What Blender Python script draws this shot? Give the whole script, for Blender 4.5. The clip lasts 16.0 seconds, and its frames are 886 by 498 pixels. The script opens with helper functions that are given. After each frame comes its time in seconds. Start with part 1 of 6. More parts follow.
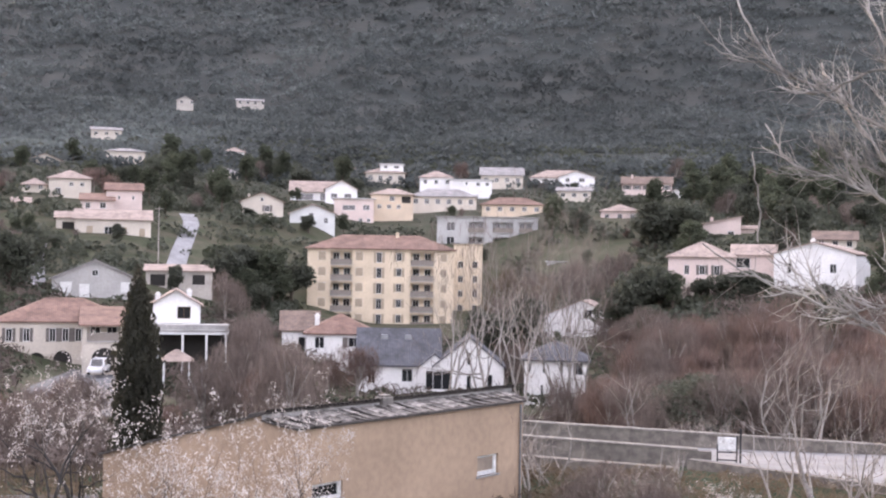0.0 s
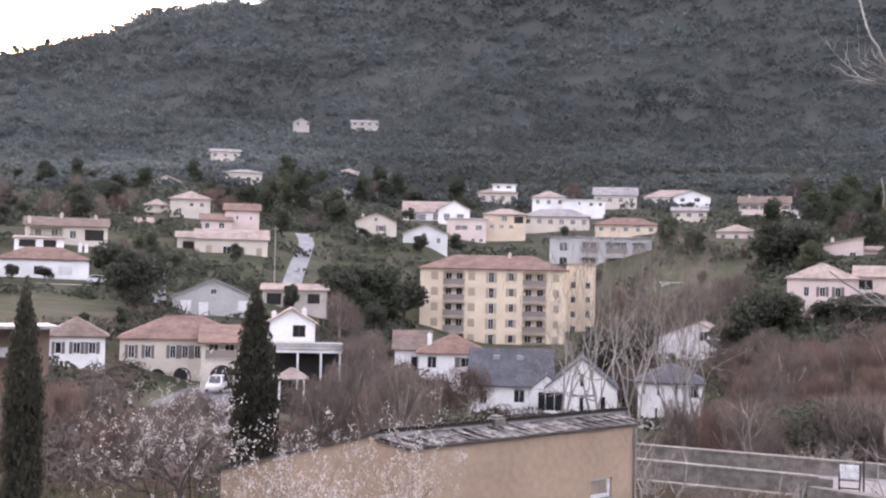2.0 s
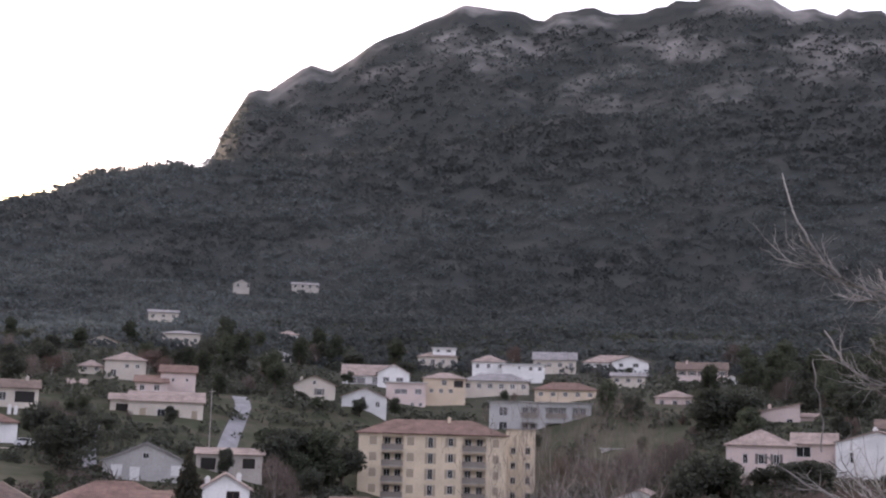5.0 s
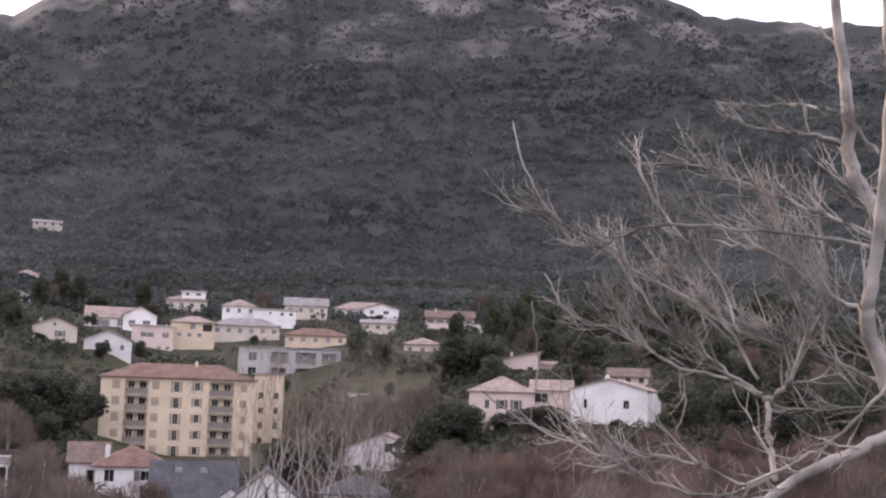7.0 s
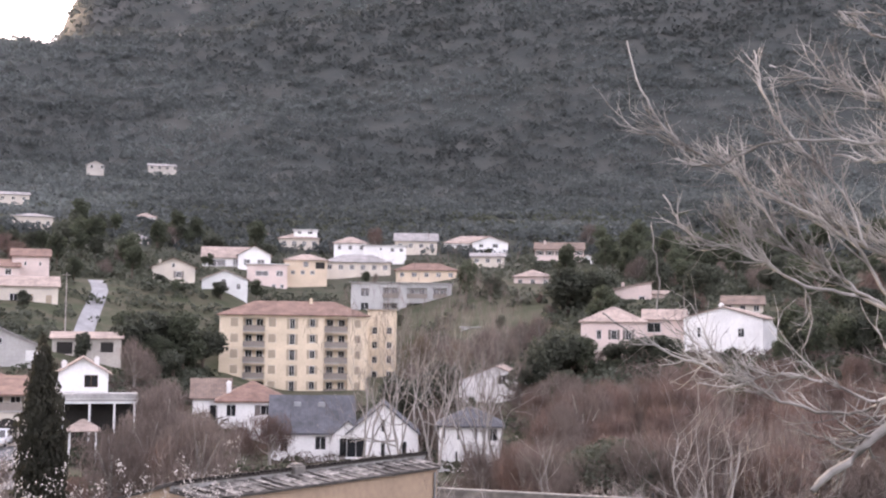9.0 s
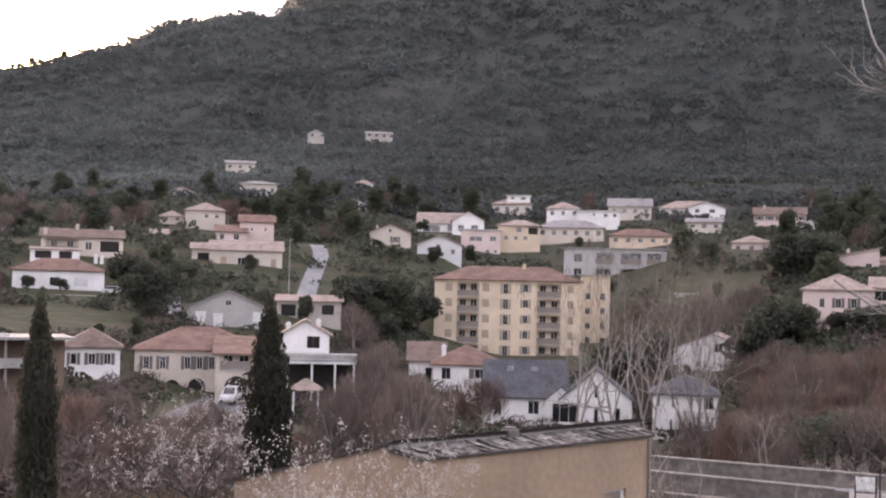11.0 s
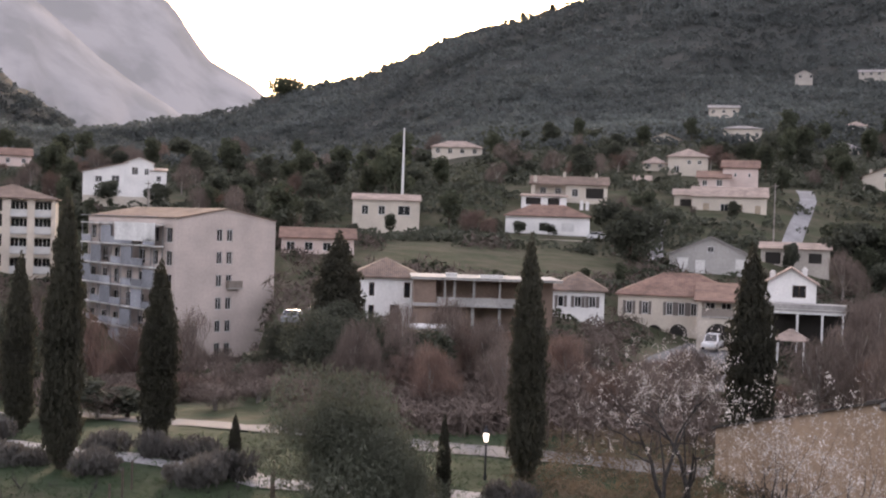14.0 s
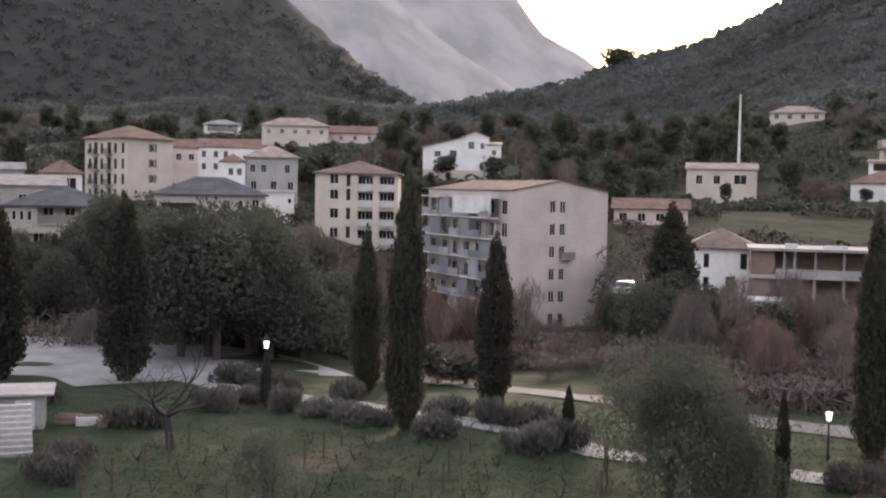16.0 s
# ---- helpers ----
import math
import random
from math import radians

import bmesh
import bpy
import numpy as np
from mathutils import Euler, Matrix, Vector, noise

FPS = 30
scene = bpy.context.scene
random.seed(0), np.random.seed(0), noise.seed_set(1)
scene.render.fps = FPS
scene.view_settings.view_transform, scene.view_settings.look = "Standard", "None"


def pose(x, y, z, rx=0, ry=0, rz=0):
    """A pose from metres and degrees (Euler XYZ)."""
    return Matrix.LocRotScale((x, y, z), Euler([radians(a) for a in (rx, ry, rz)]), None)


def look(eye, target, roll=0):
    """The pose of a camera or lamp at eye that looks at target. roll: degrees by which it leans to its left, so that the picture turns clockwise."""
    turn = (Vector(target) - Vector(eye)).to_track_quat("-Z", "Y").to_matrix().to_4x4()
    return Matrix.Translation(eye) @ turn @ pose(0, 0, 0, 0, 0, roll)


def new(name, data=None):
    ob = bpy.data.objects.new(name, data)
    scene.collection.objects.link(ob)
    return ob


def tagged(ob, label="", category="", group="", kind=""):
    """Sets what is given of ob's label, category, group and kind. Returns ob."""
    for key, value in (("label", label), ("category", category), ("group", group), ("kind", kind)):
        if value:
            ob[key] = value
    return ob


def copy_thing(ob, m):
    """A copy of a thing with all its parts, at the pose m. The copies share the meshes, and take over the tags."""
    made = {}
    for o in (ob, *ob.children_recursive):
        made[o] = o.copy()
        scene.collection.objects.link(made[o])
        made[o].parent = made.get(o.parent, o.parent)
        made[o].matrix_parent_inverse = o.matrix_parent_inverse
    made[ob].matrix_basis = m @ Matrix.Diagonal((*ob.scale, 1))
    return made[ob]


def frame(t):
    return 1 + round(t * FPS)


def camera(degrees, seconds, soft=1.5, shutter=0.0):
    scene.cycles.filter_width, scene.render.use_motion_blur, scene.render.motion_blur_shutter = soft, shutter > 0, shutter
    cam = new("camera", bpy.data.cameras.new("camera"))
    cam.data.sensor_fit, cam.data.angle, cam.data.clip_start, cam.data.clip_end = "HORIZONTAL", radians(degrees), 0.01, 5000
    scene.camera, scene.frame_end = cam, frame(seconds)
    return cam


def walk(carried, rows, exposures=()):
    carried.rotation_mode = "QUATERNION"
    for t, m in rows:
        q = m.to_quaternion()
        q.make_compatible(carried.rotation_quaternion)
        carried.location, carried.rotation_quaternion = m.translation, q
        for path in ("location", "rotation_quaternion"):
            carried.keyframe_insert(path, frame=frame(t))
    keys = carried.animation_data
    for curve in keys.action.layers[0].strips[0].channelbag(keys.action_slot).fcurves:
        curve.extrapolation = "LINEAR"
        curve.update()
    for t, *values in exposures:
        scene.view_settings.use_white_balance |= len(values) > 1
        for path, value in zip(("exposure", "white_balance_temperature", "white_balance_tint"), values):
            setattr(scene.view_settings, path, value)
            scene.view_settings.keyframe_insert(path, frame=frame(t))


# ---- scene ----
cam = camera(40.60, 16.0, soft=2.2)
EYE = 10.5
PATH = [
    (0.0, -0.1, 0, -0.03, 1.015, 0.781, -1.000),
    (0.5, -0.11, 0, -0.03, 2.168, 0.372, -0.991),
    (1.0, -0.12, 0, -0.02, 4.081, 0.191, -1.221),
    (1.5, -0.13, 0, -0.01, 6.342, 0.220, -1.207),
    (2.0, -0.13, 0, 0, 6.375, 1.631, -1.283),
    (2.5, -0.125, 0, 0.01, 5.891, 2.399, -1.373),
    (3.0, -0.125, 0, 0.02, 5.566, 3.866, -1.237),
    (3.5, -0.12, 0, 0.03, 5.075, 6.118, -1.351),
    (6.0, -0.11, 0, 0.09, -1.201, 9.804, -1.692),
    (6.5, -0.02, 0, 0.05, -5.665, 8.467, -1.824),
    (7.0, 0, 0, 0.03, -8.374, 7.284, -1.810),
    (7.5, 0, 0, 0.01, -8.574, 6.009, -1.718),
    (8.0, -0.015, 0, 0, -6.998, 5.264, -1.648),
    (8.5, -0.035, 0, -0.01, -5.006, 4.543, -1.101),
    (11.0, -0.08, 0, -0.01, 7.069, 2.153, -1.286),
    (11.5, -0.1, 0, 0, 10.675, 1.475, -1.393),
    (12.0, -0.1, 0, 0, 14.698, 1.052, -1.269),
    (12.5, -0.1, 0, 0, 18.439, 0.618, -1.450),
    (13.0, -0.1, 0, 0, 21.926, 0.355, -1.511),
    (13.5, -0.1, 0, 0, 25.770, -0.133, -1.778),
    (14.0, -0.1, 0, 0, 29.833, -1.040, -1.846),
    (14.5, -0.1, 0, 0, 33.662, -1.467, -1.700),
    (15.0, -0.1, 0, 0, 37.584, -2.102, -1.449),
    (15.5, -0.1, 0, 0, 41.222, -2.387, -1.105),
    (16.0, -0.1, 0, 0, 45.631, -2.825, -1.108),
]
walk(cam, [(t, pose(x, y, EYE + z, 90 + p, r, yw)) for t, x, y, z, yw, p, r in PATH],
     exposures=[(0.0, 2.75, 6900, 23), (2.5, 2.48, 6750, 24), (3.5, 2.05, 6600, 24), (6.0, 1.6, 6800, 26), (7.5, 2.5, 7150, 28), (8.5, 2.78, 7000, 25), (11.0, 2.15, 7200, 26), (13.0, 1.85, 7200, 25), (14.5, 1.92, 7150, 21), (15.4, 1.97, 7150, 21), (16.0, 1.8, 7100, 22)])

# ---- world and sun: low sun in the notch of the valley, behind thin cloud ----
SUN_AZ, SUN_EL = 35.5, 9.0
world = bpy.data.worlds.new("world")
scene.world = world
world.use_nodes = True
wn, wl = world.node_tree.nodes, world.node_tree.links
wn.clear()
w_out, w_bg, w_sky = wn.new("ShaderNodeOutputWorld"), wn.new("ShaderNodeBackground"), wn.new("ShaderNodeTexSky")
w_sky.sky_type, w_sky.sun_disc = "NISHITA", False
w_sky.sun_elevation, w_sky.sun_rotation = radians(SUN_EL), radians(-SUN_AZ)
w_sky.air_density, w_sky.dust_density, w_sky.ozone_density, w_sky.altitude = 1.0, 5.0, 1.2, 200
w_co, w_map, w_noise, w_ramp, w_mix = (wn.new("ShaderNodeTexCoord"), wn.new("ShaderNodeMapping"), wn.new("ShaderNodeTexNoise"),
                                       wn.new("ShaderNodeValToRGB"), wn.new("ShaderNodeMix"))
w_map.inputs["Scale"].default_value = (2.2, 2.2, 6.0)
w_noise.inputs["Scale"].default_value, w_noise.inputs["Detail"].default_value = 1.6, 7
w_ramp.color_ramp.elements[0].position, w_ramp.color_ramp.elements[1].position = 0.35, 0.72
w_mix.data_type = "RGBA"
w_mix.inputs["B"].default_value = (7.0, 7.2, 8.2, 1)
wl.new(w_co.outputs["Generated"], w_map.inputs["Vector"])
wl.new(w_map.outputs["Vector"], w_noise.inputs["Vector"])
wl.new(w_noise.outputs["Fac"], w_ramp.inputs["Fac"])
wl.new(w_ramp.outputs["Color"], w_mix.inputs["Factor"])
wl.new(w_sky.outputs["Color"], w_mix.inputs["A"])
wl.new(w_mix.outputs["Result"], w_bg.inputs["Color"])
w_bg.inputs["Strength"].default_value = 0.12
wl.new(w_bg.outputs["Background"], w_out.inputs["Surface"])
sun_data = bpy.data.lights.new("sun", "SUN")
sun_data.energy, sun_data.angle, sun_data.color = 1.0, radians(10), (1.0, 0.86, 0.68)
sun = new("sun", sun_data)
sd = Vector((-math.sin(radians(SUN_AZ)) * math.cos(radians(SUN_EL)), math.cos(radians(SUN_AZ)) * math.cos(radians(SUN_EL)), math.sin(radians(SUN_EL))))
sun.matrix_world = look(sd * 200, (0, 0, 0))

# ---- materials ----
MATS = {}


def mat(name, a, b=None, rough=0.85, fine=6.0, coarse=0.4, bump=0.25, metal=0.0, rnd=0.0, wave=None, spec=0.3, emit=0.0, trans=0.0, stain=0.25):
    """A procedural material: colour a to b by noise at two scales, relief, and a change from object to object."""
    if name in MATS:
        return MATS[name]
    m = bpy.data.materials.new(name)
    MATS[name] = m
    m.use_nodes = True
    n, l = m.node_tree.nodes, m.node_tree.links
    p = n["Principled BSDF"]
    b = b or tuple(v * 0.75 for v in a)
    co = n.new("ShaderNodeTexCoord")
    n1, n2 = n.new("ShaderNodeTexNoise"), n.new("ShaderNodeTexNoise")
    n1.inputs["Scale"].default_value, n1.inputs["Detail"].default_value = fine, 5
    n2.inputs["Scale"].default_value, n2.inputs["Detail"].default_value = coarse, 4
    for k in (n1, n2):
        l.new(co.outputs["Object"], k.inputs["Vector"])
    mix = n.new("ShaderNodeMix")
    mix.data_type = "RGBA"
    mix.inputs["A"].default_value, mix.inputs["B"].default_value = (*a, 1), (*b, 1)
    r1 = n.new("ShaderNodeMapRange")
    r1.inputs["From Min"].default_value, r1.inputs["From Max"].default_value = 0.35, 0.65
    l.new(n1.outputs["Fac"], r1.inputs["Value"])
    l.new(r1.outputs["Result"], mix.inputs["Factor"])
    hsv = n.new("ShaderNodeHueSaturation")
    r2 = n.new("ShaderNodeMapRange")
    r2.inputs["From Min"].default_value, r2.inputs["From Max"].default_value = 0.3, 0.7
    r2.inputs["To Min"].default_value, r2.inputs["To Max"].default_value = 1 - stain, 1 + stain * 0.5
    l.new(n2.outputs["Fac"], r2.inputs["Value"])
    value = r2.outputs["Result"]
    if rnd:
        oi, r3, mu = n.new("ShaderNodeObjectInfo"), n.new("ShaderNodeMapRange"), n.new("ShaderNodeMath")
        r3.inputs["To Min"].default_value, r3.inputs["To Max"].default_value = 1 - rnd, 1 + rnd
        mu.operation = "MULTIPLY"
        l.new(oi.outputs["Random"], r3.inputs["Value"])
        l.new(r3.outputs["Result"], mu.inputs[0])
        l.new(value, mu.inputs[1])
        value = mu.outputs["Value"]
    l.new(value, hsv.inputs["Value"])
    l.new(mix.outputs["Result"], hsv.inputs["Color"])
    l.new(hsv.outputs["Color"], p.inputs["Base Color"])
    p.inputs["Roughness"].default_value, p.inputs["Metallic"].default_value = rough, metal
    p.inputs["Specular IOR Level"].default_value = spec
    if trans:
        tr, ms_ = n.new("ShaderNodeBsdfTranslucent"), n.new("ShaderNodeMixShader")
        ms_.inputs["Fac"].default_value = trans
        l.new(hsv.outputs["Color"], tr.inputs["Color"])
        l.new(p.outputs["BSDF"], ms_.inputs[1])
        l.new(tr.outputs["BSDF"], ms_.inputs[2])
        l.new(ms_.outputs["Shader"], n["Material Output"].inputs["Surface"])
    if emit:
        p.inputs["Emission Color"].default_value = (*a, 1)
        p.inputs["Emission Strength"].default_value = emit
    height = n1.outputs["Fac"]
    if wave:
        axis, pitch = wave
        wv = n.new("ShaderNodeTexWave")
        wv.bands_direction = axis
        wv.inputs["Scale"].default_value = 0.314 / pitch
        wv.inputs["Distortion"].default_value = 0.6
        l.new(co.outputs["Object"], wv.inputs["Vector"])
        height = wv.outputs["Fac"]
    if bump:
        bp = n.new("ShaderNodeBump")
        bp.inputs["Strength"].default_value, bp.inputs["Distance"].default_value = bump, 0.05
        l.new(height, bp.inputs["Height"])
        l.new(bp.outputs["Normal"], p.inputs["Normal"])
    return m


plaster = {k: mat("plaster_" + k, c, d, fine=3, coarse=0.25, bump=0.15, rough=0.9, stain=0.18) for k, c, d in (
    ("white", (0.78, 0.765, 0.745), (0.70, 0.685, 0.665)), ("cream", (0.64, 0.53, 0.395), (0.57, 0.47, 0.35)), ("tan", (0.365, 0.265, 0.186), (0.305, 0.222, 0.16)),
    ("pink", (0.64, 0.52, 0.475), (0.57, 0.465, 0.425)), ("grey", (0.40, 0.388, 0.37), (0.34, 0.33, 0.315)), ("beige", (0.57, 0.51, 0.435), (0.51, 0.455, 0.39)),
    ("orange", (0.62, 0.50, 0.38), (0.56, 0.45, 0.34)), ("pale", (0.51, 0.44, 0.40), (0.465, 0.40, 0.365)), ("yellow", (0.55, 0.48, 0.37), (0.50, 0.44, 0.34)),
    ("light", (0.62, 0.62, 0.60), (0.55, 0.55, 0.54)), ("cement", (0.45, 0.445, 0.43), (0.38, 0.375, 0.365)), ("stone", (0.45, 0.41, 0.36), (0.36, 0.33, 0.30)))}
tile = {(k, ax): mat("tiles_" + k + "_" + ax, c, d, fine=2.2, coarse=0.5, bump=0.8, wave=(ax, 0.22), rough=0.9, stain=0.35) for ax in "XY" for k, c, d in (
    ("red", (0.22, 0.135, 0.105), (0.155, 0.10, 0.082)), ("pink", (0.35, 0.275, 0.235), (0.265, 0.212, 0.185)), ("slate", (0.098, 0.10, 0.112), (0.07, 0.072, 0.08)),
    ("brown", (0.195, 0.14, 0.112), (0.14, 0.106, 0.09)), ("grey", (0.30, 0.28, 0.27), (0.22, 0.21, 0.21)))}
glass = mat("window_glass", (0.02, 0.022, 0.025), rough=0.06, spec=0.6, bump=0.0, stain=0.0)
# Near-black colour stands in for the shade inside openings and the carport.
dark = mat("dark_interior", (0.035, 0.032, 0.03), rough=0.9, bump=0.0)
frame_white = mat("white_painted_frame", (0.75, 0.75, 0.73), rough=0.5, bump=0.05)
frame_brown = mat("brown_wood_frame", (0.14, 0.085, 0.05), rough=0.6, bump=0.1)
shutter_grey = mat("brown_grey_shutter", (0.17, 0.15, 0.14), rough=0.7, bump=0.2)
rail_tan = mat("brown_balcony_panel", (0.25, 0.215, 0.185), rough=0.7, bump=0.1)
shutter_white = mat("white_roller_shutter", (0.72, 0.71, 0.69), rough=0.7, bump=0.2)
shutter_beige = mat("beige_roller_shutter", (0.40, 0.325, 0.245), rough=0.7, bump=0.2)
concrete = mat("concrete", (0.36, 0.35, 0.33), (0.28, 0.27, 0.26), fine=4, bump=0.3, stain=0.3)
white_concrete = mat("pale_concrete", (0.55, 0.55, 0.54), (0.47, 0.47, 0.46), fine=4, bump=0.2)
brick_red = mat("hollow_brick", (0.235, 0.17, 0.135), (0.185, 0.135, 0.11), fine=5, bump=0.3, wave=("Z", 0.2))
metal_dark = mat("dark_metal", (0.05, 0.05, 0.055), rough=0.5, metal=0.7, bump=0.05)
metal_grey = mat("grey_metal", (0.35, 0.36, 0.38), rough=0.45, metal=0.8, bump=0.05)
bark = mat("bark", (0.12, 0.095, 0.075), (0.07, 0.055, 0.045), fine=9, bump=0.6)
bark_pale = mat("pale_bark", (0.36, 0.33, 0.30), (0.19, 0.17, 0.155), fine=9, bump=0.5, rnd=0.15)
bark_near = mat("grey_fig_bark", (0.40, 0.375, 0.345), (0.13, 0.118, 0.108), fine=5, coarse=1.5, bump=.6, stain=.45)
twig_brown = mat("brown_twigs", (0.17, 0.132, 0.112), (0.11, 0.086, 0.074), fine=3, bump=0.0, rnd=0.25)
twig_grey = mat("grey_twigs", (0.36, 0.31, 0.27), (0.25, 0.215, 0.19), fine=3, bump=0.0, rnd=0.2)
leaf = {k: mat("leaves_" + k, c, d, fine=1.2, coarse=0.3, bump=0.0, rough=0.75, rnd=0.25, stain=0.3, trans=0.4) for k, c, d in (
    ("oak", (0.088, 0.096, 0.070), (0.060, 0.067, 0.050)), ("pine", (0.085, 0.098, 0.062), (0.058, 0.068, 0.045)), ("cypress", (0.062, 0.060, 0.042), (0.042, 0.042, 0.030)),
    ("olive", (0.125, 0.136, 0.100), (0.088, 0.097, 0.072)), ("rust", (0.185, 0.125, 0.105), (0.125, 0.09, 0.078)), ("hedge", (0.07, 0.08, 0.05), (0.05, 0.058, 0.038)),
    ("lavender", (0.125, 0.118, 0.11), (0.085, 0.082, 0.076)), ("dry", (0.16, 0.125, 0.085), (0.11, 0.085, 0.06)))}
blossom = mat("almond_blossom", (0.68, 0.62, 0.57), (0.50, 0.44, 0.40), fine=8, bump=0.0)
# Scrub greyed and lightened: some distance haze is put into the leaf colour.
hazed_scrub_mat = mat("scrub_leaves", (0.112, 0.126, 0.120), (0.088, 0.101, 0.098), fine=0.03, coarse=0.007, bump=0.0, stain=0.6, trans=0.4)


# ---- the ground: valley floor, hillside and mountains in one sheet ----
COLUMNS = {  # heading: ground heights by distance from the garden's upper edge
    75: ((60, -.2), (80, -.3), (110, 0), (138, 3), (165, 4.7), (190, 5), (235, 7), (250, 11), (300, 17), (430, 28), (550, 40)),
    55: ((60, -.3), (80, -.6), (110, 0), (138, 2), (165, 4.2), (190, 5), (235, 8), (250, 12), (300, 20), (430, 30), (550, 40)),
    45: ((60, -.3), (80, -2), (110, -5), (150, -7.4), (178, -1), (215, 6), (262, 15), (300, 21), (430, 30), (550, 38)),
    38.6: ((60, -.3), (80, -1.6), (110, -4), (132, -6.6), (150, -7.2), (174, 3), (215, 8), (262, 15), (300, 21.5), (430, 32), (550, 42)),
    37.4: ((60, -.3), (80, -1), (110, -1), (132, -.5), (172, 6), (215, 9), (240, 15), (300, 22), (430, 34), (550, 44)),
    35: ((60, -.3), (80, -1), (110, -1), (132, -.5), (172, 6), (215, 9), (240, 15), (300, 22), (430, 35), (550, 46)),
    25: ((60, 0), (80, -1), (110, -1), (142, .5), (175, 5), (212, 9.6), (232, 16), (300, 27), (430, 48), (550, 72)),
    17: ((60, 0), (80, -2), (110, -3), (150, -3.3), (185, 4.4), (235, 14.3), (262, 20), (285, 25), (345, 36), (430, 52), (550, 80)),
    8: ((60, 0), (80, -2), (110, -4), (150, -3), (168, -2.3), (200, 1), (217, 2), (255, 18), (275, 20), (305, 26), (335, 32), (430, 52), (550, 80)),
    4: ((60, 0), (80, -2), (110, -5), (150, -6), (217, -1.5), (240, 5), (262, 13), (287, 20), (325, 31), (430, 53), (550, 80)),
    0: ((60, 0), (80, -2), (110, -5), (150, -6), (190, -3.5), (232, .7), (262, 13.7), (300, 25), (340, 33.5), (430, 53), (550, 80)),
    -5: ((60, 0), (80, -2), (110, -5), (142, -6), (190, -2), (230, 9), (270, 20.5), (308, 28), (345, 34), (430, 53), (550, 80)),
    -12: ((60, 0), (80, -1), (110, -3), (150, 0), (195, 7), (240, 16), (270, 21), (330, 31), (430, 52), (550, 80)),
    -30: ((60, 0), (80, -1), (110, -1), (150, 2), (195, 7.6), (225, 14), (270, 21), (330, 31), (430, 52), (550, 80))}
SPUR = ((-60, 12), (-30, 15), (-12, 16.2), (-3, 15.6), (8, 14.0), (15.5, 12.9), (18, 12.7), (20, 12.2), (22, 11.6), (25.7, 10.2), (28.3, 9.4), (31, 8.3), (33.6, 7.0), (37.8, 5.7), (39.3, 4.9),
        (43.8, 4.1), (50, 3.6), (75, 3.2), (110, 5))
CRAG = ((-60, 13), (-30, 17), (-21.8, 18.2), (-20, 18.6), (-17, 19.7), (-13, 20.4), (-10.9, 21.3), (-9.5, 21.2), (-5.6, 20.5), (-2.1, 20.9), (-1, 20.3), (1.3, 21), (3.3, 21), (4.6, 20.4),
        (7.4, 19.2), (9.3, 17.7), (10.8, 17.8), (12.6, 16.5), (13.6, 16.4), (14.3, 15.2), (15, 13.4), (18, 8), (25, 3), (44, 2.5), (47, 4.1), (48, 4.8), (50.1, 6.2), (52.3, 7.7), (56, 10.5),
        (62, 13.5), (75, 17), (110, 8))
FAR = ((-60, 6), (20, 3), (41, 4.0), (42, 4.8), (45.9, 7.1), (48.8, 9.5), (53, 12), (75, 14), (110, 5))
HAZE = ((-60, 3), (37, 4.5), (38.2, 5.8), (41, 7.4), (43, 9.9), (47, 12), (75, 13), (110, 4))


def curve(rows, v):
    return float(np.interp(v, [r[0] for r in rows], [r[1] for r in rows]))


NEAR = ((0, 8.7), (4, 8.2), (10, 6.2), (20, 3.0), (30, 1.1), (40, 0.15), (50, 0))
HEADS = sorted(COLUMNS)


def ground_z(x, y, rough=True):
    r = math.hypot(x, y)
    az = math.degrees(math.atan2(-x, y))
    if az < -150:
        az += 360
    a = min(max(az, -30), 75)
    if r <= 50:
        z = curve(NEAR, r)
    elif r <= 550:
        i = min(max(int(np.searchsorted(HEADS, a)) - 1, 0), len(HEADS) - 2)
        f = (a - HEADS[i]) / (HEADS[i + 1] - HEADS[i])
        f = f * f * (3 - 2 * f)
        rows = [((50, 0), *COLUMNS[HEADS[k]]) for k in (i, i + 1)]
        z = curve(rows[0], r) * (1 - f) + curve(rows[1], r) * f
    else:
        z0 = ground_z(-549.9 * math.sin(radians(az)), 549.9 * math.cos(radians(az)), False)
        e = lambda rows, d: EYE + d * math.tan(radians(curve(rows, az)))
        ridge = 850
        z = curve(((550, z0), (ridge, e(SPUR, ridge)), (ridge + 140, max(e(SPUR, ridge) * 0.9, 25)), (1400, e(CRAG, 1400) + 7 * noise.fractal(Vector((az * 1.1, 0, 0)), 0.9, 2.2, 5)), (1750, max(e(CRAG, 1400) * 0.6, 40)), (2300, e(FAR, 2300)),
                   (2600, max(e(FAR, 2300) * 0.7, 60)), (3100, e(HAZE, 3100)), (3800, 60)), r)
    if abs(az - 22) > 100:
        f = min((abs(az - 22) - 100) / 40, 1)
        back = 8.7 + max(0, r - 40) * 0.04
        z = z * (1 - f) + min(back, 60) * f
    if rough and 1400 < r < 2300:
        z += math.sin(math.pi * (r - 1400) / 900) ** 2 * 75 * noise.fractal(Vector((az / 2.2, r / 900, 2)), 0.8, 2.1, 5)
    if rough and r > 110:
        k = min((r - 110) / 500, 1)
        z += k * (9 * noise.fractal(Vector((x, y, 0)) / 150, 1.0, 2.1, 5) + 3 * noise.noise(Vector((x, y, 5)) / 26))
    elif rough and r > 12:
        z += 0.08 * noise.noise(Vector((x, y, 3)) / 3)
    return z


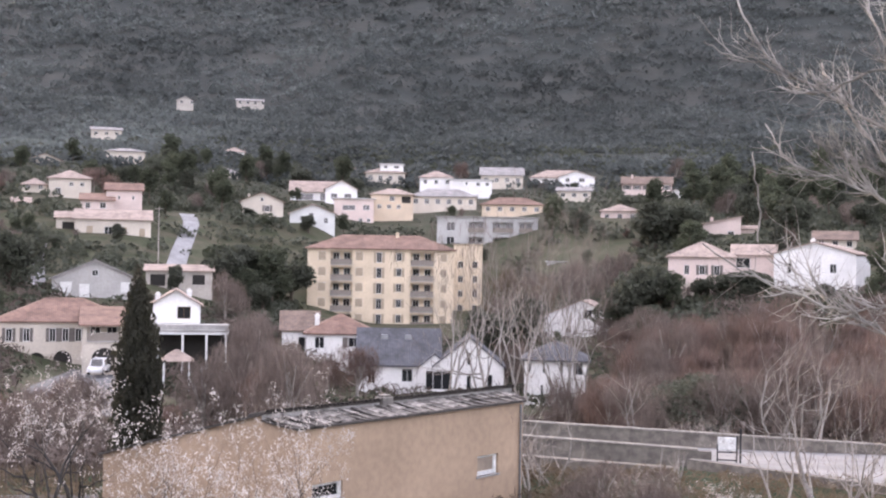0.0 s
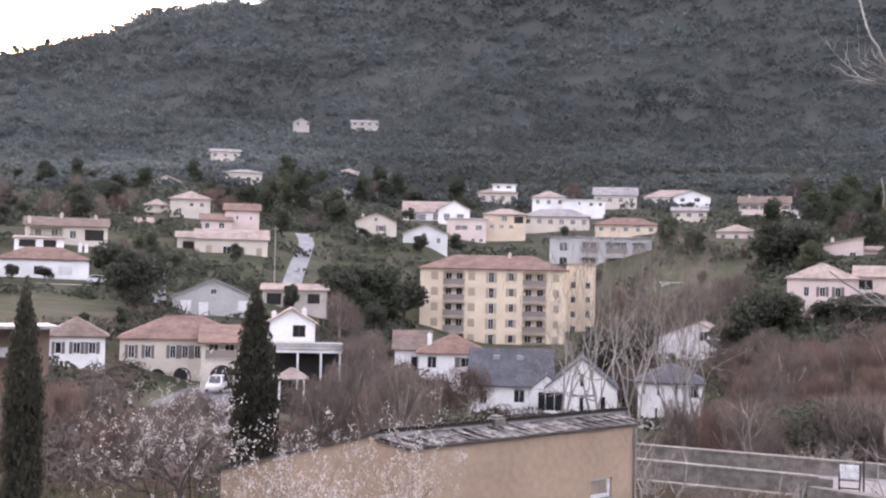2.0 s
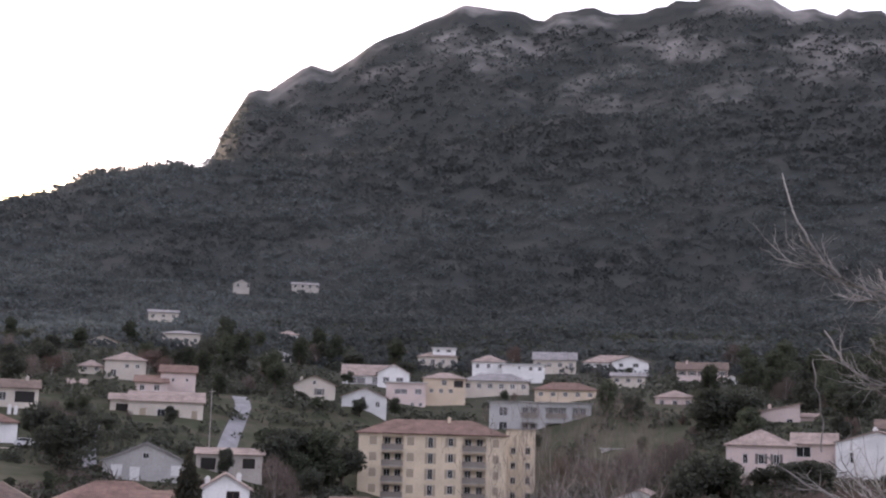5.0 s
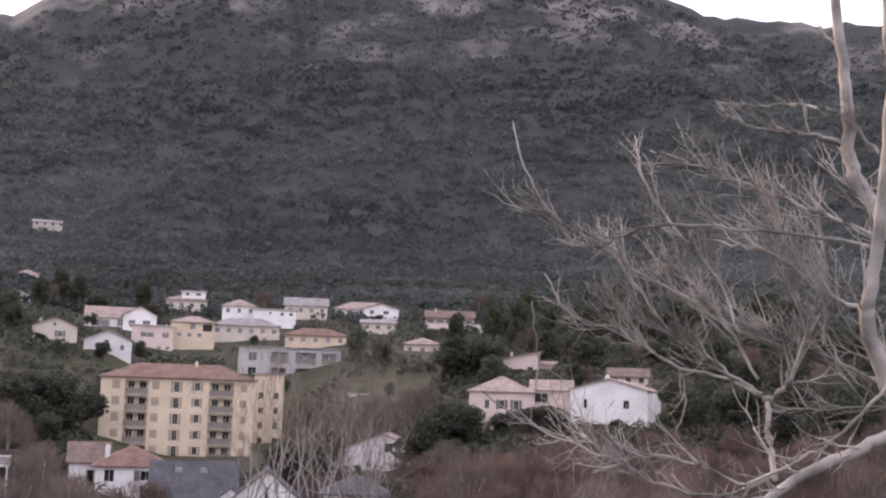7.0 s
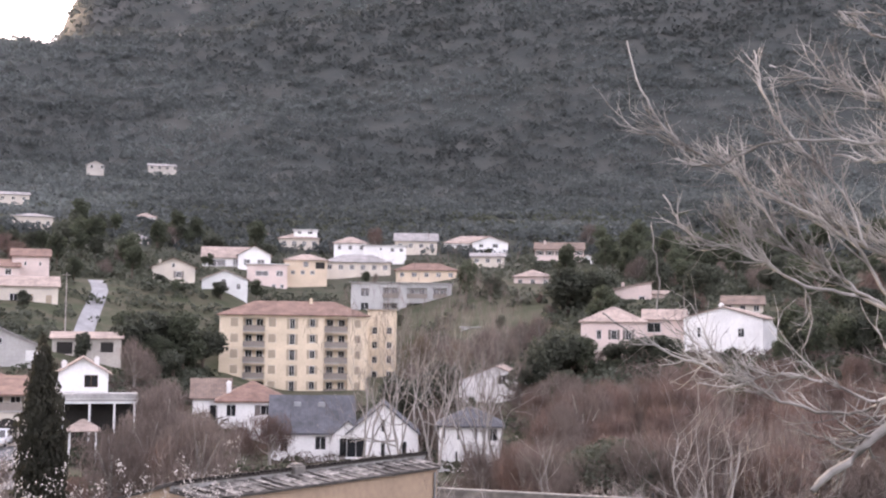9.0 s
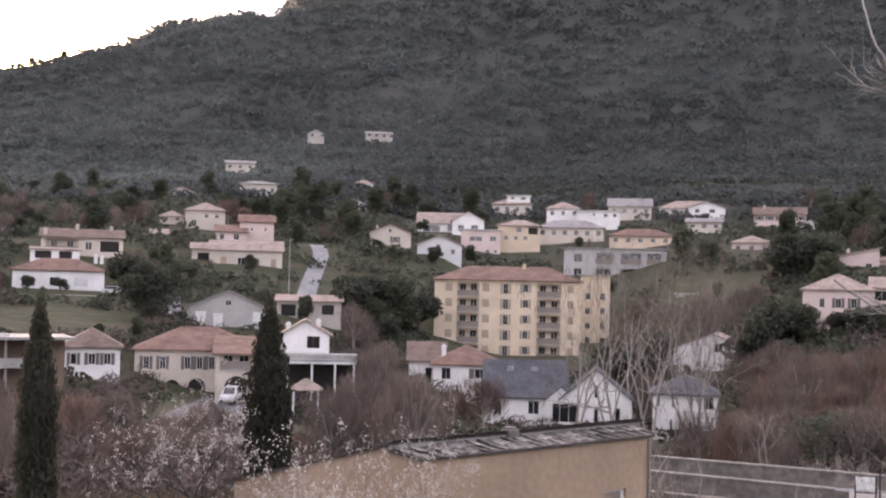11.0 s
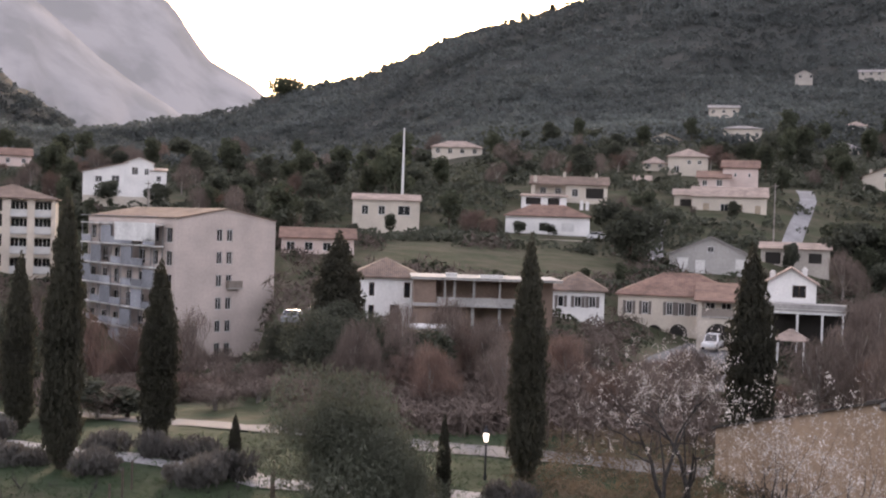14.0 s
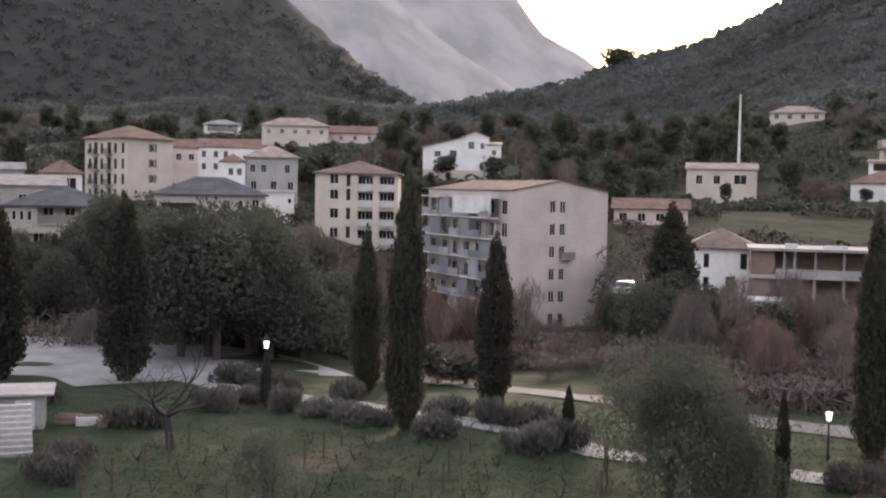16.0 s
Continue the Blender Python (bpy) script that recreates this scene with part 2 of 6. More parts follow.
def part(name, bm, material, parent=None, label="", m=None):
    """One mesh object from a bmesh (or a ready mesh), under a thing or a part."""
    if isinstance(bm, bmesh.types.BMesh):
        me = bpy.data.meshes.new(name)
        bm.to_mesh(me)
        bm.free()
        me.materials.append(material)
    else:
        me = bm
    ob = new(name, me)
    if parent:
        ob.parent = parent
    if m is not None:
        ob.matrix_basis = m
    if label:
        ob["label"] = label
    return ob


def mesh(name, verts, faces, material, smooth=False):
    me = bpy.data.meshes.new(name)
    me.from_pydata([tuple(v) for v in verts] if not isinstance(verts, np.ndarray) else verts.tolist(), [], faces if isinstance(faces, list) else faces.tolist())
    me.materials.append(material)
    if smooth:
        me.shade_smooth()
    me.update()
    return me


def thing(name, label, category, m, group="", kind=""):
    ob = new(name)
    ob.empty_display_size = 0.3
    ob.matrix_basis = m
    return tagged(ob, label, category, group, kind)


def box(bm, x0, y0, z0, x1, y1, z1, bevel=0.0, m=None):
    v = [bm.verts.new(p) for p in ((x0, y0, z0), (x1, y0, z0), (x1, y1, z0), (x0, y1, z0), (x0, y0, z1), (x1, y0, z1), (x1, y1, z1), (x0, y1, z1))]
    f = [bm.faces.new([v[i] for i in q]) for q in ((3, 2, 1, 0), (4, 5, 6, 7), (0, 1, 5, 4), (1, 2, 6, 5), (2, 3, 7, 6), (3, 0, 4, 7))]
    if bevel:
        bmesh.ops.bevel(bm, geom=list({e for q in f for e in q.edges}), offset=bevel, segments=1, affect="EDGES", clamp_overlap=True)
    if m is not None:
        bmesh.ops.transform(bm, matrix=m, verts=v)
    return v


def boxes(*rows, bevel=0.0):
    bm = bmesh.new()
    for r in rows:
        box(bm, *r, bevel=bevel)
    return bm


azs = np.concatenate([np.arange(-38, 78, 0.5), np.arange(78, 322, 6.0)])
rs = np.concatenate([np.linspace(0.5, 60, 40), np.linspace(62, 360, 90), np.geomspace(365, 850, 45), np.geomspace(865, 1400, 32), np.geomspace(1425, 2300, 16), np.geomspace(2350, 3100, 10), [3300, 3800]])
gv = [(0, 0, ground_z(0, 0))]
for a in azs:
    s, c = math.sin(radians(a)), math.cos(radians(a))
    for r in rs:
        gv.append((-r * s, r * c, ground_z(-r * s, r * c)))
gf, nr = [], len(rs)
for i in range(len(azs)):
    j = (i + 1) % len(azs)
    gf.append((0, 1 + i * nr, 1 + j * nr)[::-1])
    for k in range(nr - 1):
        gf.append((1 + i * nr + k, 1 + j * nr + k, 1 + j * nr + k + 1, 1 + i * nr + k + 1)[::-1])
land = bpy.data.materials.new("land")
land.use_nodes = True
ln, ll = land.node_tree.nodes, land.node_tree.links
lp = ln["Principled BSDF"]
lp.inputs["Roughness"].default_value = 0.95
lp.inputs["Specular IOR Level"].default_value = 0.1


def lnoise(scale, detail, lo, hi):
    k, r = ln.new("ShaderNodeTexNoise"), ln.new("ShaderNodeMapRange")
    k.inputs["Scale"].default_value, k.inputs["Detail"].default_value = scale, detail
    r.inputs["From Min"].default_value, r.inputs["From Max"].default_value = lo, hi
    ll.new(ln_geo.outputs["Position"], k.inputs["Vector"])
    ll.new(k.outputs["Fac"], r.inputs["Value"])
    return r.outputs["Result"]


def lmix(fac, a, b):
    k = ln.new("ShaderNodeMix")
    k.data_type = "RGBA"
    ll.new(fac, k.inputs["Factor"])
    for s, v in (("A", a), ("B", b)):
        if isinstance(v, tuple):
            k.inputs[s].default_value = (*v, 1)
        else:
            ll.new(v, k.inputs[s])
    return k.outputs["Result"]


ln_geo = ln.new("ShaderNodeNewGeometry")
grass = lmix(lnoise(0.9, 6, 0.35, 0.65), (0.017, 0.033, 0.015), (0.029, 0.040, 0.023))
soil = lmix(lnoise(0.12, 5, 0.56, 0.70), grass, (0.06, 0.052, 0.038))
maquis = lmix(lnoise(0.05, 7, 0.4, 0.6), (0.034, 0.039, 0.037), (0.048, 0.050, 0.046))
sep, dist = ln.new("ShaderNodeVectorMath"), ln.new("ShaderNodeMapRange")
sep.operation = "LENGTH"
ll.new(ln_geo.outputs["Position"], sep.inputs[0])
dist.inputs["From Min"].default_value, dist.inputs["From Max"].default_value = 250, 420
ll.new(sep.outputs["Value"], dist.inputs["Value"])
near = ln.new("ShaderNodeMapRange")
near.inputs["From Min"].default_value, near.inputs["From Max"].default_value = 66, 120
ll.new(sep.outputs["Value"], near.inputs["Value"])
pasture = lmix(lnoise(0.25, 7, 0.35, 0.65), (0.044, 0.052, 0.030), (0.080, 0.074, 0.052))
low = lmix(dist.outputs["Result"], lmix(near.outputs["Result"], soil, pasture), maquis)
rock = lmix(lnoise(0.03, 8, 0.4, 0.62), (0.23, 0.215, 0.20), (0.13, 0.122, 0.115))
hgt, sepz = ln.new("ShaderNodeMapRange"), ln.new("ShaderNodeSeparateXYZ")
ll.new(ln_geo.outputs["Position"], sepz.inputs["Vector"])
hgt.inputs["From Min"].default_value, hgt.inputs["From Max"].default_value = 210, 520
ll.new(sepz.outputs["Z"], hgt.inputs["Value"])
rk = ln.new("ShaderNodeMath")
rk.operation = "MULTIPLY"
ll.new(hgt.outputs["Result"], rk.inputs[0])
ll.new(lnoise(0.012, 9, 0.49, 0.62), rk.inputs[1])
far = ln.new("ShaderNodeMapRange")
far.inputs["From Min"].default_value, far.inputs["From Max"].default_value = 1650, 2000
ll.new(sep.outputs["Value"], far.inputs["Value"])
# Far rock paled beyond 1650 m, so its colour carries the distance haze.
hazed_limestone = lmix(lnoise(0.009, 10, 0.40, 0.60), (0.31, 0.30, 0.30), (0.235, 0.232, 0.23))
ll.new(lmix(far.outputs["Result"], lmix(rk.outputs["Value"], low, rock), hazed_limestone), lp.inputs["Base Color"])
lb, lb_noise = ln.new("ShaderNodeBump"), lnoise(0.35, 8, 0.2, 0.8)
lb.inputs["Strength"].default_value, lb.inputs["Distance"].default_value = 0.6, 0.5
ll.new(lb_noise, lb.inputs["Height"])
ll.new(lb.outputs["Normal"], lp.inputs["Normal"])
tagged(new("ground", mesh("ground", gv, gf, land, True)), "winter valley ground rising to scrub and rocky mountains", "ground", kind="structure")

# ---- buildings ----
CACHE = {}


def window_meshes(w, h, kind):
    key = (round(w, 2), round(h, 2), kind)
    if key in CACHE:
        return CACHE[key]
    t = 0.07
    fr = boxes((-w / 2, .10, 0, -w / 2 + t, .16, h), (w / 2 - t, .10, 0, w / 2, .16, h), (-w / 2 + t, .10, 0, w / 2 - t, .16, t), (-w / 2 + t, .10, h - t, w / 2 - t, .16, h),
               *([(-.03, .11, t, .03, .15, h - t)] if w > 0.7 and kind != "p" else []))
    f = bpy.data.meshes.new("window")
    fr.to_mesh(f)
    fr.free()
    f.materials.append(frame_brown if kind in "b" else frame_white)
    pv = boxes((-w / 2 + t, .125, t, w / 2 - t, .135, h - t))
    p = bpy.data.meshes.new("pane")
    pv.to_mesh(p)
    pv.free()
    p.materials.append(glass)
    sb = bmesh.new()
    sw = w / 2
    box(sb, 0, -.05, -.03, sw, 0, h + .03)
    s = bpy.data.meshes.new("shutter")
    sb.to_mesh(s)
    sb.free()
    s.materials.append(shutter_beige if kind == "S" else shutter_grey)
    bl = boxes((-w / 2 + .02, .05, .02, w / 2 - .02, .09, h - .02))
    q = bpy.data.meshes.new("roller_shutter")
    bl.to_mesh(q)
    bl.free()
    q.materials.append(shutter_white if kind == "v" else shutter_beige)
    CACHE[key] = (f, p, s, q)
    return CACHE[key]


def panel(bm, m, w, z0, h, holes, deep=0.22):
    """A wall face in the plane y = 0 of m, from x 0 to w and z z0 to h, with openings that go into it."""
    xs = sorted({0.0, w, *(q[0] - q[2] / 2 for q in holes), *(q[0] + q[2] / 2 for q in holes)})
    zs = sorted({z0, h, *(q[1] for q in holes), *(q[1] + q[3] for q in holes)})
    got = {}

    def v(x, y, z):
        k = (round(x, 4), round(y, 4), round(z, 4))
        if k not in got:
            got[k] = bm.verts.new(m @ Vector(k))
        return got[k]
    for a, b in zip(xs, xs[1:]):
        for c, d in zip(zs, zs[1:]):
            if b - a < 1e-4 or d - c < 1e-4:
                continue
            mx, mz = (a + b) / 2, (c + d) / 2
            if not any(abs(mx - q[0]) < q[2] / 2 and q[1] < mz < q[1] + q[3] for q in holes):
                bm.faces.new((v(a, 0, c), v(b, 0, c), v(b, 0, d), v(a, 0, d)))
    for x, z, ww, hh, *k in holes:
        dp = k[1] if len(k) > 1 else deep
        a, b, c, d = x - ww / 2, x + ww / 2, z, z + hh
        o, i = [v(a, 0, c), v(b, 0, c), v(b, 0, d), v(a, 0, d)], [v(a, dp, c), v(b, dp, c), v(b, dp, d), v(a, dp, d)]
        for j in range(4):
            bm.faces.new((o[j], i[j], i[(j + 1) % 4], o[(j + 1) % 4]))
        bm.faces.new(i)


def grid(w, cols, rows, ww=1.0, hh=1.3, sill=0.9, storey=2.8, kind="w", margin=None):
    """Openings in even columns and storeys."""
    margin = w / cols / 2 if margin is None else margin
    step = (w - 2 * margin) / max(cols - 1, 1)
    return [(margin + step * i if cols > 1 else w / 2, sill + storey * j, ww, hh, kind) for i in range(cols) for j in range(rows)]


def fit_windows(parent, m, holes):
    for x, z, w, h, *k in holes:
        k = k[0] if k else "w"
        at = m @ Matrix.Translation((x, 0, z))
        if k in "wspbrvS":
            f, p, s, q = window_meshes(w, h, k)
            o = part("window", f, None, parent, m=at)
            part("pane", p, None, o)
            if k in "sS":
                part("shutter", s, None, o, m=Matrix.Translation((w / 2 + .02, -.01, 0)))
                part("shutter", s, None, o, m=Matrix.Translation((-w - .02, -.01, 0)))
            if k in "rv":
                part("roller_shutter", q, None, o)
        elif k == "d":
            part("door", boxes((-w / 2, .1, 0, w / 2, .16, h), (-w / 2 + .12, .08, .2, w / 2 - .12, .1, h * .45), (-w / 2 + .12, .08, h * .55, w / 2 - .12, .1, h - .15)), frame_brown, parent, m=at)
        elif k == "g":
            # Near-black sheet as painted shade at the back of the opening.
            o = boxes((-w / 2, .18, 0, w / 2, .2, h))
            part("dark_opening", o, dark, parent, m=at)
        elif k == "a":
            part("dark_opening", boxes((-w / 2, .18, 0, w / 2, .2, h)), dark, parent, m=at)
            bm = bmesh.new()
            r = w / 2
            for s_ in (-1, 1):
                for y_ in (.0, .17):
                    pts = [(s_ * r, y_, h), (0, y_, h)] + [(s_ * r * math.sin(u * math.pi / 16), y_, h - r + r * math.cos(u * math.pi / 16) - .02) for u in range(9)]
                    bm.faces.new([bm.verts.new(q) for q in pts])
            part("arch", bm, plaster["beige"], parent, m=at)
        elif k in "lL":
            dp = 1.3
            o = part("balcony", boxes((-w / 2, -.25, -.18, w / 2, dp - .05, -.02)), concrete, parent, m=at)
            part("railing", boxes((-w / 2, -.22, -.02, w / 2, -.18, .95), bevel=0.0), white_concrete if k == "L" else rail_tan, o)
            for u in (-w * .25, w * .25):
                f, p, s, q = window_meshes(1.2, 2.1, "w")
                wn_ = part("window", f, None, o, m=Matrix.Translation((u, dp - .17, 0)))
                part("pane", p, None, wn_)


def roof_mesh(bm, kind, w, d, h, rise, over, thick=0.18):
    x0, x1, y0, y1 = -w / 2 - over, w / 2 + over, -over, d + over
    sl = rise / (d / 2 if kind in ("gable_x", "hip") else w / 2) if kind not in ("shed", "shed_x", "flat") else 0
    e = h - sl * over
    if kind == "gable_x":
        t = [(x0, y0, e), (x1, y0, e), (x1, d / 2, h + rise), (x0, d / 2, h + rise), (x1, y1, e), (x0, y1, e)]
        f = [(0, 1, 2, 3), (3, 2, 4, 5)]
    elif kind == "gable_y":
        t = [(x0, y0, e), (0, y0, h + rise), (0, y1, h + rise), (x0, y1, e), (x1, y0, e), (x1, y1, e)]
        f = [(0, 1, 2, 3), (1, 4, 5, 2)]
    elif kind == "hip":
        k = min(d, w) / 2 + over
        if w >= d:
            a, b = (x0 + k, d / 2, h + rise), (x1 - k, d / 2, h + rise)
        else:
            a, b = (0, y0 + k, h + rise), (0, y1 - k, h + rise)
        e = h - rise / (min(d, w) / 2) * over
        c = [(x0, y0, e), (x1, y0, e), (x1, y1, e), (x0, y1, e)]
        t = c + [a, b]
        f = [(0, 1, 5, 4), (1, 2, 5), (2, 3, 4, 5), (3, 0, 4)] if w >= d else [(0, 1, 4), (1, 2, 5, 4), (2, 3, 5), (3, 0, 4, 5)]
    elif kind == "shed":
        t = [(x0, y0, h), (x1, y0, h), (x1, y1, h + rise), (x0, y1, h + rise)]
        f = [(0, 1, 2, 3)]
    elif kind == "shed_x":
        t = [(x0, y0, h), (x1, y0, h + rise), (x1, y1, h + rise), (x0, y1, h)]
        f = [(0, 1, 2, 3)]
    else:
        t = [(x0, y0, h), (x1, y0, h), (x1, y1, h), (x0, y1, h)]
        f = [(0, 1, 2, 3)]
    top = [bm.verts.new((x, y, z + thick)) for x, y, z in t]
    bot = [bm.verts.new(p) for p in t]
    for q in f:
        bm.faces.new([top[i] for i in q])
        bm.faces.new([bot[i] for i in reversed(q)])
    count = {}
    for q in f:
        for a, b in zip(q, q[1:] + q[:1]):
            count[(a, b)] = 1
    for a, b in list(count):
        if (b, a) not in count:
            bm.faces.new((top[a], bot[a], bot[b], top[b]))


FRONT = []
FOOT = [(*(-r * math.sin(radians(a)), r * math.cos(radians(a))), q) for a, r, q in ((18, 98, 8), (-4.3, 127, 9), (-1, 131, 9), (4, 135, 9), (27.5, 176, 14), (24, 180, 12), (30, 182, 9), (13.8, 218, 4), (13.4, 234, 4.5), (13.1, 250, 4.5), (12.9, 262, 4), (28.3, 126, 10), (28.3, 109, 7), (24.5, 128, 5), (32.5, 121, 6), (5.5, 150, 6))] + [(*(-118 * math.sin(radians(17.5)), 118 * math.cos(radians(17.5))), 9), (*(-138 * math.sin(radians(17.2)), 138 * math.cos(radians(17.2))), 8)]  # kept clear of trees: the yard


def house(name, label, x, y, z, turn, w, h, d=9.0, yaw=0.0, roof="hip", rise=1.6, wall="white", tiles="red", front=(), left=(), right=(), over=0.45, below=4.0, category="house",
          chimneys=(), wk=1.0):
    """A building with its front on y = 0: walls with openings, roof, windows, chimneys."""
    m = Matrix.Translation((x, y, z)) @ Matrix.Rotation(radians(turn + yaw), 4, "Z")
    w *= wk
    o = thing(name, label, category, m)
    c = m @ Vector((0, d / 2, 0))
    FOOT.append((c.x, c.y, max(w, d) * 0.62 + 1.5))
    c = m @ Vector((0, -6, 0))
    FRONT.append((c.x, c.y, w * .5))
    mf = Matrix.Translation((-w / 2, 0, 0))
    ml = Matrix.Translation((-w / 2, d, 0)) @ Matrix.Rotation(radians(-90), 4, "Z")
    mr = Matrix.Translation((w / 2, 0, 0)) @ Matrix.Rotation(radians(90), 4, "Z")
    mb = Matrix.Translation((w / 2, d, 0)) @ Matrix.Rotation(radians(180), 4, "Z")
    cut = h - 0.12
    high = [q for q in front if roof == "gable_y" and q[1] + q[3] > cut]
    front = [(*q[:3], min(q[3], cut - q[1]), *q[4:]) for q in front if q not in high]
    bm = bmesh.new()
    for mm, ww, hs in ((mf, w, front), (ml, d, left), (mr, d, right), (mb, w, ())):
        panel(bm, mm, ww, -below, h, [(*q[:5], 1.3) if len(q) > 4 and q[4] in "lL" else q for q in hs])
    if roof == "gable_y":
        for yy in (0, d):
            bm.faces.new([bm.verts.new(p) for p in ((-w / 2, yy, h), (w / 2, yy, h), (0, yy, h + rise))])
    elif roof == "gable_x":
        for xx in (-w / 2, w / 2):
            bm.faces.new([bm.verts.new(p) for p in ((xx, 0, h), (xx, d, h), (xx, d / 2, h + rise))])
    elif roof == "shed":
        bm.faces.new([bm.verts.new(p) for p in ((-w / 2, d, h), (w / 2, d, h), (w / 2, d, h + rise), (-w / 2, d, h + rise))])
        for xx in (-w / 2, w / 2):
            bm.faces.new([bm.verts.new(p) for p in ((xx, 0, h), (xx, d, h), (xx, d, h + rise))])
    elif roof == "shed_x":
        for yy in (0, d):
            bm.faces.new([bm.verts.new(p) for p in ((-w / 2, yy, h), (w / 2, yy, h), (w / 2, yy, h + rise))])
        bm.faces.new([bm.verts.new(p) for p in ((w / 2, 0, h), (w / 2, d, h), (w / 2, d, h + rise), (w / 2, 0, h + rise))])
    part("wall", bm, plaster[wall], o)
    bm = bmesh.new()
    roof_mesh(bm, roof, w, d, h + 0.003, rise, over)
    rm = concrete if roof == "flat" and tiles == "concrete" else white_concrete if tiles == "white" else tile[(tiles, "Y" if roof == "gable_y" else "X")]
    ro = part("roof", bm, rm, o)
    for cx, cy, ch in chimneys:
        zt = h + (rise * max(0, 1 - abs(cy - d / 2) / (d / 2)) if roof in ("gable_x", "hip") else rise * max(0, 1 - abs(cx) / (w / 2)) if roof == "gable_y" else 0)
        part("chimney", boxes((cx - .3, cy - .25, zt - .4, cx + .3, cy + .25, zt + ch), (cx - .38, cy - .33, zt + ch, cx + .38, cy + .33, zt + ch + .12), (cx - .2, cy - .15, zt + ch + .12, cx + .2, cy + .15, zt + ch + .35)),
             plaster[wall], ro)
    for mm, hs in ((mf, front), (ml, left), (mr, right)):
        fit_windows(o, mm, hs)
    fit_windows(o, mf @ Matrix.Translation((0, -.15, 0)), high)
    return o


# ---- apartment block and the houses below the hill ----
LOG = [(6.1, z0, 3.9, 2.25, "l") for z0 in (0.7, 3.5, 6.3, 9.1, 11.9)]
apt_front = LOG + [(20.7, z0, 4.2, 2.25, "l") for z0 in (0.7, 3.5, 6.3, 9.1, 11.9)] + [q for u, k, ww, hh in ((2.6, "r", 1.3, 1.5), (9.3, "r", 1.3, 1.5), (12.9, "S", .95, 1.9), (16.5, "S", .95, 1.5), (24.6, "r", 1.1, 1.4))
                                                                            for q in ((u, z0 + (0.35 if hh > 1.6 else 0.7), ww, hh, k) for z0 in (0.7, 3.5, 6.3, 9.1, 11.9))]
house("apartment_block", "five-storey cream apartment block with red tiled hip roof and balconies", -15.2, 216.5, -1.5, 4.0, 26.4, 14.8, d=12, roof="hip", rise=2.4, wall="cream", tiles="red", front=apt_front, over=0.5, category="apartment block", chimneys=((3, 5, .8),))
house("apartment_block", "cream apartment wing behind the main block", 0.6, 232.0, 0.7, -0.1, 5.6, 14.0, d=11, roof="flat", wall="cream", tiles="concrete", front=grid(5.6, 2, 4, 1.0, 1.3), category="apartment block")
house("apartment_block", "pale grey flat-roofed apartment building with wide windows", 4.8, 262.0, 13.7, -1.1, 22.0, 7.4, d=12, roof="flat", wall="cement", tiles="concrete", below=10,
      front=[(3, 4.4, 1.8, 1.9), (3, 1.2, 1.8, 1.9), (8.6, 4.2, 3.4, 2.2, "l"), (14.4, 4.2, 4.4, 2.2, "l"), (19.4, 4.2, 3.0, 2.2, "l"), (8.6, .9, 3.4, 2.2, "l"), (14.4, .9, 4.4, 2.2, "l")], category="apartment block")
house("house", "white house wing with brown tiled roof and glazed door", -22.8, 166.4, -2.3, 7.8, 4.9, 3.5, d=8, roof="gable_x", rise=2.3, tiles="brown", front=[(3.2, .3, 1.9, 2.2)])
house("house", "white one-storey house with red-brown tiled roof", -16.6, 161.2, -1.8, 5.9, 9.2, 2.9, d=9, roof="hip", rise=2.3, tiles="red", front=[(1.8, .8, 1.3, 1.6, "w"), (6.4, 1.0, 1.5, 1.3, "s")], chimneys=((-3.2, 2.5, .9),))
slate_house = house("house", "white house with dark slate roof and french window", -8.2, 151.8, -6.4, 3.0, 10.2, 4.3, d=10, roof="gable_x", rise=4.1, tiles="slate", front=[(1.7, 1.8, .9, 1.6), (6.2, 2.0, 1.4, 1.7), (3.6, -.6, 1.2, 1.6)])
house("house", "small white gabled porch with dark glazed door", -3.6, 149.6, -5.9, 1.4, 3.6, 3.7, d=3, roof="gable_y", rise=1.5, tiles="slate", over=.2, front=[(1.8, .8, 2.2, 2.4)])
for u_ in (-1.9, 1.2):
    part("skylight", boxes((u_ - .45, 3.3, 7.05, u_ + .45, 3.9, 7.75)), metal_grey, slate_house, "small roof skylight")
house("house", "white gabled house with tall narrow windows", 0.7, 148.0, -5.8, -0.3, 8.6, 3.8, d=9, roof="gable_y", rise=3.6, tiles="slate", front=[(1.0, .9, 2.3, 2.3), (4.3, 4.0, .5, 1.6), (4.3, 1.0, .6, 1.7), (6.9, 1.0, .7, 1.9)], over=.3)
house("house", "white two-storey house with dark hip roof and slit windows", 10.9, 141.6, -6.1, -4.4, 7.4, 5.7, d=8, roof="hip", rise=1.9, tiles="slate", front=[(2.3, 4.0, .35, 1.4), (4.4, 4.0, .35, 1.4), (6.3, 3.9, 1.2, 1.5), (2.1, 1.2, .35, 1.5), (4.3, 1.2, .35, 1.5), (.6, 4.1, .35, 1.4)])
house("house", "white gabled house with small windows", 18.5, 189.1, -1.8, -5.4, 11.8, 4.6, d=9, roof="gable_y", rise=2.4, tiles="pink", front=[(6.9, 4.2, 1.3, 1.5), (3.8, 1.9, .6, .9), (8.0, 1.9, .5, .8)], over=.3, yaw=-8, chimneys=((4, 2, .8),))
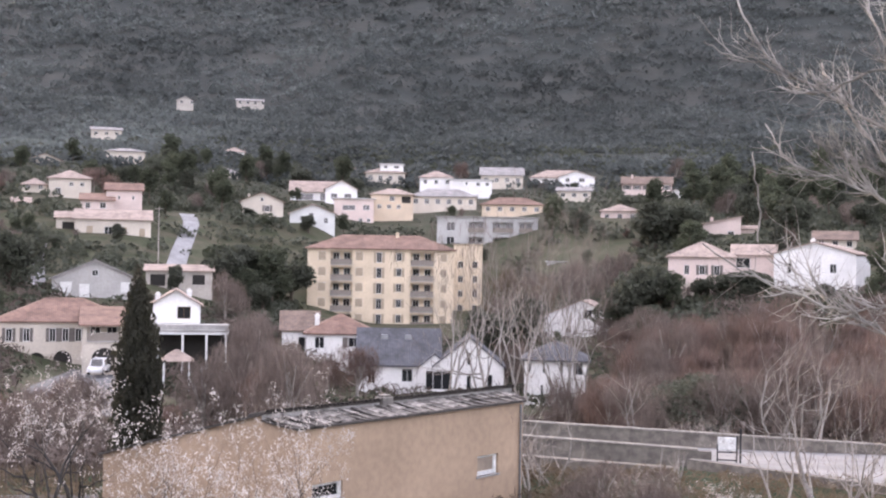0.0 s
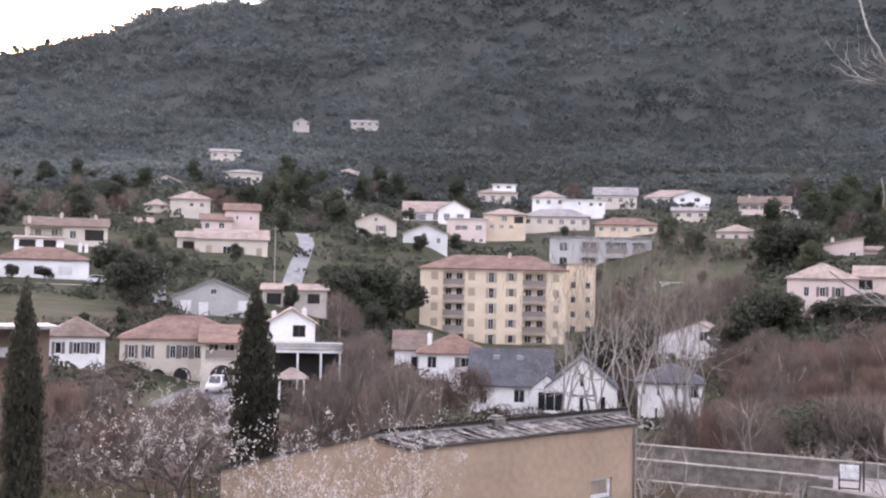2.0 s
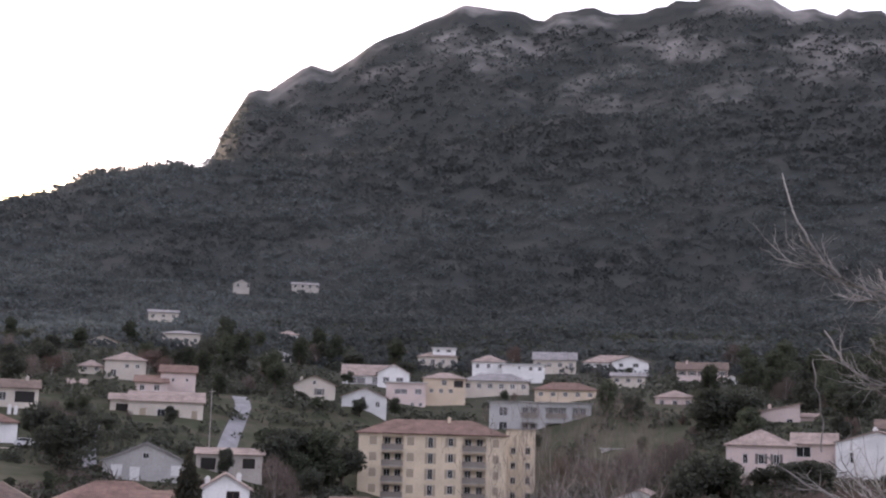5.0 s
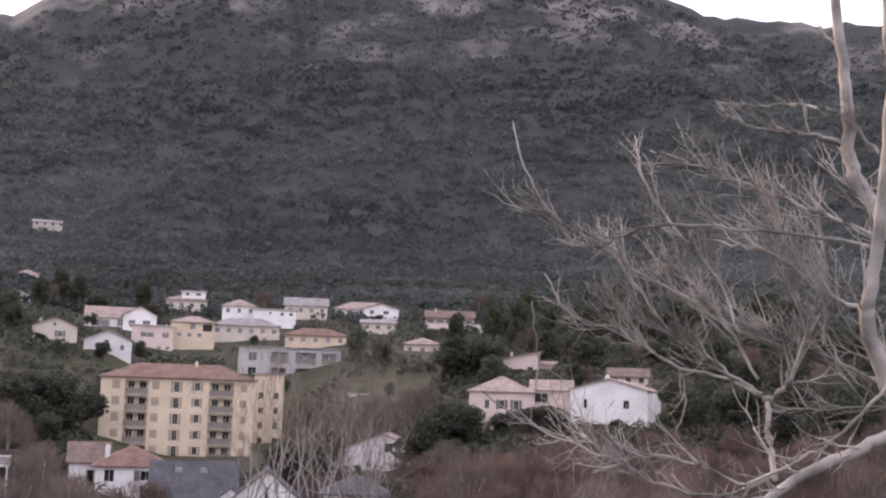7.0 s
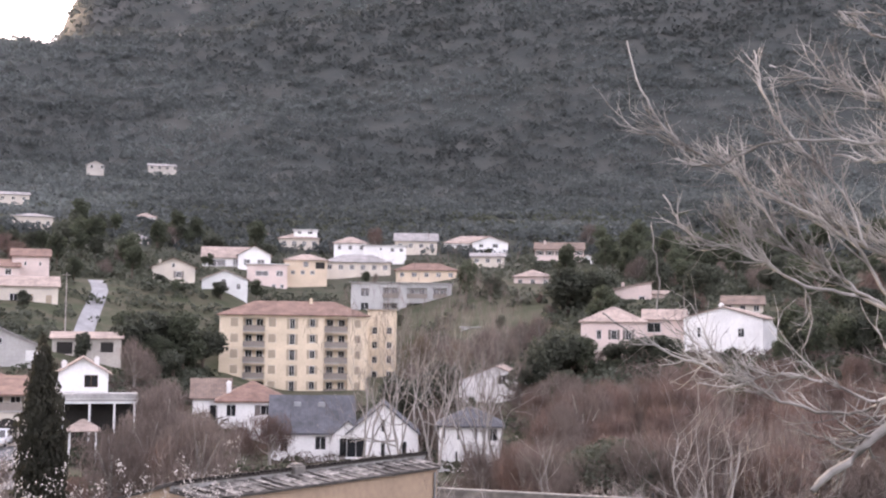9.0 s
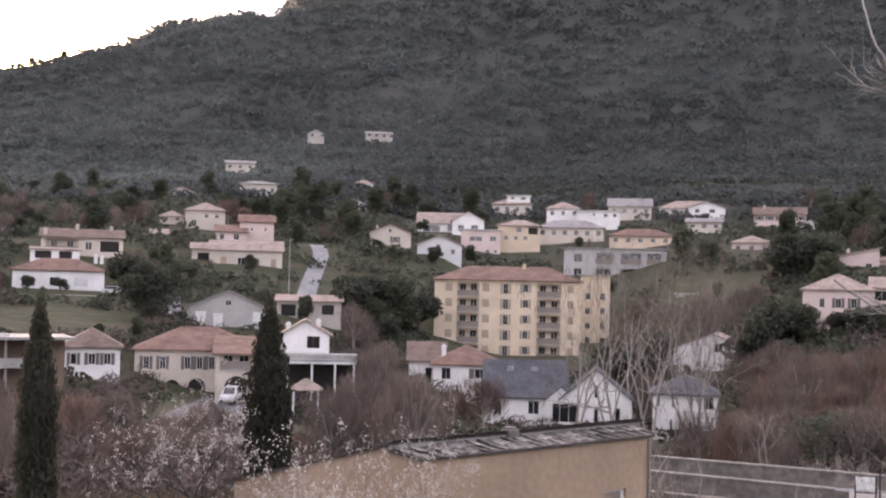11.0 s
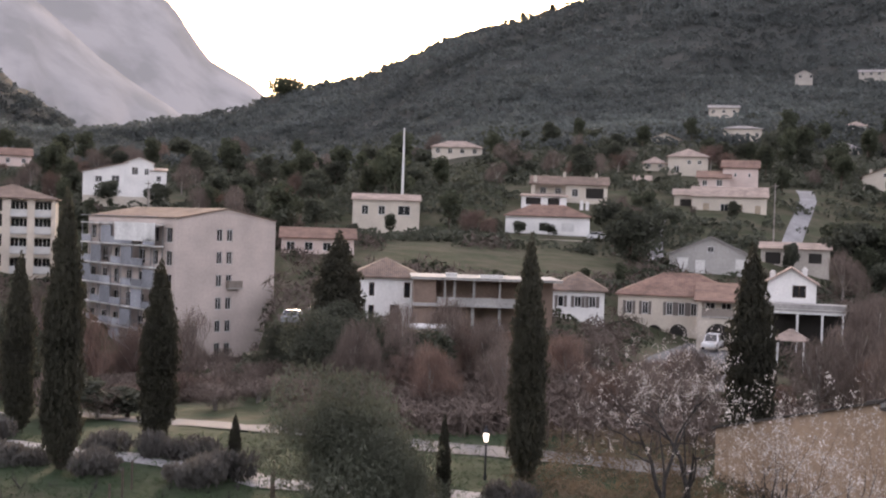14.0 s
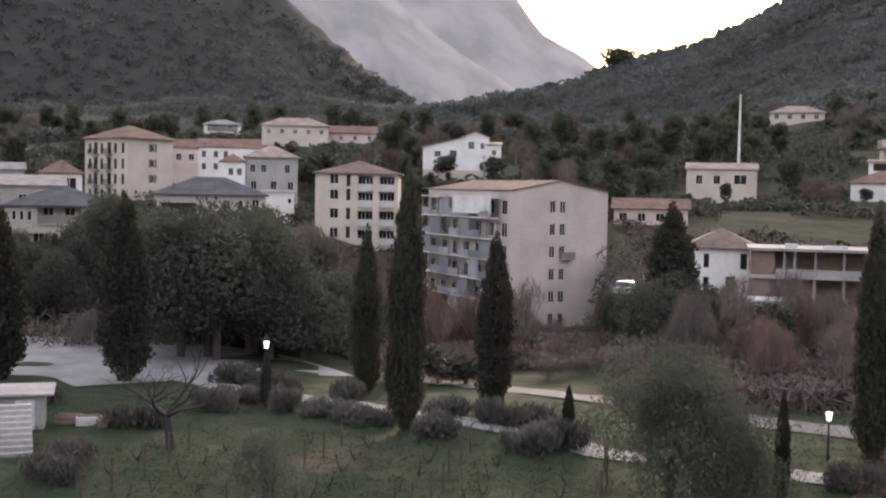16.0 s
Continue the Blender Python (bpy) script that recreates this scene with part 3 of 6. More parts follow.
house("house", "pale pink villa with arched upper windows and pink tiled hip roof", 37.7, 191.3, 7.2, -11.1, 10.5, 5.4, d=10, roof="hip", rise=2.3, wall="pink", tiles="pink", below=5, front=[(2.9, 2.5, .8, 1.5, "w"), (5.3, 2.5, .9, 1.5, "s"), (7.6, 2.5, .9, 1.5, "s"), (3.6, -.4, 1.0, 1.5, "g")])
house("house", "pale pink house wing with tiled roof", 46.0, 191.6, 8.7, -13.5, 6.5, 4.3, d=8, roof="gable_x", rise=1.6, wall="pink", tiles="pink", front=[(1.6, 2.2, 2.2, 1.6)])
house("house", "white house with low pale tiled roof", 53.5, 184.4, 7.6, -16.2, 12.4, 5.6, d=10, roof="gable_y", rise=1.7, wall="white", tiles="pink", front=[(9.0, 2.7, 1.0, 1.4), (2.4, 2.6, .6, 1.6)], yaw=-14, over=.3, chimneys=((-1, 3, .7),))
house("house", "pink house with steep single-pitch roof", 50.1, 234.7, 16.1, -12.0, 7.2, 3.3, d=7, roof="shed_x", rise=1.6, wall="pink", tiles="pink", front=[(5.3, .5, 1.2, 1.5)], chimneys=((-2, 2, 1.2),))
house("house", "low pink house wing", 55.6, 235.5, 16.2, -13.3, 3.2, 2.2, d=6, roof="shed", rise=1.0, wall="pink", tiles="pink", front=[(1.0, .2, 1.2, 1.2)])
house("house", "low house with brown tiled roof in the trees", 66.1, 215.1, 14.7, -17.1, 7.2, 1.6, d=7, roof="gable_x", rise=1.5, wall="beige", tiles="brown", front=grid(7.2, 3, 1, 1, 1.1, .3))
house("house", "pink bungalow with red tiled roof", 34.4, 267.8, 21.0, -7.3, 8.5, 2.3, d=8, roof="hip", rise=1.5, wall="pink", tiles="pink", front=grid(8.5, 3, 1, 1, 1.1, .5))
house("house", "pink house with brown roof and bright gable", 49.2, 326.3, 31.4, -8.6, 13.3, 2.3, d=8, roof="gable_x", rise=2.0, wall="pink", tiles="brown", front=grid(13.3, 5, 1, 1.1, 1.2, .6, kind="s"), chimneys=((-4, 3, .8),))
house("house", "small white outbuilding with tiled roof", 55.1, 315.2, 29.0, -9.9, 3.6, 1.5, d=5, roof="gable_y", rise=1.0, wall="white", tiles="pink", front=[(1.8, .2, .8, .9)])
house("house", "wide white house with low pink roof", 27.5, 343.9, 34.4, -4.6, 18.1, 1.9, d=9, roof="hip", rise=2.2, wall="white", tiles="pink", front=grid(18.1, 6, 1, 1.2, 1.1, .4))
house("house", "small white house behind shrubs", 27.7, 306.8, 28.1, -5.2, 8.6, 2.0, d=7, roof="gable_x", rise=1.0, wall="beige", tiles="grey", front=grid(8.6, 3, 1, 1.2, 1.1, .4))
house("house", "house with grey tiled roof on the hillside", 10.0, 334.8, 33.5, -1.7, 11.8, 2.5, d=9, roof="gable_x", rise=2.3, wall="beige", tiles="grey", front=grid(11.8, 4, 1, 1.2, 1.2, .5))
house("house", "white flat-roofed modern house", 1.3, 320.0, 30.8, -0.2, 11.3, 2.6, d=8, roof="flat", wall="white", tiles="white", front=[(4.5, 1.3, .6, .8), (7.6, 1, 1.0, 1.0), (10, 1, 1.0, 1.0)], below=5)
house("house", "white house with pink hip roof", -8.1, 324.9, 31.9, 1.4, 8.9, 2.5, d=8, roof="hip", rise=1.8, wall="white", tiles="pink", front=grid(8.9, 3, 1, 1, 1.2, .6))
house("house", "two-storey cream house with hip roof", -22.9, 339.2, 32.3, 3.9, 11.2, 4.2, d=9, roof="hip", rise=1.7, wall="beige", tiles="pink", front=grid(11.2, 4, 1, 1.2, 1.3, 2.1) + grid(11.2, 3, 1, 1.6, 1.6, -.5))
house("house", "house with brown roof among trees", -36.5, 368.2, 37.8, 5.7, 6.1, 1.7, d=8, roof="hip", rise=1.8, wall="beige", tiles="brown", front=grid(6.1, 2, 1, 1, 1, .3))
house("house", "orange two-storey house with dark windows", -26.5, 283.8, 20.0, 5.3, 9.4, 5.9, d=9, roof="flat", wall="pink", tiles="white", front=[(3.5, 3.2, 3.0, 1.2), (7.6, 3.2, 1.6, 1.3), (6.3, .4, .9, .9), (8.2, .4, .9, .9)], below=5)
house("house", "ochre house with wide loggia", -17.6, 286.5, 20.8, 3.5, 10.1, 6.5, d=8, roof="hip", rise=1.4, wall="orange", tiles="pink", front=[(2.0, 3.0, 1, 1), (4.3, 3.0, 1, 1), (6.6, 3.0, 1, 1), (5.0, 4.8, 1.2, 1.3), (8.4, 4.4, 2.2, 1.6, "g")], below=5)
house("house", "long white house with pink gable roof", -38.2, 302.6, 26.2, 7.2, 12.4, 2.4, d=10, roof="gable_x", rise=2.8, wall="white", tiles="pink", front=[(3.5, .2, 4.5, 1.6), (8.2, .2, 1.4, 1.9), (10.5, .2, 1.8, 1.9)])
house("house", "white gabled wing of the long house", -31.2, 299.4, 26.2, 5.9, 8.0, 2.9, d=9, roof="gable_y", rise=2.1, wall="white", tiles="pink", front=[(2.2, .3, 1.6, 1.5), (5.6, .3, 1.8, 1.5)])
house("house", "white upper storey with flat roof", -21.2, 340.3, 37.4, 3.6, 6.6, 1.6, d=6, roof="flat", wall="white", tiles="white", below=2, front=[(1.6, .4, 1.0, .8), (4.6, .4, 1.4, .8)])
house("house", "white gabled end of the wide house", 31.0, 336.6, 34.4, -5.3, 10.2, 1.5, d=8, roof="gable_y", rise=1.7, wall="white", tiles="pink", front=[(2.6, .1, 1.2, 1.1), (6.6, .1, 1.6, 1.1)])
house("house", "cream gabled house with shuttered window and arch", -46.2, 271.1, 20.4, 9.7, 9.5, 3.9, d=9, roof="gable_y", rise=2.0, wall="beige", tiles="brown", front=[(4.7, 3.9, .7, .9), (5.9, 1.6, 1.1, 1.4, "s"), (2.6, -.6, 2.2, 1.4, "g")], chimneys=((-3, 3, .8),))
house("house", "white gabled house behind a hedge", -32.4, 252.9, 18.6, 7.3, 9.5, 2.4, d=8, roof="gable_y", rise=1.9, wall="light", tiles="pink", front=[(4.5, 1.3, 1.0, 1.2), (7.6, .3, .9, 1.2)])
house("house", "wide cream house with grey tiled roof", -5.6, 299.9, 25.5, 1.1, 16.6, 2.3, d=9, roof="hip", rise=1.9, wall="beige", tiles="grey", front=grid(16.6, 6, 1, 1.2, 1.3, .3))
house("house", "salmon house with red tiled roof", 11.2, 287.8, 23.5, -2.2, 14.6, 1.9, d=8, roof="hip", rise=1.7, wall="orange", tiles="red", front=grid(14.6, 5, 1, 1.1, 1.1, .2))
house("house", "long cream bungalow with pale tiled roof and shutters", -66.6, 225.4, 14.3, 16.5, 13.8, 3.8, d=10, roof="gable_x", rise=1.9, wall="beige", tiles="pink", front=[(2.6, .4, 1.2, 2.1, "r"), (6.0, .2, 1.5, 2.2), (8.8, .4, 1.2, 2.0, "r"), (12.2, .6, 1.1, 1.6, "r")])
house("house", "lower bungalow wing with arch", -75.6, 225.7, 16.2, 18.5, 3.8, 2.1, d=8, roof="gable_x", rise=1.2, wall="beige", tiles="pink", front=[(2.2, -.2, 2.2, 1.5, "g")])
house("house", "pink house with pink tiled lean-to", -76.3, 246.5, 20.7, 17.2, 6.5, 1.9, d=7, roof="shed", rise=1.8, wall="pink", tiles="red", front=[(1.4, .3, 1, 1.2), (4.4, .3, 1.2, 1.3)])
house("house", "tall pink house with red tiled roof", -72.2, 251.8, 21.0, 16.0, 7.3, 4.2, d=8, roof="gable_x", rise=1.6, wall="pink", tiles="red", front=[(2.6, 2.2, .5, .8), (5.5, 2.2, .5, .8)])
house("house", "white two-storey house with pale hip roof", -87.8, 263.8, 24.6, 18.4, 9.0, 3.8, d=9, roof="hip", rise=1.9, wall="beige", tiles="pink", front=[(4.8, 2.0, .9, .9), (7.1, 2.0, .9, .9), (2.0, .2, 1.2, 1.4)])
house("house", "low house with pale roof", -97.2, 267.9, 25.9, 19.9, 5.3, 1.3, d=7, roof="hip", rise=1.4, wall="beige", tiles="pink", front=grid(5.3, 2, 1, 1, .9, .2))
house("house", "cream villa high on the slope with tower block", -95.0, 331.7, 37.1, 16.0, 10.6, 3.6, d=8, roof="hip", rise=1.0, wall="beige", tiles="grey", front=grid(10.6, 4, 1, 1, 1.3, 1.2))
house("house", "cream house with low gable high on the slope", -115.2, 325.2, 35.9, 19.5, 8.5, 1.5, d=8, roof="gable_y", rise=1.7, wall="beige", tiles="pink", front=grid(8.5, 3, 1, 1, .9, .3))
house("house", "long pale house high in the scrub", -124.6, 411.5, 53.0, 16.9, 10.3, 2.3, d=8, roof="gable_x", rise=1.2, wall="beige", tiles="grey", front=grid(10.3, 3, 1, 1.1, 1, .6))
house("house", "pale house half hidden in the scrub", -66.7, 328.3, 33.1, 11.5, 7.6, 1.9, d=8, roof="hip", rise=1.6, wall="beige", tiles="grey", front=grid(7.6, 3, 1, 1, 1, .4))
house("house", "small cream house beside trees", -93.8, 251.1, 20.6, 20.5, 3.4, 1.7, d=6, roof="gable_x", rise=1.0, wall="white", tiles="pink", front=[(1.7, .3, 1.2, 1.0)])
house("garage", "long low garage with pale tiled lean-to roof", -46.5, 194.5, 6.9, 13.4, 10.6, 1.8, d=5, roof="shed", rise=1.0, wall="stone", tiles="pink", front=[(1.9, -.6, 2.4, 1.9, "g"), (8.4, -.3, 2.0, 1.6, "g")], category="garage")
house("house", "large grey gabled house with bright window surrounds", -54.8, 176.7, 4.4, 17.2, 12.2, 3.2, d=10, roof="gable_y", rise=2.7, wall="grey", tiles="grey", front=[(6.1, 3.6, .9, .9, "w"), (2.0, 1.1, 1.6, 1.6, "v"), (4.6, .3, 1.4, 2.1, "v"), (10.6, 1.2, 1.6, 1.5, "v")])
house("house", "long stone house with arcade, brown shutters and red tiled roof", -48.7, 145.1, -3.7, 18.5, 15.4, 6.6, d=11, roof="hip", rise=2.5, wall="beige", tiles="red",
      front=[(u, 4.1, .75, 1.6, "s") for u in (1.4, 3.4, 6.4, 7.9, 9.4)] + [(1.8, .2, 2.0, 2.6, "a"), (4.6, .2, 2.0, 2.6, "a"), (7.6, .2, 2.2, 2.8, "a")])
house("house", "house end with balcony over an arched passage", -42.6, 140.7, -3.0, 16.8, 4.6, 5.6, d=9, roof="shed", rise=1.8, wall="beige", tiles="red", front=[(2.4, 3.9, 3.8, 1.9, "l"), (2.5, .15, 2.9, 2.9, "a")])
house("house", "white gabled house with big square window", -35.7, 147.7, 0.8, 13.6, 6.0, 4.2, d=8, roof="gable_y", rise=1.8, wall="white", tiles="pink", front=[(4.0, 2.5, 1.6, 1.5, "b")], chimneys=((1.6, 2, .8), (-2.2, 2, .7)))
house("house", "small pale house high in the scrub", -119.9, 506.0, 76.3, 13.3, 7.0, 2.4, d=7, below=2, roof="gable_y", rise=1.8, wall="stone", tiles="grey", front=grid(8.5, 2, 1, 1.2, 1.4, 1))
house("house", "long pale ruin-like house high in the scrub", -95.0, 521.4, 78.7, 10.3, 11.7, 2.2, d=7, below=2, roof="gable_x", rise=1.2, wall="stone", tiles="grey", front=grid(13, 4, 1, 1.2, 1.4, .8))
house("house", "pale house with broad roof in the scrub", -73.6, 377.9, 43.2, 11.0, 6.5, 2.2, d=7, roof="hip", rise=1.4, wall="white", tiles="pink", front=grid(6.5, 2, 1, 1, 1.1, .5))
house("house", "small pale house below the woods", -76.0, 392.7, 44.3, 10.9, 5.5, 1.8, d=6, roof="gable_x", rise=1.2, wall="beige", tiles="pink", front=grid(5.5, 2, 1, 1, 1, .4))
house("house", "long low white building behind bare trees", 22.1, 235.0, 9.8, -5.4, 11.8, 1.7, d=7, below=1.5, roof="flat", wall="white", tiles="white", front=[(u, .2, .7, .9, "g") for u in (2.2, 4.6, 7.6, 9.6)])
# hillside facing the notch
house("house", "pale house high on the hazy hillside", -161.5, 287.8, 30.1, 29.3, 13.9, 2.6, d=9, roof="hip", rise=1.8, wall="beige", tiles="pink", front=grid(13.5, 4, 1, 1.2, 1.4, .8))
house("house", "grey building with flat roof beside the slate roofs", -209.4, 95.2, 9.4, 65.5, 5.2, 3.3, d=9, roof="gable_x", rise=1.2, wall="grey", tiles="grey", front=grid(5.5, 2, 1, 1, 1.3, 1.2))
house("house", "pale flat-roofed villa with three windows", -115.8, 181.1, 9.0, 32.6, 12.0, 6.0, d=9, roof="gable_x", rise=1.1, wall="beige", tiles="pink", over=.3, front=[(2.2, 3.4, 1.2, 1.6), (5.2, 3.4, 1.2, 1.6), (9.2, 3.4, 2.2, 1.7)])
house("house", "white house with red hip roof and garden hedge", -89.2, 192.3, 9.6, 24.9, 14.8, 3.5, d=9, roof="hip", rise=1.9, wall="white", tiles="red", front=[(3, .8, 1.2, 1.4), (6.5, .8, 1.2, 1.5), (11, .8, 2.2, 1.5, "v")], chimneys=((6, 4, 1.0), (7, 4, .8)))
house("house", "cream house with brown roof and terrace posts", -94.0, 212.1, 16.7, 23.9, 14.6, 2.8, d=9, roof="gable_x", rise=1.6, wall="beige", tiles="brown", front=[(3.7, .1, 5.8, 2.3, "l"), (8.4, .5, 1.2, 1.5), (12.2, .2, 3.4, 2.0, "g")], chimneys=((-1, 4, .9), (-6.6, .6, 1.1), (5.2, 4, .7)))
house("house", "white terrace room with low tiled roof below the cream house", -95.2, 203.4, 15.2, 25.1, 8.4, 1.6, d=5, roof="shed", rise=.5, wall="white", tiles="pink", over=.3, front=[(2.2, .1, 2.8, 1.3, "g"), (6.0, .1, 2.2, 1.3, "g")])
house("house", "white two-storey house with tall shuttered windows", -71.0, 111.3, -0.5, 32.5, 7.6, 5.4, d=9, roof="hip", rise=1.8, wall="white", tiles="brown", front=[(.8, 3.2, .6, 1.5, "b"), (2.3, 3.2, .6, 1.5, "b"), (6.2, 3.1, .7, 1.7, "b"), (.9, .6, .6, 1.6, "b"), (2.3, .6, .6, 1.6, "b"), (4.9, .4, 1.0, 1.9, "b")])
house("house", "white house with tiled hip roof beside the unfinished building", -56.3, 130.4, 1.0, 23.4, 6.3, 2.7, d=8, roof="hip", rise=1.8, wall="white", tiles="brown", front=[(1.2, .6, .7, 1.3, "s"), (3.2, .6, .8, 1.3, "s"), (4.9, .6, .8, 1.3, "s")])
house("house", "low house with long red roof", -100.6, 139.5, 6.0, 35.8, 10.3, 2.4, d=8, roof="gable_x", rise=1.3, wall="pink", tiles="red", front=grid(10.3, 4, 1, 1.2, 1.2, .6))
house("annex", "low outbuilding with pale flat concrete roof", -60.0, 101.6, -0.9, 30.6, 5.6, 1.3, d=4.5, roof="flat", wall="beige", tiles="white", over=.25, front=[(1.4, .1, 1.0, .9, "w"), (3.6, .1, 1.0, .9, "w")], category="outbuilding")
# blocks and houses towards the left mountain
PR = [(4.3, z0, .8, 1.5, "w") for z0 in (1.2, 4.0, 6.8, 9.6, 12.4, 15.2)] + [(5.7, z0, .8, 1.5, "w") for z0 in (1.2, 4.0, 6.8, 9.6, 12.4, 15.2)]
pale = house("apartment_block", "tall pale pink apartment block with blank end wall and red roof", -96.5, 114.8, -7.3, 40.1, 12.0, 17.8, d=25, roof="gable_y", rise=1.3, wall="pale", tiles="brown", yaw=30, wk=1.155, over=.12, below=6,
             front=[(q[0] + 1.6, *q[1:]) for q in PR], left=grid(25, 7, 6, 1.6, 1.8, .9, 2.8), category="apartment block")
house("apartment_block", "beige apartment block with stacked balconies", -135.9, 115.0, -0.9, 49.8, 12.3, 13.6, d=12, roof="hip", rise=1.8, wall="beige", tiles="brown", yaw=-4, below=8,
      front=[(2.8, z0 + .8, 1.3, 1.5, "w") for z0 in (.5, 3.3, 6.1, 8.9, 11.2)] + [(4.9, z0 + .7, .6, 1.7, "g") for z0 in (.5, 3.3, 6.1, 8.9, 11.0)] + [(u, z0, 2.2, 2.2, "L") for u in (7.4, 10.6) for z0 in (.3, 3.1, 5.9, 8.7, 11.1)], category="apartment block")
house("house", "white villa wing with long sloping tiled roof", -187.4, 183.1, 17.2, 45.7, 8.9, 2.5, d=9, roof="shed_x", rise=2.3, wall="white", tiles="pink", over=.3, front=[(3.2, .5, 1.4, 1.3), (6.6, .5, 1.6, 1.5)])
house("house", "white gabled villa on the hill", -182.5, 188.0, 17.3, 44.2, 6.1, 4.7, d=9, roof="gable_y", rise=1.2, wall="white", tiles="pink", over=.3, front=[(2.2, 2.2, 1.3, 1.6), (4.6, 2.2, .9, 1.4)])
house("house", "low white villa wing", -179.3, 190.6, 17.4, 43.3, 3.2, 3.0, d=6, roof="shed", rise=.8, wall="white", tiles="pink", over=.3, front=[(1.6, .8, 1.0, 1.2)])
house("house", "cream two-storey house with low pink roof", -238.7, 181.8, 21.2, 52.7, 16.3, 4.6, d=9, roof="hip", rise=1.9, wall="beige", tiles="pink", front=grid(16.3, 5, 1, 1, 1.2, 2.4))
house("house", "pink house row with red roof", -238.2, 198.4, 21.8, 50.2, 14.5, 2.9, d=9, roof="gable_x", rise=1.8, wall="pink", tiles="red", front=grid(14.5, 4, 1, 1, 1.2, 1))
house("house", "white terraced villa with balconies", -273.9, 184.1, 23.1, 56.1, 9.9, 4.0, d=8, roof="hip", rise=1.2, wall="white", tiles="grey", front=[(5, 2.2, 8, 1.4, "l"), (5, .2, 7, 1.4, "g")])
house("house", "dull pink end of a long red-roofed building", -211.5, 133.3, 13.1, 57.8, 5.1, 4.9, d=9, roof="gable_x", rise=1.8, wall="pink", tiles="red", over=.2, front=grid(5, 2, 1, 1.1, 1.4, 2.4))
house("house", "long white building with red tiled roof", -206.6, 140.7, 13.3, 55.7, 12.8, 5.0, d=9, roof="gable_x", rise=1.8, wall="white", tiles="red", over=.2, front=[(u, zz, .9, 1.4, "w") for u in (1.2, 3.6, 5.6) for zz in (.4, 2.9)])
house("house", "half-plastered grey building with pink roof", -177.5, 129.9, 9.0, 53.8, 9.5, 6.9, d=10, roof="hip", rise=2.2, wall="grey", tiles="pink", front=[(u, 4.0, 1.0, 1.5, "w") for u in (1.4, 3.4, 7.6)] + [(u, .9, 1.1, 1.6, "w") for u in (1.6, 5.2, 8.2)])
house("house", "white wing with tiled roof beside the grey building", -180.7, 123.7, 8.9, 55.6, 4.4, 6.0, d=9, roof="hip", rise=1.3, wall="white", tiles="red", over=.25, front=[(1.9, 3.5, .9, 1.3, "w"), (3.4, 3.5, .9, 1.3, "w"), (2.6, .7, .9, 1.4, "w")])
house("house", "plain white house with one small window", -152.7, 113.1, 5.1, 53.5, 5.0, 4.6, d=8, roof="flat", wall="white", tiles="white", front=[(4.3, 2.8, .6, .8), (1.2, .4, .7, .9)])
house("house", "grey-walled house with dark slate roof", -137.8, 90.7, 4.7, 56.7, 15.0, 4.6, d=11, roof="hip", rise=2.2, wall="stone", tiles="slate", front=[(9.8, 2.6, .9, 1.3), (11.6, 2.5, .7, 1.4), (13.6, 2.4, 1.0, 1.6), (3.4, 1.8, 4.6, 1.6, "g")])
house("house", "house with dark slate roof and white balconies", -123.3, 62.0, 3.0, 63.3, 11.6, 5.0, d=10, below=9, roof="hip", rise=1.9, wall="stone", tiles="slate", front=[(.9, 3.3, .5, 1.1), (1.7, 3.3, .5, 1.1), (2.5, 3.3, .5, 1.1), (5.6, 3.0, 4.6, 1.7, "l"), (10, 3.0, .8, 1.3), (2.4, .0, 4.2, 1.9, "L"), (2.4, -2.2, 4.2, 1.7, "L"), (2.4, -4.4, 4.2, 1.7, "L")])
FOOT += [(16.2, 172.0, 6), (15.0, 160.0, 6), (-91.6, 143.2, 8), (-97.0, 160.0, 7)]
for r_ in (98, 108, 118, 128):
    FOOT.append((-r_ * math.sin(radians(65.6)), r_ * math.cos(radians(65.6)), 7))
TL = [(u, z0, .85, 1.9, "g") for u in (1.5, 5.0, 9.0, 11.2) for z0 in (.6, 3.5, 6.4, 9.3)] + [(u, z0, 1.2, 2.2, "g") for u in (3.2, 7.2) for z0 in (.5, 3.4, 6.3, 9.2)]
tall = house("apartment_block", "tall cream apartment block with dark balconies and red roof", -202.2, 119.8, 6.9, 59.4, 8.5, 12.3, d=12.5, roof="hip", rise=2.3, wall="beige", tiles="red", yaw=40, wk=1.3, below=8,
      front=[(6, z0, .9, 1.5, "s") for z0 in (1, 3.9, 6.8, 9.7)], left=TL, over=.6, category="apartment block")
tw_ = max(abs(v.co.x) for ch in tall.children if ch.name.startswith("wall") for v in ch.data.vertices)
for u in (3.2, 7.2):
    for z0 in (.5, 3.4, 6.3, 9.2):
        bal = part("balcony", boxes((-tw_ - 1.0, 12.5 - u - 1.2, z0 - .18, -tw_ - .003, 12.5 - u + 1.2, z0 - .02)), concrete, tall, "projecting balcony with dark iron railing")
        part("railing", boxes(*[(-tw_ - .98, 12.5 - u - 1.18 + k * .26, z0 - .02, -tw_ - .92, 12.5 - u - 1.13 + k * .26, z0 + .9) for k in range(10)],
                              (-tw_ - .99, 12.5 - u - 1.19, z0 + .9, -tw_ - .91, 12.5 - u + 1.19, z0 + .97)), metal_dark, bal)
FOOT += [(-14.2, 202.5, 9), (-7.1, 204.9, 8), (-22.0, 203.0, 7)]
for gx_, gy_ in ((-145.8, 105.6), (-136.9, 104.1)):
    FOOT.append((gx_, gy_, 9))
c_ = tall.matrix_basis @ Vector((-8, -5, 0))
FOOT.append((c_.x, c_.y, 16))
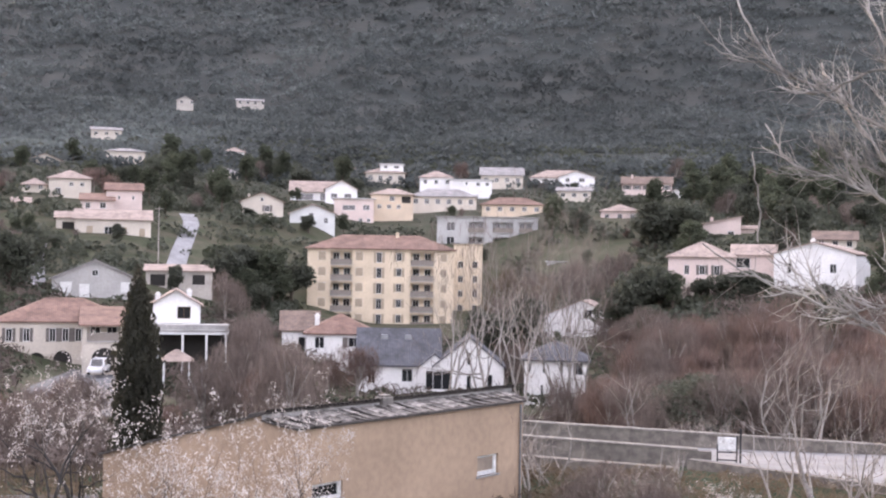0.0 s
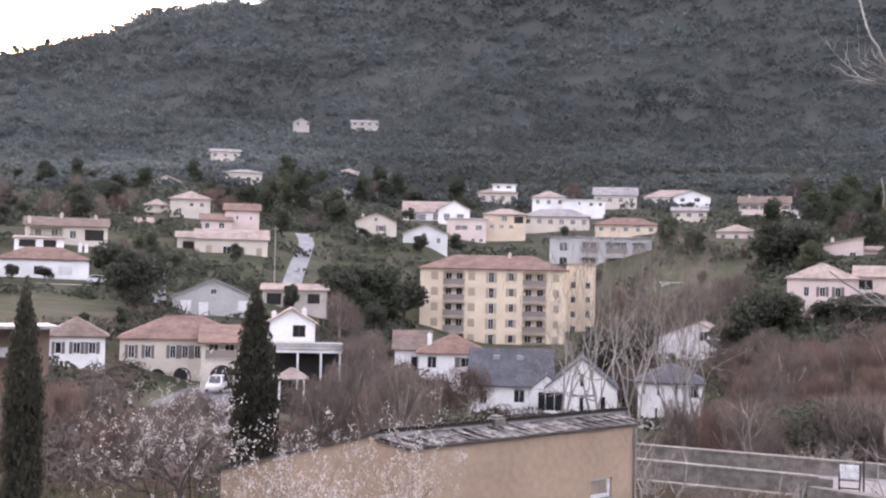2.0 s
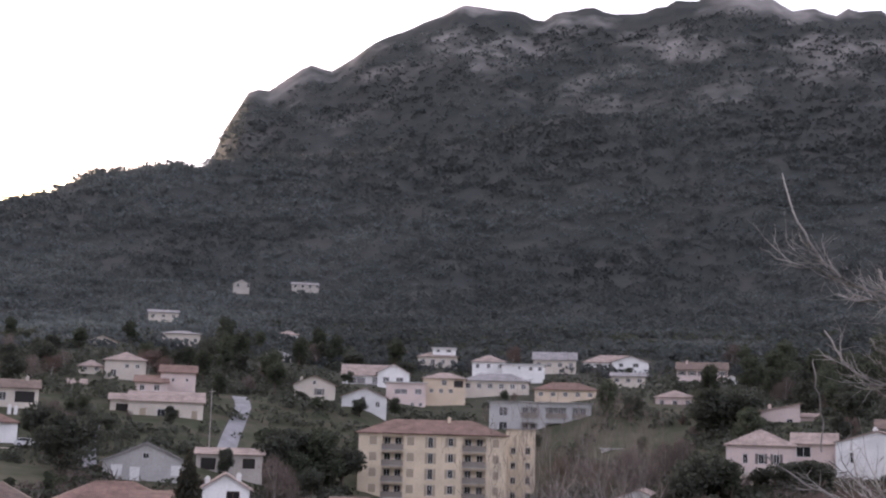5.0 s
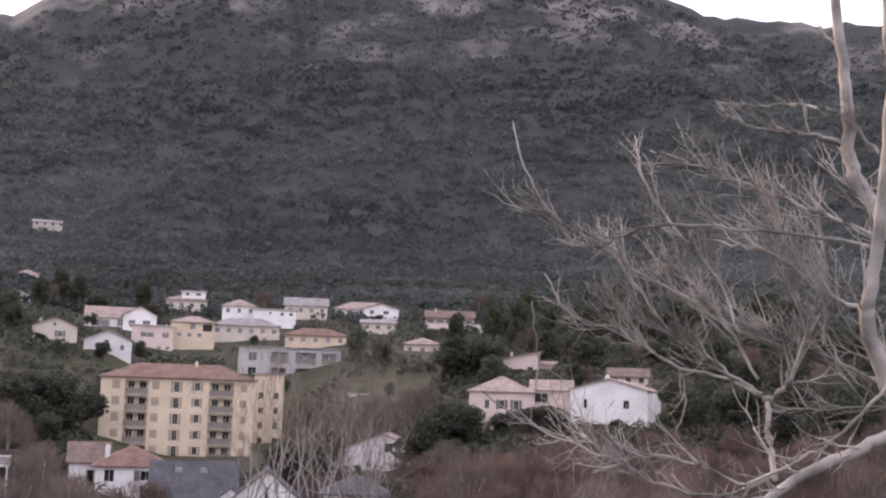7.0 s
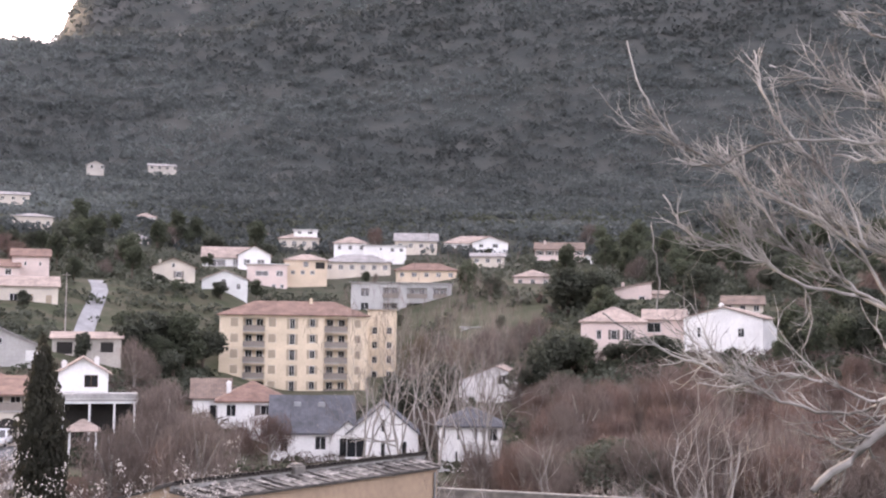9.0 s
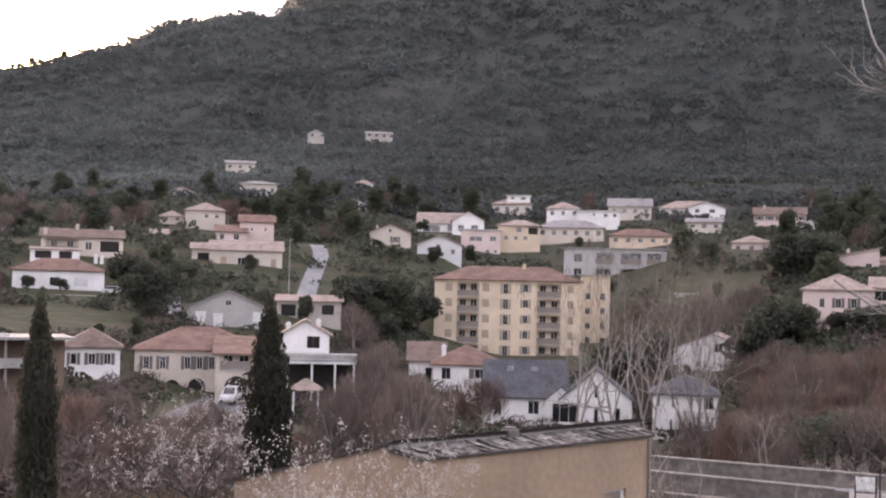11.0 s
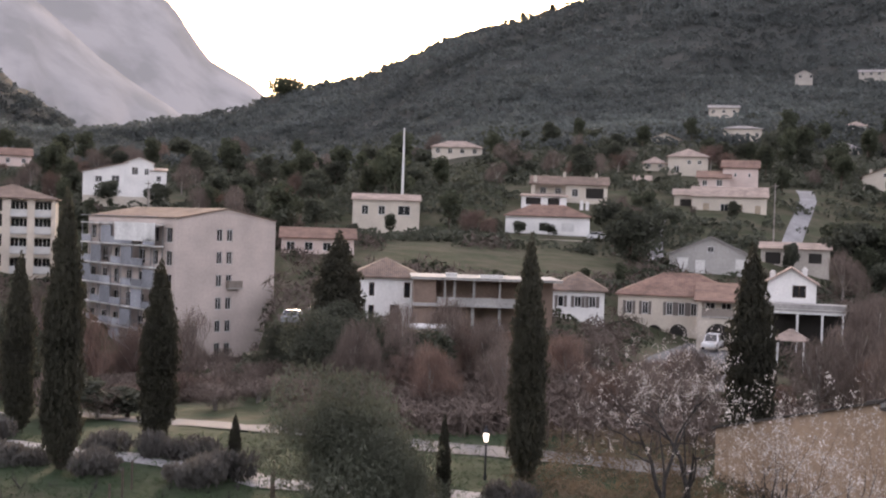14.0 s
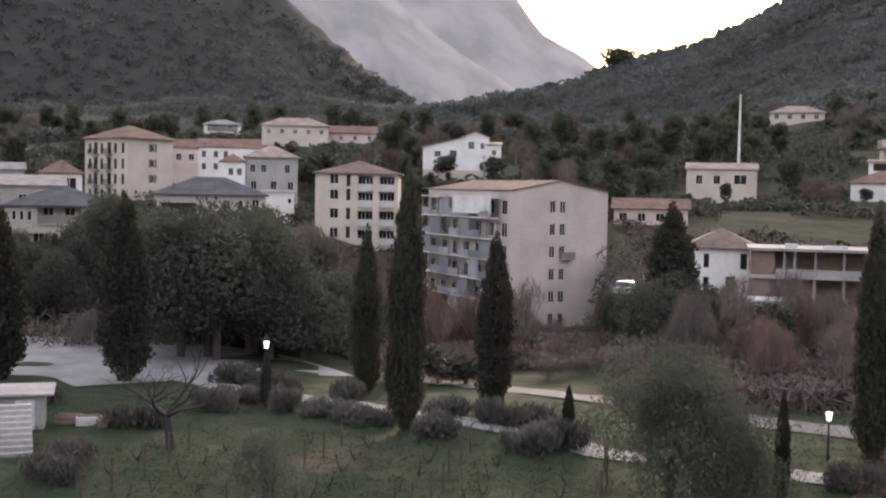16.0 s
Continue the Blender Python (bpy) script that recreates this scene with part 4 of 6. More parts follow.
house("house", "low building with red tiled roof and glazed porch", -183.2, 92.1, 8.5, 63.3, 6.6, 3.7, d=9, roof="hip", rise=1.9, wall="white", tiles="red", front=[(1.8, .6, 2.2, 2.2), (4.6, .6, 2.2, 2.2)])
house("house", "low building with pale grey roof", -162.5, 77.4, 6.7, 64.5, 8.7, 3.2, d=8, roof="shed", rise=1.5, wall="stone", tiles="grey", front=[(3, .8, 1.2, 1.3), (6, .8, 1.2, 1.3)])
house("house", "small grey house far off under the mountain", -271.4, 127.9, 14.8, 64.8, 6.9, 2.7, d=8, roof="gable_y", rise=1.2, wall="grey", tiles="grey", front=grid(6.9, 2, 1, 1, 1.1, .8))
house("house", "small white house far off under the mountain", -276.9, 139.3, 15.1, 63.3, 6.2, 2.8, d=8, roof="gable_y", rise=1.2, wall="white", tiles="grey", front=grid(6.2, 2, 1, 1, 1.1, .8))

for gx_, gy_, gz_, gr_ in ((-38.40, 122.10, -3.78, 9), (-32.98, 109.13, -3.53, 8), (-28.69, 98.92, -3.13, 6), (-68.91, 93.31, 0.85, 8), (-64.14, 86.89, 0.88, 5)):
    FOOT.append((gx_, gy_, gr_))

# ---- vegetation ----
rng = np.random.default_rng(7)


def leaves(name, centres, radii, count, size, material, shell=0.55, up=0.0, thin=0.5):
    """Many small leaf clumps, each a bent pair of triangles, spread over ellipsoids."""
    c, r = np.array(centres, float), np.array(radii, float)
    vol = r.prod(axis=1) ** (2 / 3)
    pick = rng.choice(len(c), count, p=vol / vol.sum())
    d = rng.normal(size=(count, 3))
    d /= np.linalg.norm(d, axis=1)[:, None]
    p = c[pick] + d * r[pick] * (shell + (1 - shell) * rng.random((count, 1)) ** 0.5) * (0.85 + 0.3 * rng.random((count, 1)))
    a, b = rng.normal(size=(count, 3)), rng.normal(size=(count, 3))
    a[:, 2] += up * np.sign(a[:, 2] + 1e-9) * 2
    a /= np.linalg.norm(a, axis=1)[:, None]
    b -= a * (a * b).sum(1)[:, None]
    b /= np.linalg.norm(b, axis=1)[:, None]
    s = size * (0.5 + rng.random((count, 1)))
    v = np.stack([p - a * s, p + b * s * thin, p + a * s, p - b * s * thin], 1).reshape(-1, 3)
    return mesh(name, v, np.arange(count * 4).reshape(-1, 4), material)


def limbs(name, paths, material, sides=5):
    """Tapered tubes along lists of (point, radius)."""
    vs, fs = [], []
    for path in paths:
        n0 = len(vs)
        for i, (p, r) in enumerate(path):
            q = path[min(i + 1, len(path) - 1)][0] - path[max(i - 1, 0)][0]
            q = q.normalized() if q.length > 1e-6 else Vector((0, 0, 1))
            s = q.orthogonal().normalized()
            t = q.cross(s)
            for k in range(sides):
                a = 2 * math.pi * k / sides
                vs.append(p + (s * math.cos(a) + t * math.sin(a)) * r)
            if i:
                for k in range(sides):
                    a, b = n0 + (i - 1) * sides + k, n0 + (i - 1) * sides + (k + 1) % sides
                    fs.append((a, b, b + sides, a + sides))
    return mesh(name, vs, fs, material, True)


def grow(rnd, start, way, length, radius, level, out, wild=0.35, lift=0.12, kids=4, taper=0.55, steps=5, ratio=0.6):
    """A branch and its side branches, as paths."""
    p, d, path = start.copy(), way.normalized(), [(start.copy(), radius)]
    for i in range(1, steps + 1):
        d = (d + Vector((rnd.gauss(0, wild), rnd.gauss(0, wild), rnd.gauss(0, wild) + lift)) * 0.5).normalized()
        p = p + d * (length / steps)
        rr = radius * (1 - (1 - taper * 0.5) * i / steps)
        path.append((p.copy(), rr))
        if level > 0 and i >= 2:
            for _ in range(max(1, kids // 2) if i < steps else kids // 2 + 1):
                side = (d + Vector((rnd.gauss(0, .75), rnd.gauss(0, .75), rnd.gauss(0.1, .6)))).normalized()
                grow(rnd, p, side, length * rnd.uniform(.45, .7), rr * ratio, level - 1, out, wild, lift, kids, taper, max(3, steps - 1), ratio)
    out.append((level, path))


def bare_tree(name, label, seed, height, spread, wood, twigs, levels=3, kids=3, thick=0.03, stems=1, lift=.15, flowers=0, ratio=.6):
    """A leafless tree: trunk with limbs, and a crown of twigs."""
    rnd = random.Random(seed)
    out = []
    for s in range(stems):
        lean = Vector((rnd.gauss(0, .25), rnd.gauss(0, .25), 1)) if stems > 1 else Vector((rnd.gauss(0, .08), rnd.gauss(0, .08), 1))
        base = Vector((rnd.gauss(0, .3), rnd.gauss(0, .3), -0.3)) if stems > 1 else Vector((0, 0, -0.3))
        grow(rnd, base, lean, height * 0.55, height * thick, levels, out, wild=spread, lift=lift, kids=kids, ratio=ratio)
    o = thing(name, label, "tree", Matrix())
    part("trunk", limbs("trunk", [p for l, p in out if l == levels], wood, 7), None, o)
    part("branchwork", limbs("branchwork", [p for l, p in out if l in (levels - 1,)], wood, 5), None, o)
    part("twig_crown", limbs("twig_crown", [p for l, p in out if l < levels - 1], twigs, 3), None, o)
    if flowers:
        ends = [p for l, path in out if l < 2 for p, r in path[1:]]
        cs = [ends[rnd.randrange(len(ends))] for _ in range(flowers)]
        part("blossom", leaves("blossom", cs, [(.15, .15, .15)] * len(cs), flowers * 5, 0.031, blossom, 0.1), None, o, "white almond blossom")
    return o


def leafy_tree(name, label, seed, height, width, material, count, size, trunk_h=0.25, lobes=9, wood=None, thin=0.5, up=0.0):
    rnd = random.Random(seed)
    o = thing(name, label, "tree", Matrix())
    cs, rs_ = [], []
    for i in range(lobes):
        a, q = rnd.uniform(0, 6.28), rnd.uniform(0.1, 0.75) * width / 2
        z = height * (trunk_h + (1 - trunk_h) * rnd.uniform(0.15, 0.85))
        k = rnd.uniform(.22, .36) * width * (1.1 - 0.4 * z / height)
        cs.append((q * math.cos(a) * (1.25 - z / height * .7), q * math.sin(a) * (1.25 - z / height * .7), z))
        rs_.append((k, k, k * .8))
    paths = [[(Vector((0, 0, -.5)), width * .035), (Vector((0, 0, height * .3)), width * .028), (Vector((.1, 0, height * .6)), width * .015)]]
    for c in cs[:6]:
        paths.append([(Vector((0, 0, height * .25)), width * .018), (Vector((c[0] * .5, c[1] * .5, c[2] * .7)), width * .012), (Vector(c), width * .006)])
    part("trunk", limbs("trunk", paths, wood or bark, 6), None, o)
    part("crown", leaves("crown", cs, rs_, count, size, material, .3 if wood else .55, up, thin), None, o)
    return o


def cypress(name, label, height, width, count=3200, seed=1):
    rnd = random.Random(seed)
    o = thing(name, label, "tree", Matrix())
    cs, rs_ = [], []
    for i in range(26):
        f = (i + .5) / 26
        k = width / 2 * min(1, (f / .12) ** .6) * min(1, ((1 - f) / .42) ** .6)
        a = rnd.uniform(0, 6.28)
        cs.append((math.cos(a) * k * .12, math.sin(a) * k * .12, height * (0.02 + .96 * f)))
        rs_.append((max(k * .92, .05), max(k * .92, .05), height / 15))
    part("trunk", limbs("trunk", [[(Vector((0, 0, -.5)), .16), (Vector((0, 0, height * .5)), .12), (Vector((0, 0, height * .97)), .03)]], bark, 6), None, o)
    part("crown", leaves("crown", cs, rs_, count, height * .0065 + .03, leaf["cypress"], .62, up=1.5), None, o)
    return o


def put(src, x, y, z=None, s=1.0, turn=0.0, sz=None):
    m = Matrix.Translation((x, y, ground_z(x, y) if z is None else min(z, ground_z(x, y)))) @ Matrix.Rotation(radians(turn), 4, "Z")
    o = copy_thing(src, m)
    o.scale = (s, s, sz or s)
    return o


PROTO = []


def proto(o):
    PROTO.append(o)
    return o


def clear(x, y, pad=0.0):
    return all((x - a) ** 2 + (y - b) ** 2 > (r + pad) ** 2 for a, b, r in FOOT)


def polar(az, r):
    return -r * math.sin(radians(az)), r * math.cos(radians(az))


def hazy_tree(name, label, seed, height, width, twigs, count):
    """A leafless tree seen from afar: forked limbs and a dense spray of fine twigs."""
    return leafy_tree(name, label, seed, height, width, twigs, count, .55, .15, 10, bark_pale, 0.035, 0.8)


oaks = [proto(leafy_tree("oak_tree", "dark green holm oak on the hillside", s, 6.5, 7, leaf["oak"], 2400, .29)) for s in (1, 2, 3)]
fine_oaks = [proto(leafy_tree("oak_tree", "large dark holm oak beside the forecourt", s, 7, 7.5, leaf["oak"], 12000, .13, .2, 14)) for s in (8, 9)]
pines = [proto(leafy_tree("pine_tree", "green pine among the houses", s, 9, 6.5, leaf["pine"], 2200, .29, .3)) for s in (4, 5)]
rusts = [proto(hazy_tree("russet_tree", "russet-brown winter tree in the valley", s, 6.5, 6.5, leaf["rust"], 2600)) for s in (6, 7)]
bares = [proto(hazy_tree("bare_tree", "leafless grey-brown tree in the valley", s, 7.5, 6.5, twig_brown, 2600)) for s in (11, 12, 13)]
pales = [proto(bare_tree("bare_tree", "tall pale leafless tree below the apartment block", s, 15, .42, bark_pale, twig_grey, 4, 3, .0098, 2, .3, 0, .7)) for s in (21, 22, 23)]
for o in pales:
    vs_ = [c for c in o.children if c.name.startswith("twig_crown")][0].data.vertices
    cs_ = [tuple(vs_[int(k)].co) for k in rng.integers(0, len(vs_), 160)]
    tagged(part("twig_spray", leaves("twig_spray", cs_, [(.6, .6, .7)] * 160, 260, .6, twig_brown, .1, .9, .03), None, o), kind="stuff")
olive_brown = proto(hazy_tree("bare_tree", "olive-brown winter tree beside the apartment block", 14, 10, 7.5, leaf["dry"], 3600))
trees, used = 0, {}
for i in range(6000):
    az = rng.uniform(-32, 72)
    r = 82 + 270 * rng.random() ** 0.9
    x, y = polar(az, r)
    if not clear(x, y, 1.5) or (r < 105 and az < -2) or (r < 100 and 20 < az < 60):
        continue
    hides = any(abs((az - math.degrees(math.atan2(-a, b)) + 180) % 360 - 180) < math.degrees(rr / math.hypot(a, b)) * .9 and 0 < math.hypot(a, b) - r < 45 for a, b, rr in FOOT)
    kind = rng.random()
    s = rng.uniform(.6, 1.05)
    if hides:
        if rng.random() < .5:
            continue
        s *= .42
    if r < 150 and az < -3:
        src = rusts[i % 2] if kind < .5 else bares[i % 3] if kind < .92 else oaks[i % 3]
    elif r < 165:
        src = bares[i % 3] if kind < .55 else rusts[i % 2] if kind < .65 else oaks[i % 3]
    else:
        src = oaks[i % 3] if kind < .66 else pines[i % 2] if kind < .86 else bares[i % 3] if kind < .97 else rusts[i % 2]
    used[src.name[:4]] = used.get(src.name[:4], 0) + 1
    if used[src.name[:4]] > 225:
        continue
    put(src, x, y, None, s, rng.uniform(0, 360), s * rng.uniform(.85, 1.2))
    trees += 1
    if trees > 800:
        break


def clumps(name, label, az0, az1, r0, r1, count, size, material, per=13, bias=1.0, thin=.7, gate=None, pad=-1.2, leafk=.45):
    """Low shrubs or woods spread over a stretch of the land, as one sheet."""
    ca, cr = rng.uniform(az0, az1, count), r0 * (r1 / r0) ** (rng.random(count) ** bias)
    cp = np.array([(*polar(a, r), 0) for a, r in zip(ca, cr)])
    keep = np.array([clear(x, y, pad) and (pad < 0 or all((x - a) ** 2 + (y - b) ** 2 > k * k for a, b, k in FRONT)) if r < 440 else True for (x, y, _), r in zip(cp, cr)])
    if gate is not None:
        keep &= np.array([noise.noise(Vector((x, y, 0)) / 60) for x, y, _ in cp]) > gate
    cp, cr = cp[keep], cr[keep]
    cz = np.array([ground_z(x, y) for x, y, _ in cp])
    sz = (.5 + .7 * rng.random(len(cp))) * size * np.minimum(1, .45 + cr / 500) * (0.8 + cr / 1500)
    q = np.repeat(np.arange(len(cp)), per)
    d = rng.normal(size=(len(q), 3))
    d /= np.linalg.norm(d, axis=1)[:, None]
    d[:, 2] = np.abs(d[:, 2]) * .9
    p = cp[q] + np.array((0, 0, 1)) * cz[q][:, None] + d * sz[q][:, None]
    a, b = rng.normal(size=(len(q), 3)), rng.normal(size=(len(q), 3))
    a /= np.linalg.norm(a, axis=1)[:, None]
    b -= a * (a * b).sum(1)[:, None]
    b /= np.linalg.norm(b, axis=1)[:, None]
    s = sz[q][:, None] * leafk
    v = np.stack([p - a * s, p + b * s * thin, p + a * s, p - b * s * thin], 1).reshape(-1, 3)
    return tagged(new(name, mesh(name, v, np.arange(len(q) * 4).reshape(-1, 4), material)), label, "shrubs", kind="stuff")


clumps("scrub_woods", "dark evergreen scrub and woods covering the lower slopes", -34, 74, 330, 680, 17000, 2.9, hazed_scrub_mat, 24, .9, gate=-.6, leafk=.24)
clumps("scrub_woods", "dark evergreen scrub covering the upper slopes", -34, 74, 660, 1350, 30000, 2.7, hazed_scrub_mat, 11, .9, gate=-.6, leafk=.38)
clumps("hillside_shrubs", "dark green shrubs between the houses", -34, 74, 165, 430, 13000, 2.1, leaf["oak"], 24, pad=.6, leafk=.27)
clumps("valley_thicket", "grey-brown leafless thicket in the valley", -30, 66, 84, 190, 6500, 2.6, twig_brown, 26, 1.0, .10)
clumps("valley_shrubs", "dull green shrubs in the valley", -30, 66, 95, 190, 1500, 2.4, leaf["hedge"], 40, leafk=.22)

# ---- hazy foreground thickets and large trees of the valley ----
for src, x, y, z, s, sz in (
        (pales[0], -1.77, 134.99, -3.49, 1.0, 1.0), (pales[1], 3.81, 129.94, -2.86, 1.0, 1.05), (pales[2], 6.75, 127.82, -2.58, 1.0, 1.1), (pales[0], 12.57, 139.43, -1.71, .95, 1.05),
        (pales[1], 14.6, 150.0, -2.48, .8, .85), (pales[2], 1.47, 139.99, -3.94, .9, .95), (pales[1], 10.63, 159.65, -2.80, 1.0, 1.15), (pales[0], 6.15, 149.87, -4.87, 1.0, 1.1), (pales[2], 9.88, 125.61, -2.29, .9, 1.0), (pales[0], 14.02, 134.27, -3.11, .9, 1.0)):
    put(src, x, y, None, s * 1.2, x * 37 % 360, sz * 1.38)
for src, x, y, z, s, sz in (
        (oaks[0], 25.66, 182.20, 5.85, 1.25, 1.2), (oaks[1], 29.09, 179.66, 5.99, 1.3, 1.15), (pines[0], 30.79, 177.35, 6.25, .7, .75), (oaks[2], 39.39, 178.71, 6.62, 1.0, .65), (oaks[0], 42.95, 177.89, 6.70, 1.05, .7),
        (oaks[1], 35.56, 180.53, 6.93, .6, .55), (oaks[2], -40.21, 202.04, 5.07, 1.3, 1.3), (oaks[0], -37.22, 206.68, 5.50, 1.4, 1.5), (pines[1], -33.07, 205.35, 5.12, 1.3, 1.2), (oaks[1], -30.31, 209.82, 5.07, 1.2, 1.3),
        (oaks[2], 35.95, 233.25, 16.13, 1.2, 1.2), (oaks[0], 40.34, 236.59, 16.83, 1.1, 1.1), (oaks[1], 43.20, 234.05, 16.82, 1.0, 1.0), (oaks[2], 62.81, 231.64, 16.55, 1.2, 1.1), (pines[0], 61.01, 237.28, 17.20, .9, .8),
        (oaks[0], -46.01, 190.52, 7.04, .55, .75), (oaks[2], -66.15, 172.77, 7.14, 1.2, 1.3), (oaks[1], -74.19, 185.73, 8.69, 1.1, 1.3), (oaks[0], -91.84, 186.63, 9.97, .42, .4), (oaks[1], -87.30, 188.79, 9.81, .42, .4),
        (oaks[1], 23.13, 178.51, 6.6, 1.35, 1.35), (oaks[0], 27.10, 180.98, 6.7, 1.5, 1.35), (oaks[2], 36.73, 232.11, 14, 1.5, 1.3), (oaks[1], 42.24, 231.17, 14, 1.4, 1.2), (oaks[0], -181.84, 178.77, 14.9, 1.0, .8), (oaks[2], -174.56, 185.89, 15.6, .9, .75),
        (rusts[0], -12.30, 139.46, 0, .95, 1.0), (rusts[1], -15.50, 137.46, 0, .6, .7), (bares[0], 21.0, 178.0, 0, .7, .6), (bares[1], 23.5, 171.0, 0, .8, .7), (rusts[0], 21.5, 163.0, 0, .8, .7), (bares[2], 25.0, 160.0, 0, .9, .8), (olive_brown, 6.41, 199.90, 0, 1.0, 1.1), (olive_brown, 12.41, 195.90, 0, .8, .9),
        (oaks[2], -64.02, 218.83, 13.07, .5, .5), (oaks[0], -32.52, 247.88, 16.44, .7, .55), (pines[1], -26.57, 260.65, 18.11, .5, .5), (rusts[0], -1.49, 345.00, 35.32, .85, 1.0)):
    put(src, x, y, None, s, x * 53 % 360, sz)
grove = [(rng.uniform(50, 67.5), rng.uniform(0, 20)) for _ in range(44)]
grove = [(a, q + (97 if a > 58.5 else 76)) for a, q in grove]
for i, (a, r) in enumerate(grove):
    x, y = polar(a, r)
    put(fine_oaks[i % 2], x, y, None, rng.uniform(.95, 1.35) * (.62 if a > 61.5 else 1.0 if a > 54 else .75), rng.uniform(0, 360), rng.uniform(1.05, 1.38) * (.68 if a > 61.5 else 1.1 if a > 58.5 else 1.02 if a > 54 else .62))
for i in range(60):
    hd = rng.uniform(17, 50)
    x, y = polar(hd, rng.uniform(68, 102))
    k = rng.random()
    put(bares[i % 3] if k < .6 else oaks[i % 3] if k < .8 and hd > 27 else rusts[i % 2] if k > .8 else bares[(i + 1) % 3], x, y, None, rng.uniform(.5, .85), rng.uniform(0, 360), rng.uniform(.4, .72) * (.5 if hd > 36.5 else 1))
for i in range(46):
    x, y = polar(rng.uniform(-24, -4), rng.uniform(84, 112))
    k = rng.random()
    put(rusts[i % 2] if k < .5 else bares[i % 3], x, y, None, rng.uniform(.6, .95), rng.uniform(0, 360), rng.uniform(.55, .85))

for x, y, z, k_ in ((-50.51, 69.61, -1.94, .8), (-51.29, 73.95, -2.47, .9), (-48.60, 73.36, -2.13, .75), (-55.77, 73.17, -2.86, .6)):
    put(fine_oaks[int(x) % 2], x, y, None, k_, x * 29 % 360, k_ * .95)
for x, y, z, k_ in ((-45.10, 73.23, -1.75, .8), (-43.29, 76.62, -1.91, .85), (-39.82, 76.22, -1.51, .7)):
    put(bares[int(x) % 3], x, y, None, k_, x * 29 % 360, k_)
clumps("garden_thicket", "brown leafless brambles behind the garden lane", 13, 37, 62, 84, 1100, 2.4, twig_brown, 40, 1.0, .09)

# ---- garden: cypresses, lamps, path, hedges, vines ----
cyps = [proto(cypress("cypress", "slender dark green cypress in the garden", 10, 2, 14000, s)) for s in (1, 2, 3)]
for i, (x, y, top, w) in enumerate(((-38.2, 35.2, 11.4, 1.6), (-48.5, 41.8, 8.4, 1.5), (-40.3, 43.1, 8.4, 1.7), (-21.65, 45.08, 10.2, 1.5), (-54.2, 78.0, 9.7, 3.8), (-59.2, 33.5, 9.9, 2.6), (-63.9, 28.6, 9.0, 2.3), (-31.8, 38.6, 2.5, 0.5), (-20.7, 36.5, 3.9, 0.5), (-14.8, 54.0, 10.1, 2.1))):
    put(cyps[i % 3], x, y, None, w / 2 * 1.12, i * 50, (top - ground_z(x, y)) / 10)


def strip(name, label, pts, width, material, lift=0.05, category="path"):
    """A path that lies on the ground along a line of points."""
    line = [Vector((x, y)) for x, y, *_ in pts]
    fine = []
    for a, b in zip(line, line[1:]):
        n = max(2, int((b - a).length / 1.5))
        fine += [a.lerp(b, k / n) for k in range(n)]
    fine.append(line[-1])
    vs, fs = [], []
    for i, q in enumerate(fine):
        d = (fine[min(i + 1, len(fine) - 1)] - fine[max(i - 1, 0)]).normalized()
        nrm = Vector((-d.y, d.x))
        for k in (-1, -.33, .33, 1):
            r = q + nrm * k * width / 2
            vs.append((r.x, r.y, ground_z(r.x, r.y) + lift))
        if i:
            for k in range(3):
                fs.append((4 * i - 4 + k, 4 * i - 3 + k, 4 * i + 1 + k, 4 * i + k))
    return tagged(new(name, mesh(name, vs, fs, material, True)), label, category, kind="structure")


gravel = mat("pale_gravel", (0.25, 0.25, 0.255), (0.185, 0.185, 0.19), fine=9, coarse=.5, bump=.4)
asphalt = mat("grey_asphalt", (0.13, 0.13, 0.135), (0.10, 0.10, 0.105), fine=12, coarse=.3, bump=.3)
strip("garden_path", "pale gravel path through the garden", [(-13.76, 44.96, 0.10), (-19.07, 41.35, 0.10), (-24.19, 40.05, 0.10), (-29.58, 37.99, 0.10), (-34.3, 39.0, 0.10), (-40.4, 38.9, 0.10), (-47.0, 38.0, 0.10), (-53.09, 36.6, 0.10),
                                                               (-57.86, 36.68, 0.10)], 2.0, gravel)
strip("forecourt", "pale gravel forecourt behind the garden", [(-57.17, 38.66, 0.10), (-62.69, 39.73, 0.10), (-68.44, 37.98, 0.10), (-77.01, 28.95, 0.10)], 17.0, gravel, .04)
strip("back_lane", "grey lane behind the cypresses", [(-56.0, 52.4, 0.10), (-48.1, 51.4, 0.10), (-41.9, 50.4, 0.10), (-27.13, 49.9, 0.10), (-15.89, 51.74, 0.10)], 2.6, asphalt, .06)
strip("yard", "grey yard in front of the arched house", [(-42.64, 143.81, -4.08), (-38.32, 118.98, -2.79), (-33.59, 99.48, -1.20)], 9.0, asphalt, .12)
strip("driveway", "pale driveway climbing between the houses", [(-50.42, 205.92, 12.11), (-52.98, 221.76, 14.89), (-55.98, 243.65, 19.40), (-59.64, 255.12, 22.22)], 3.2, gravel, .15)
strip("driveway", "pale track beside a garden wall", [(-64.38, 178.76, 6.88), (-73.11, 202.19, 11.20), (-77.35, 216.60, 13.83)], 3.0, gravel, .15)


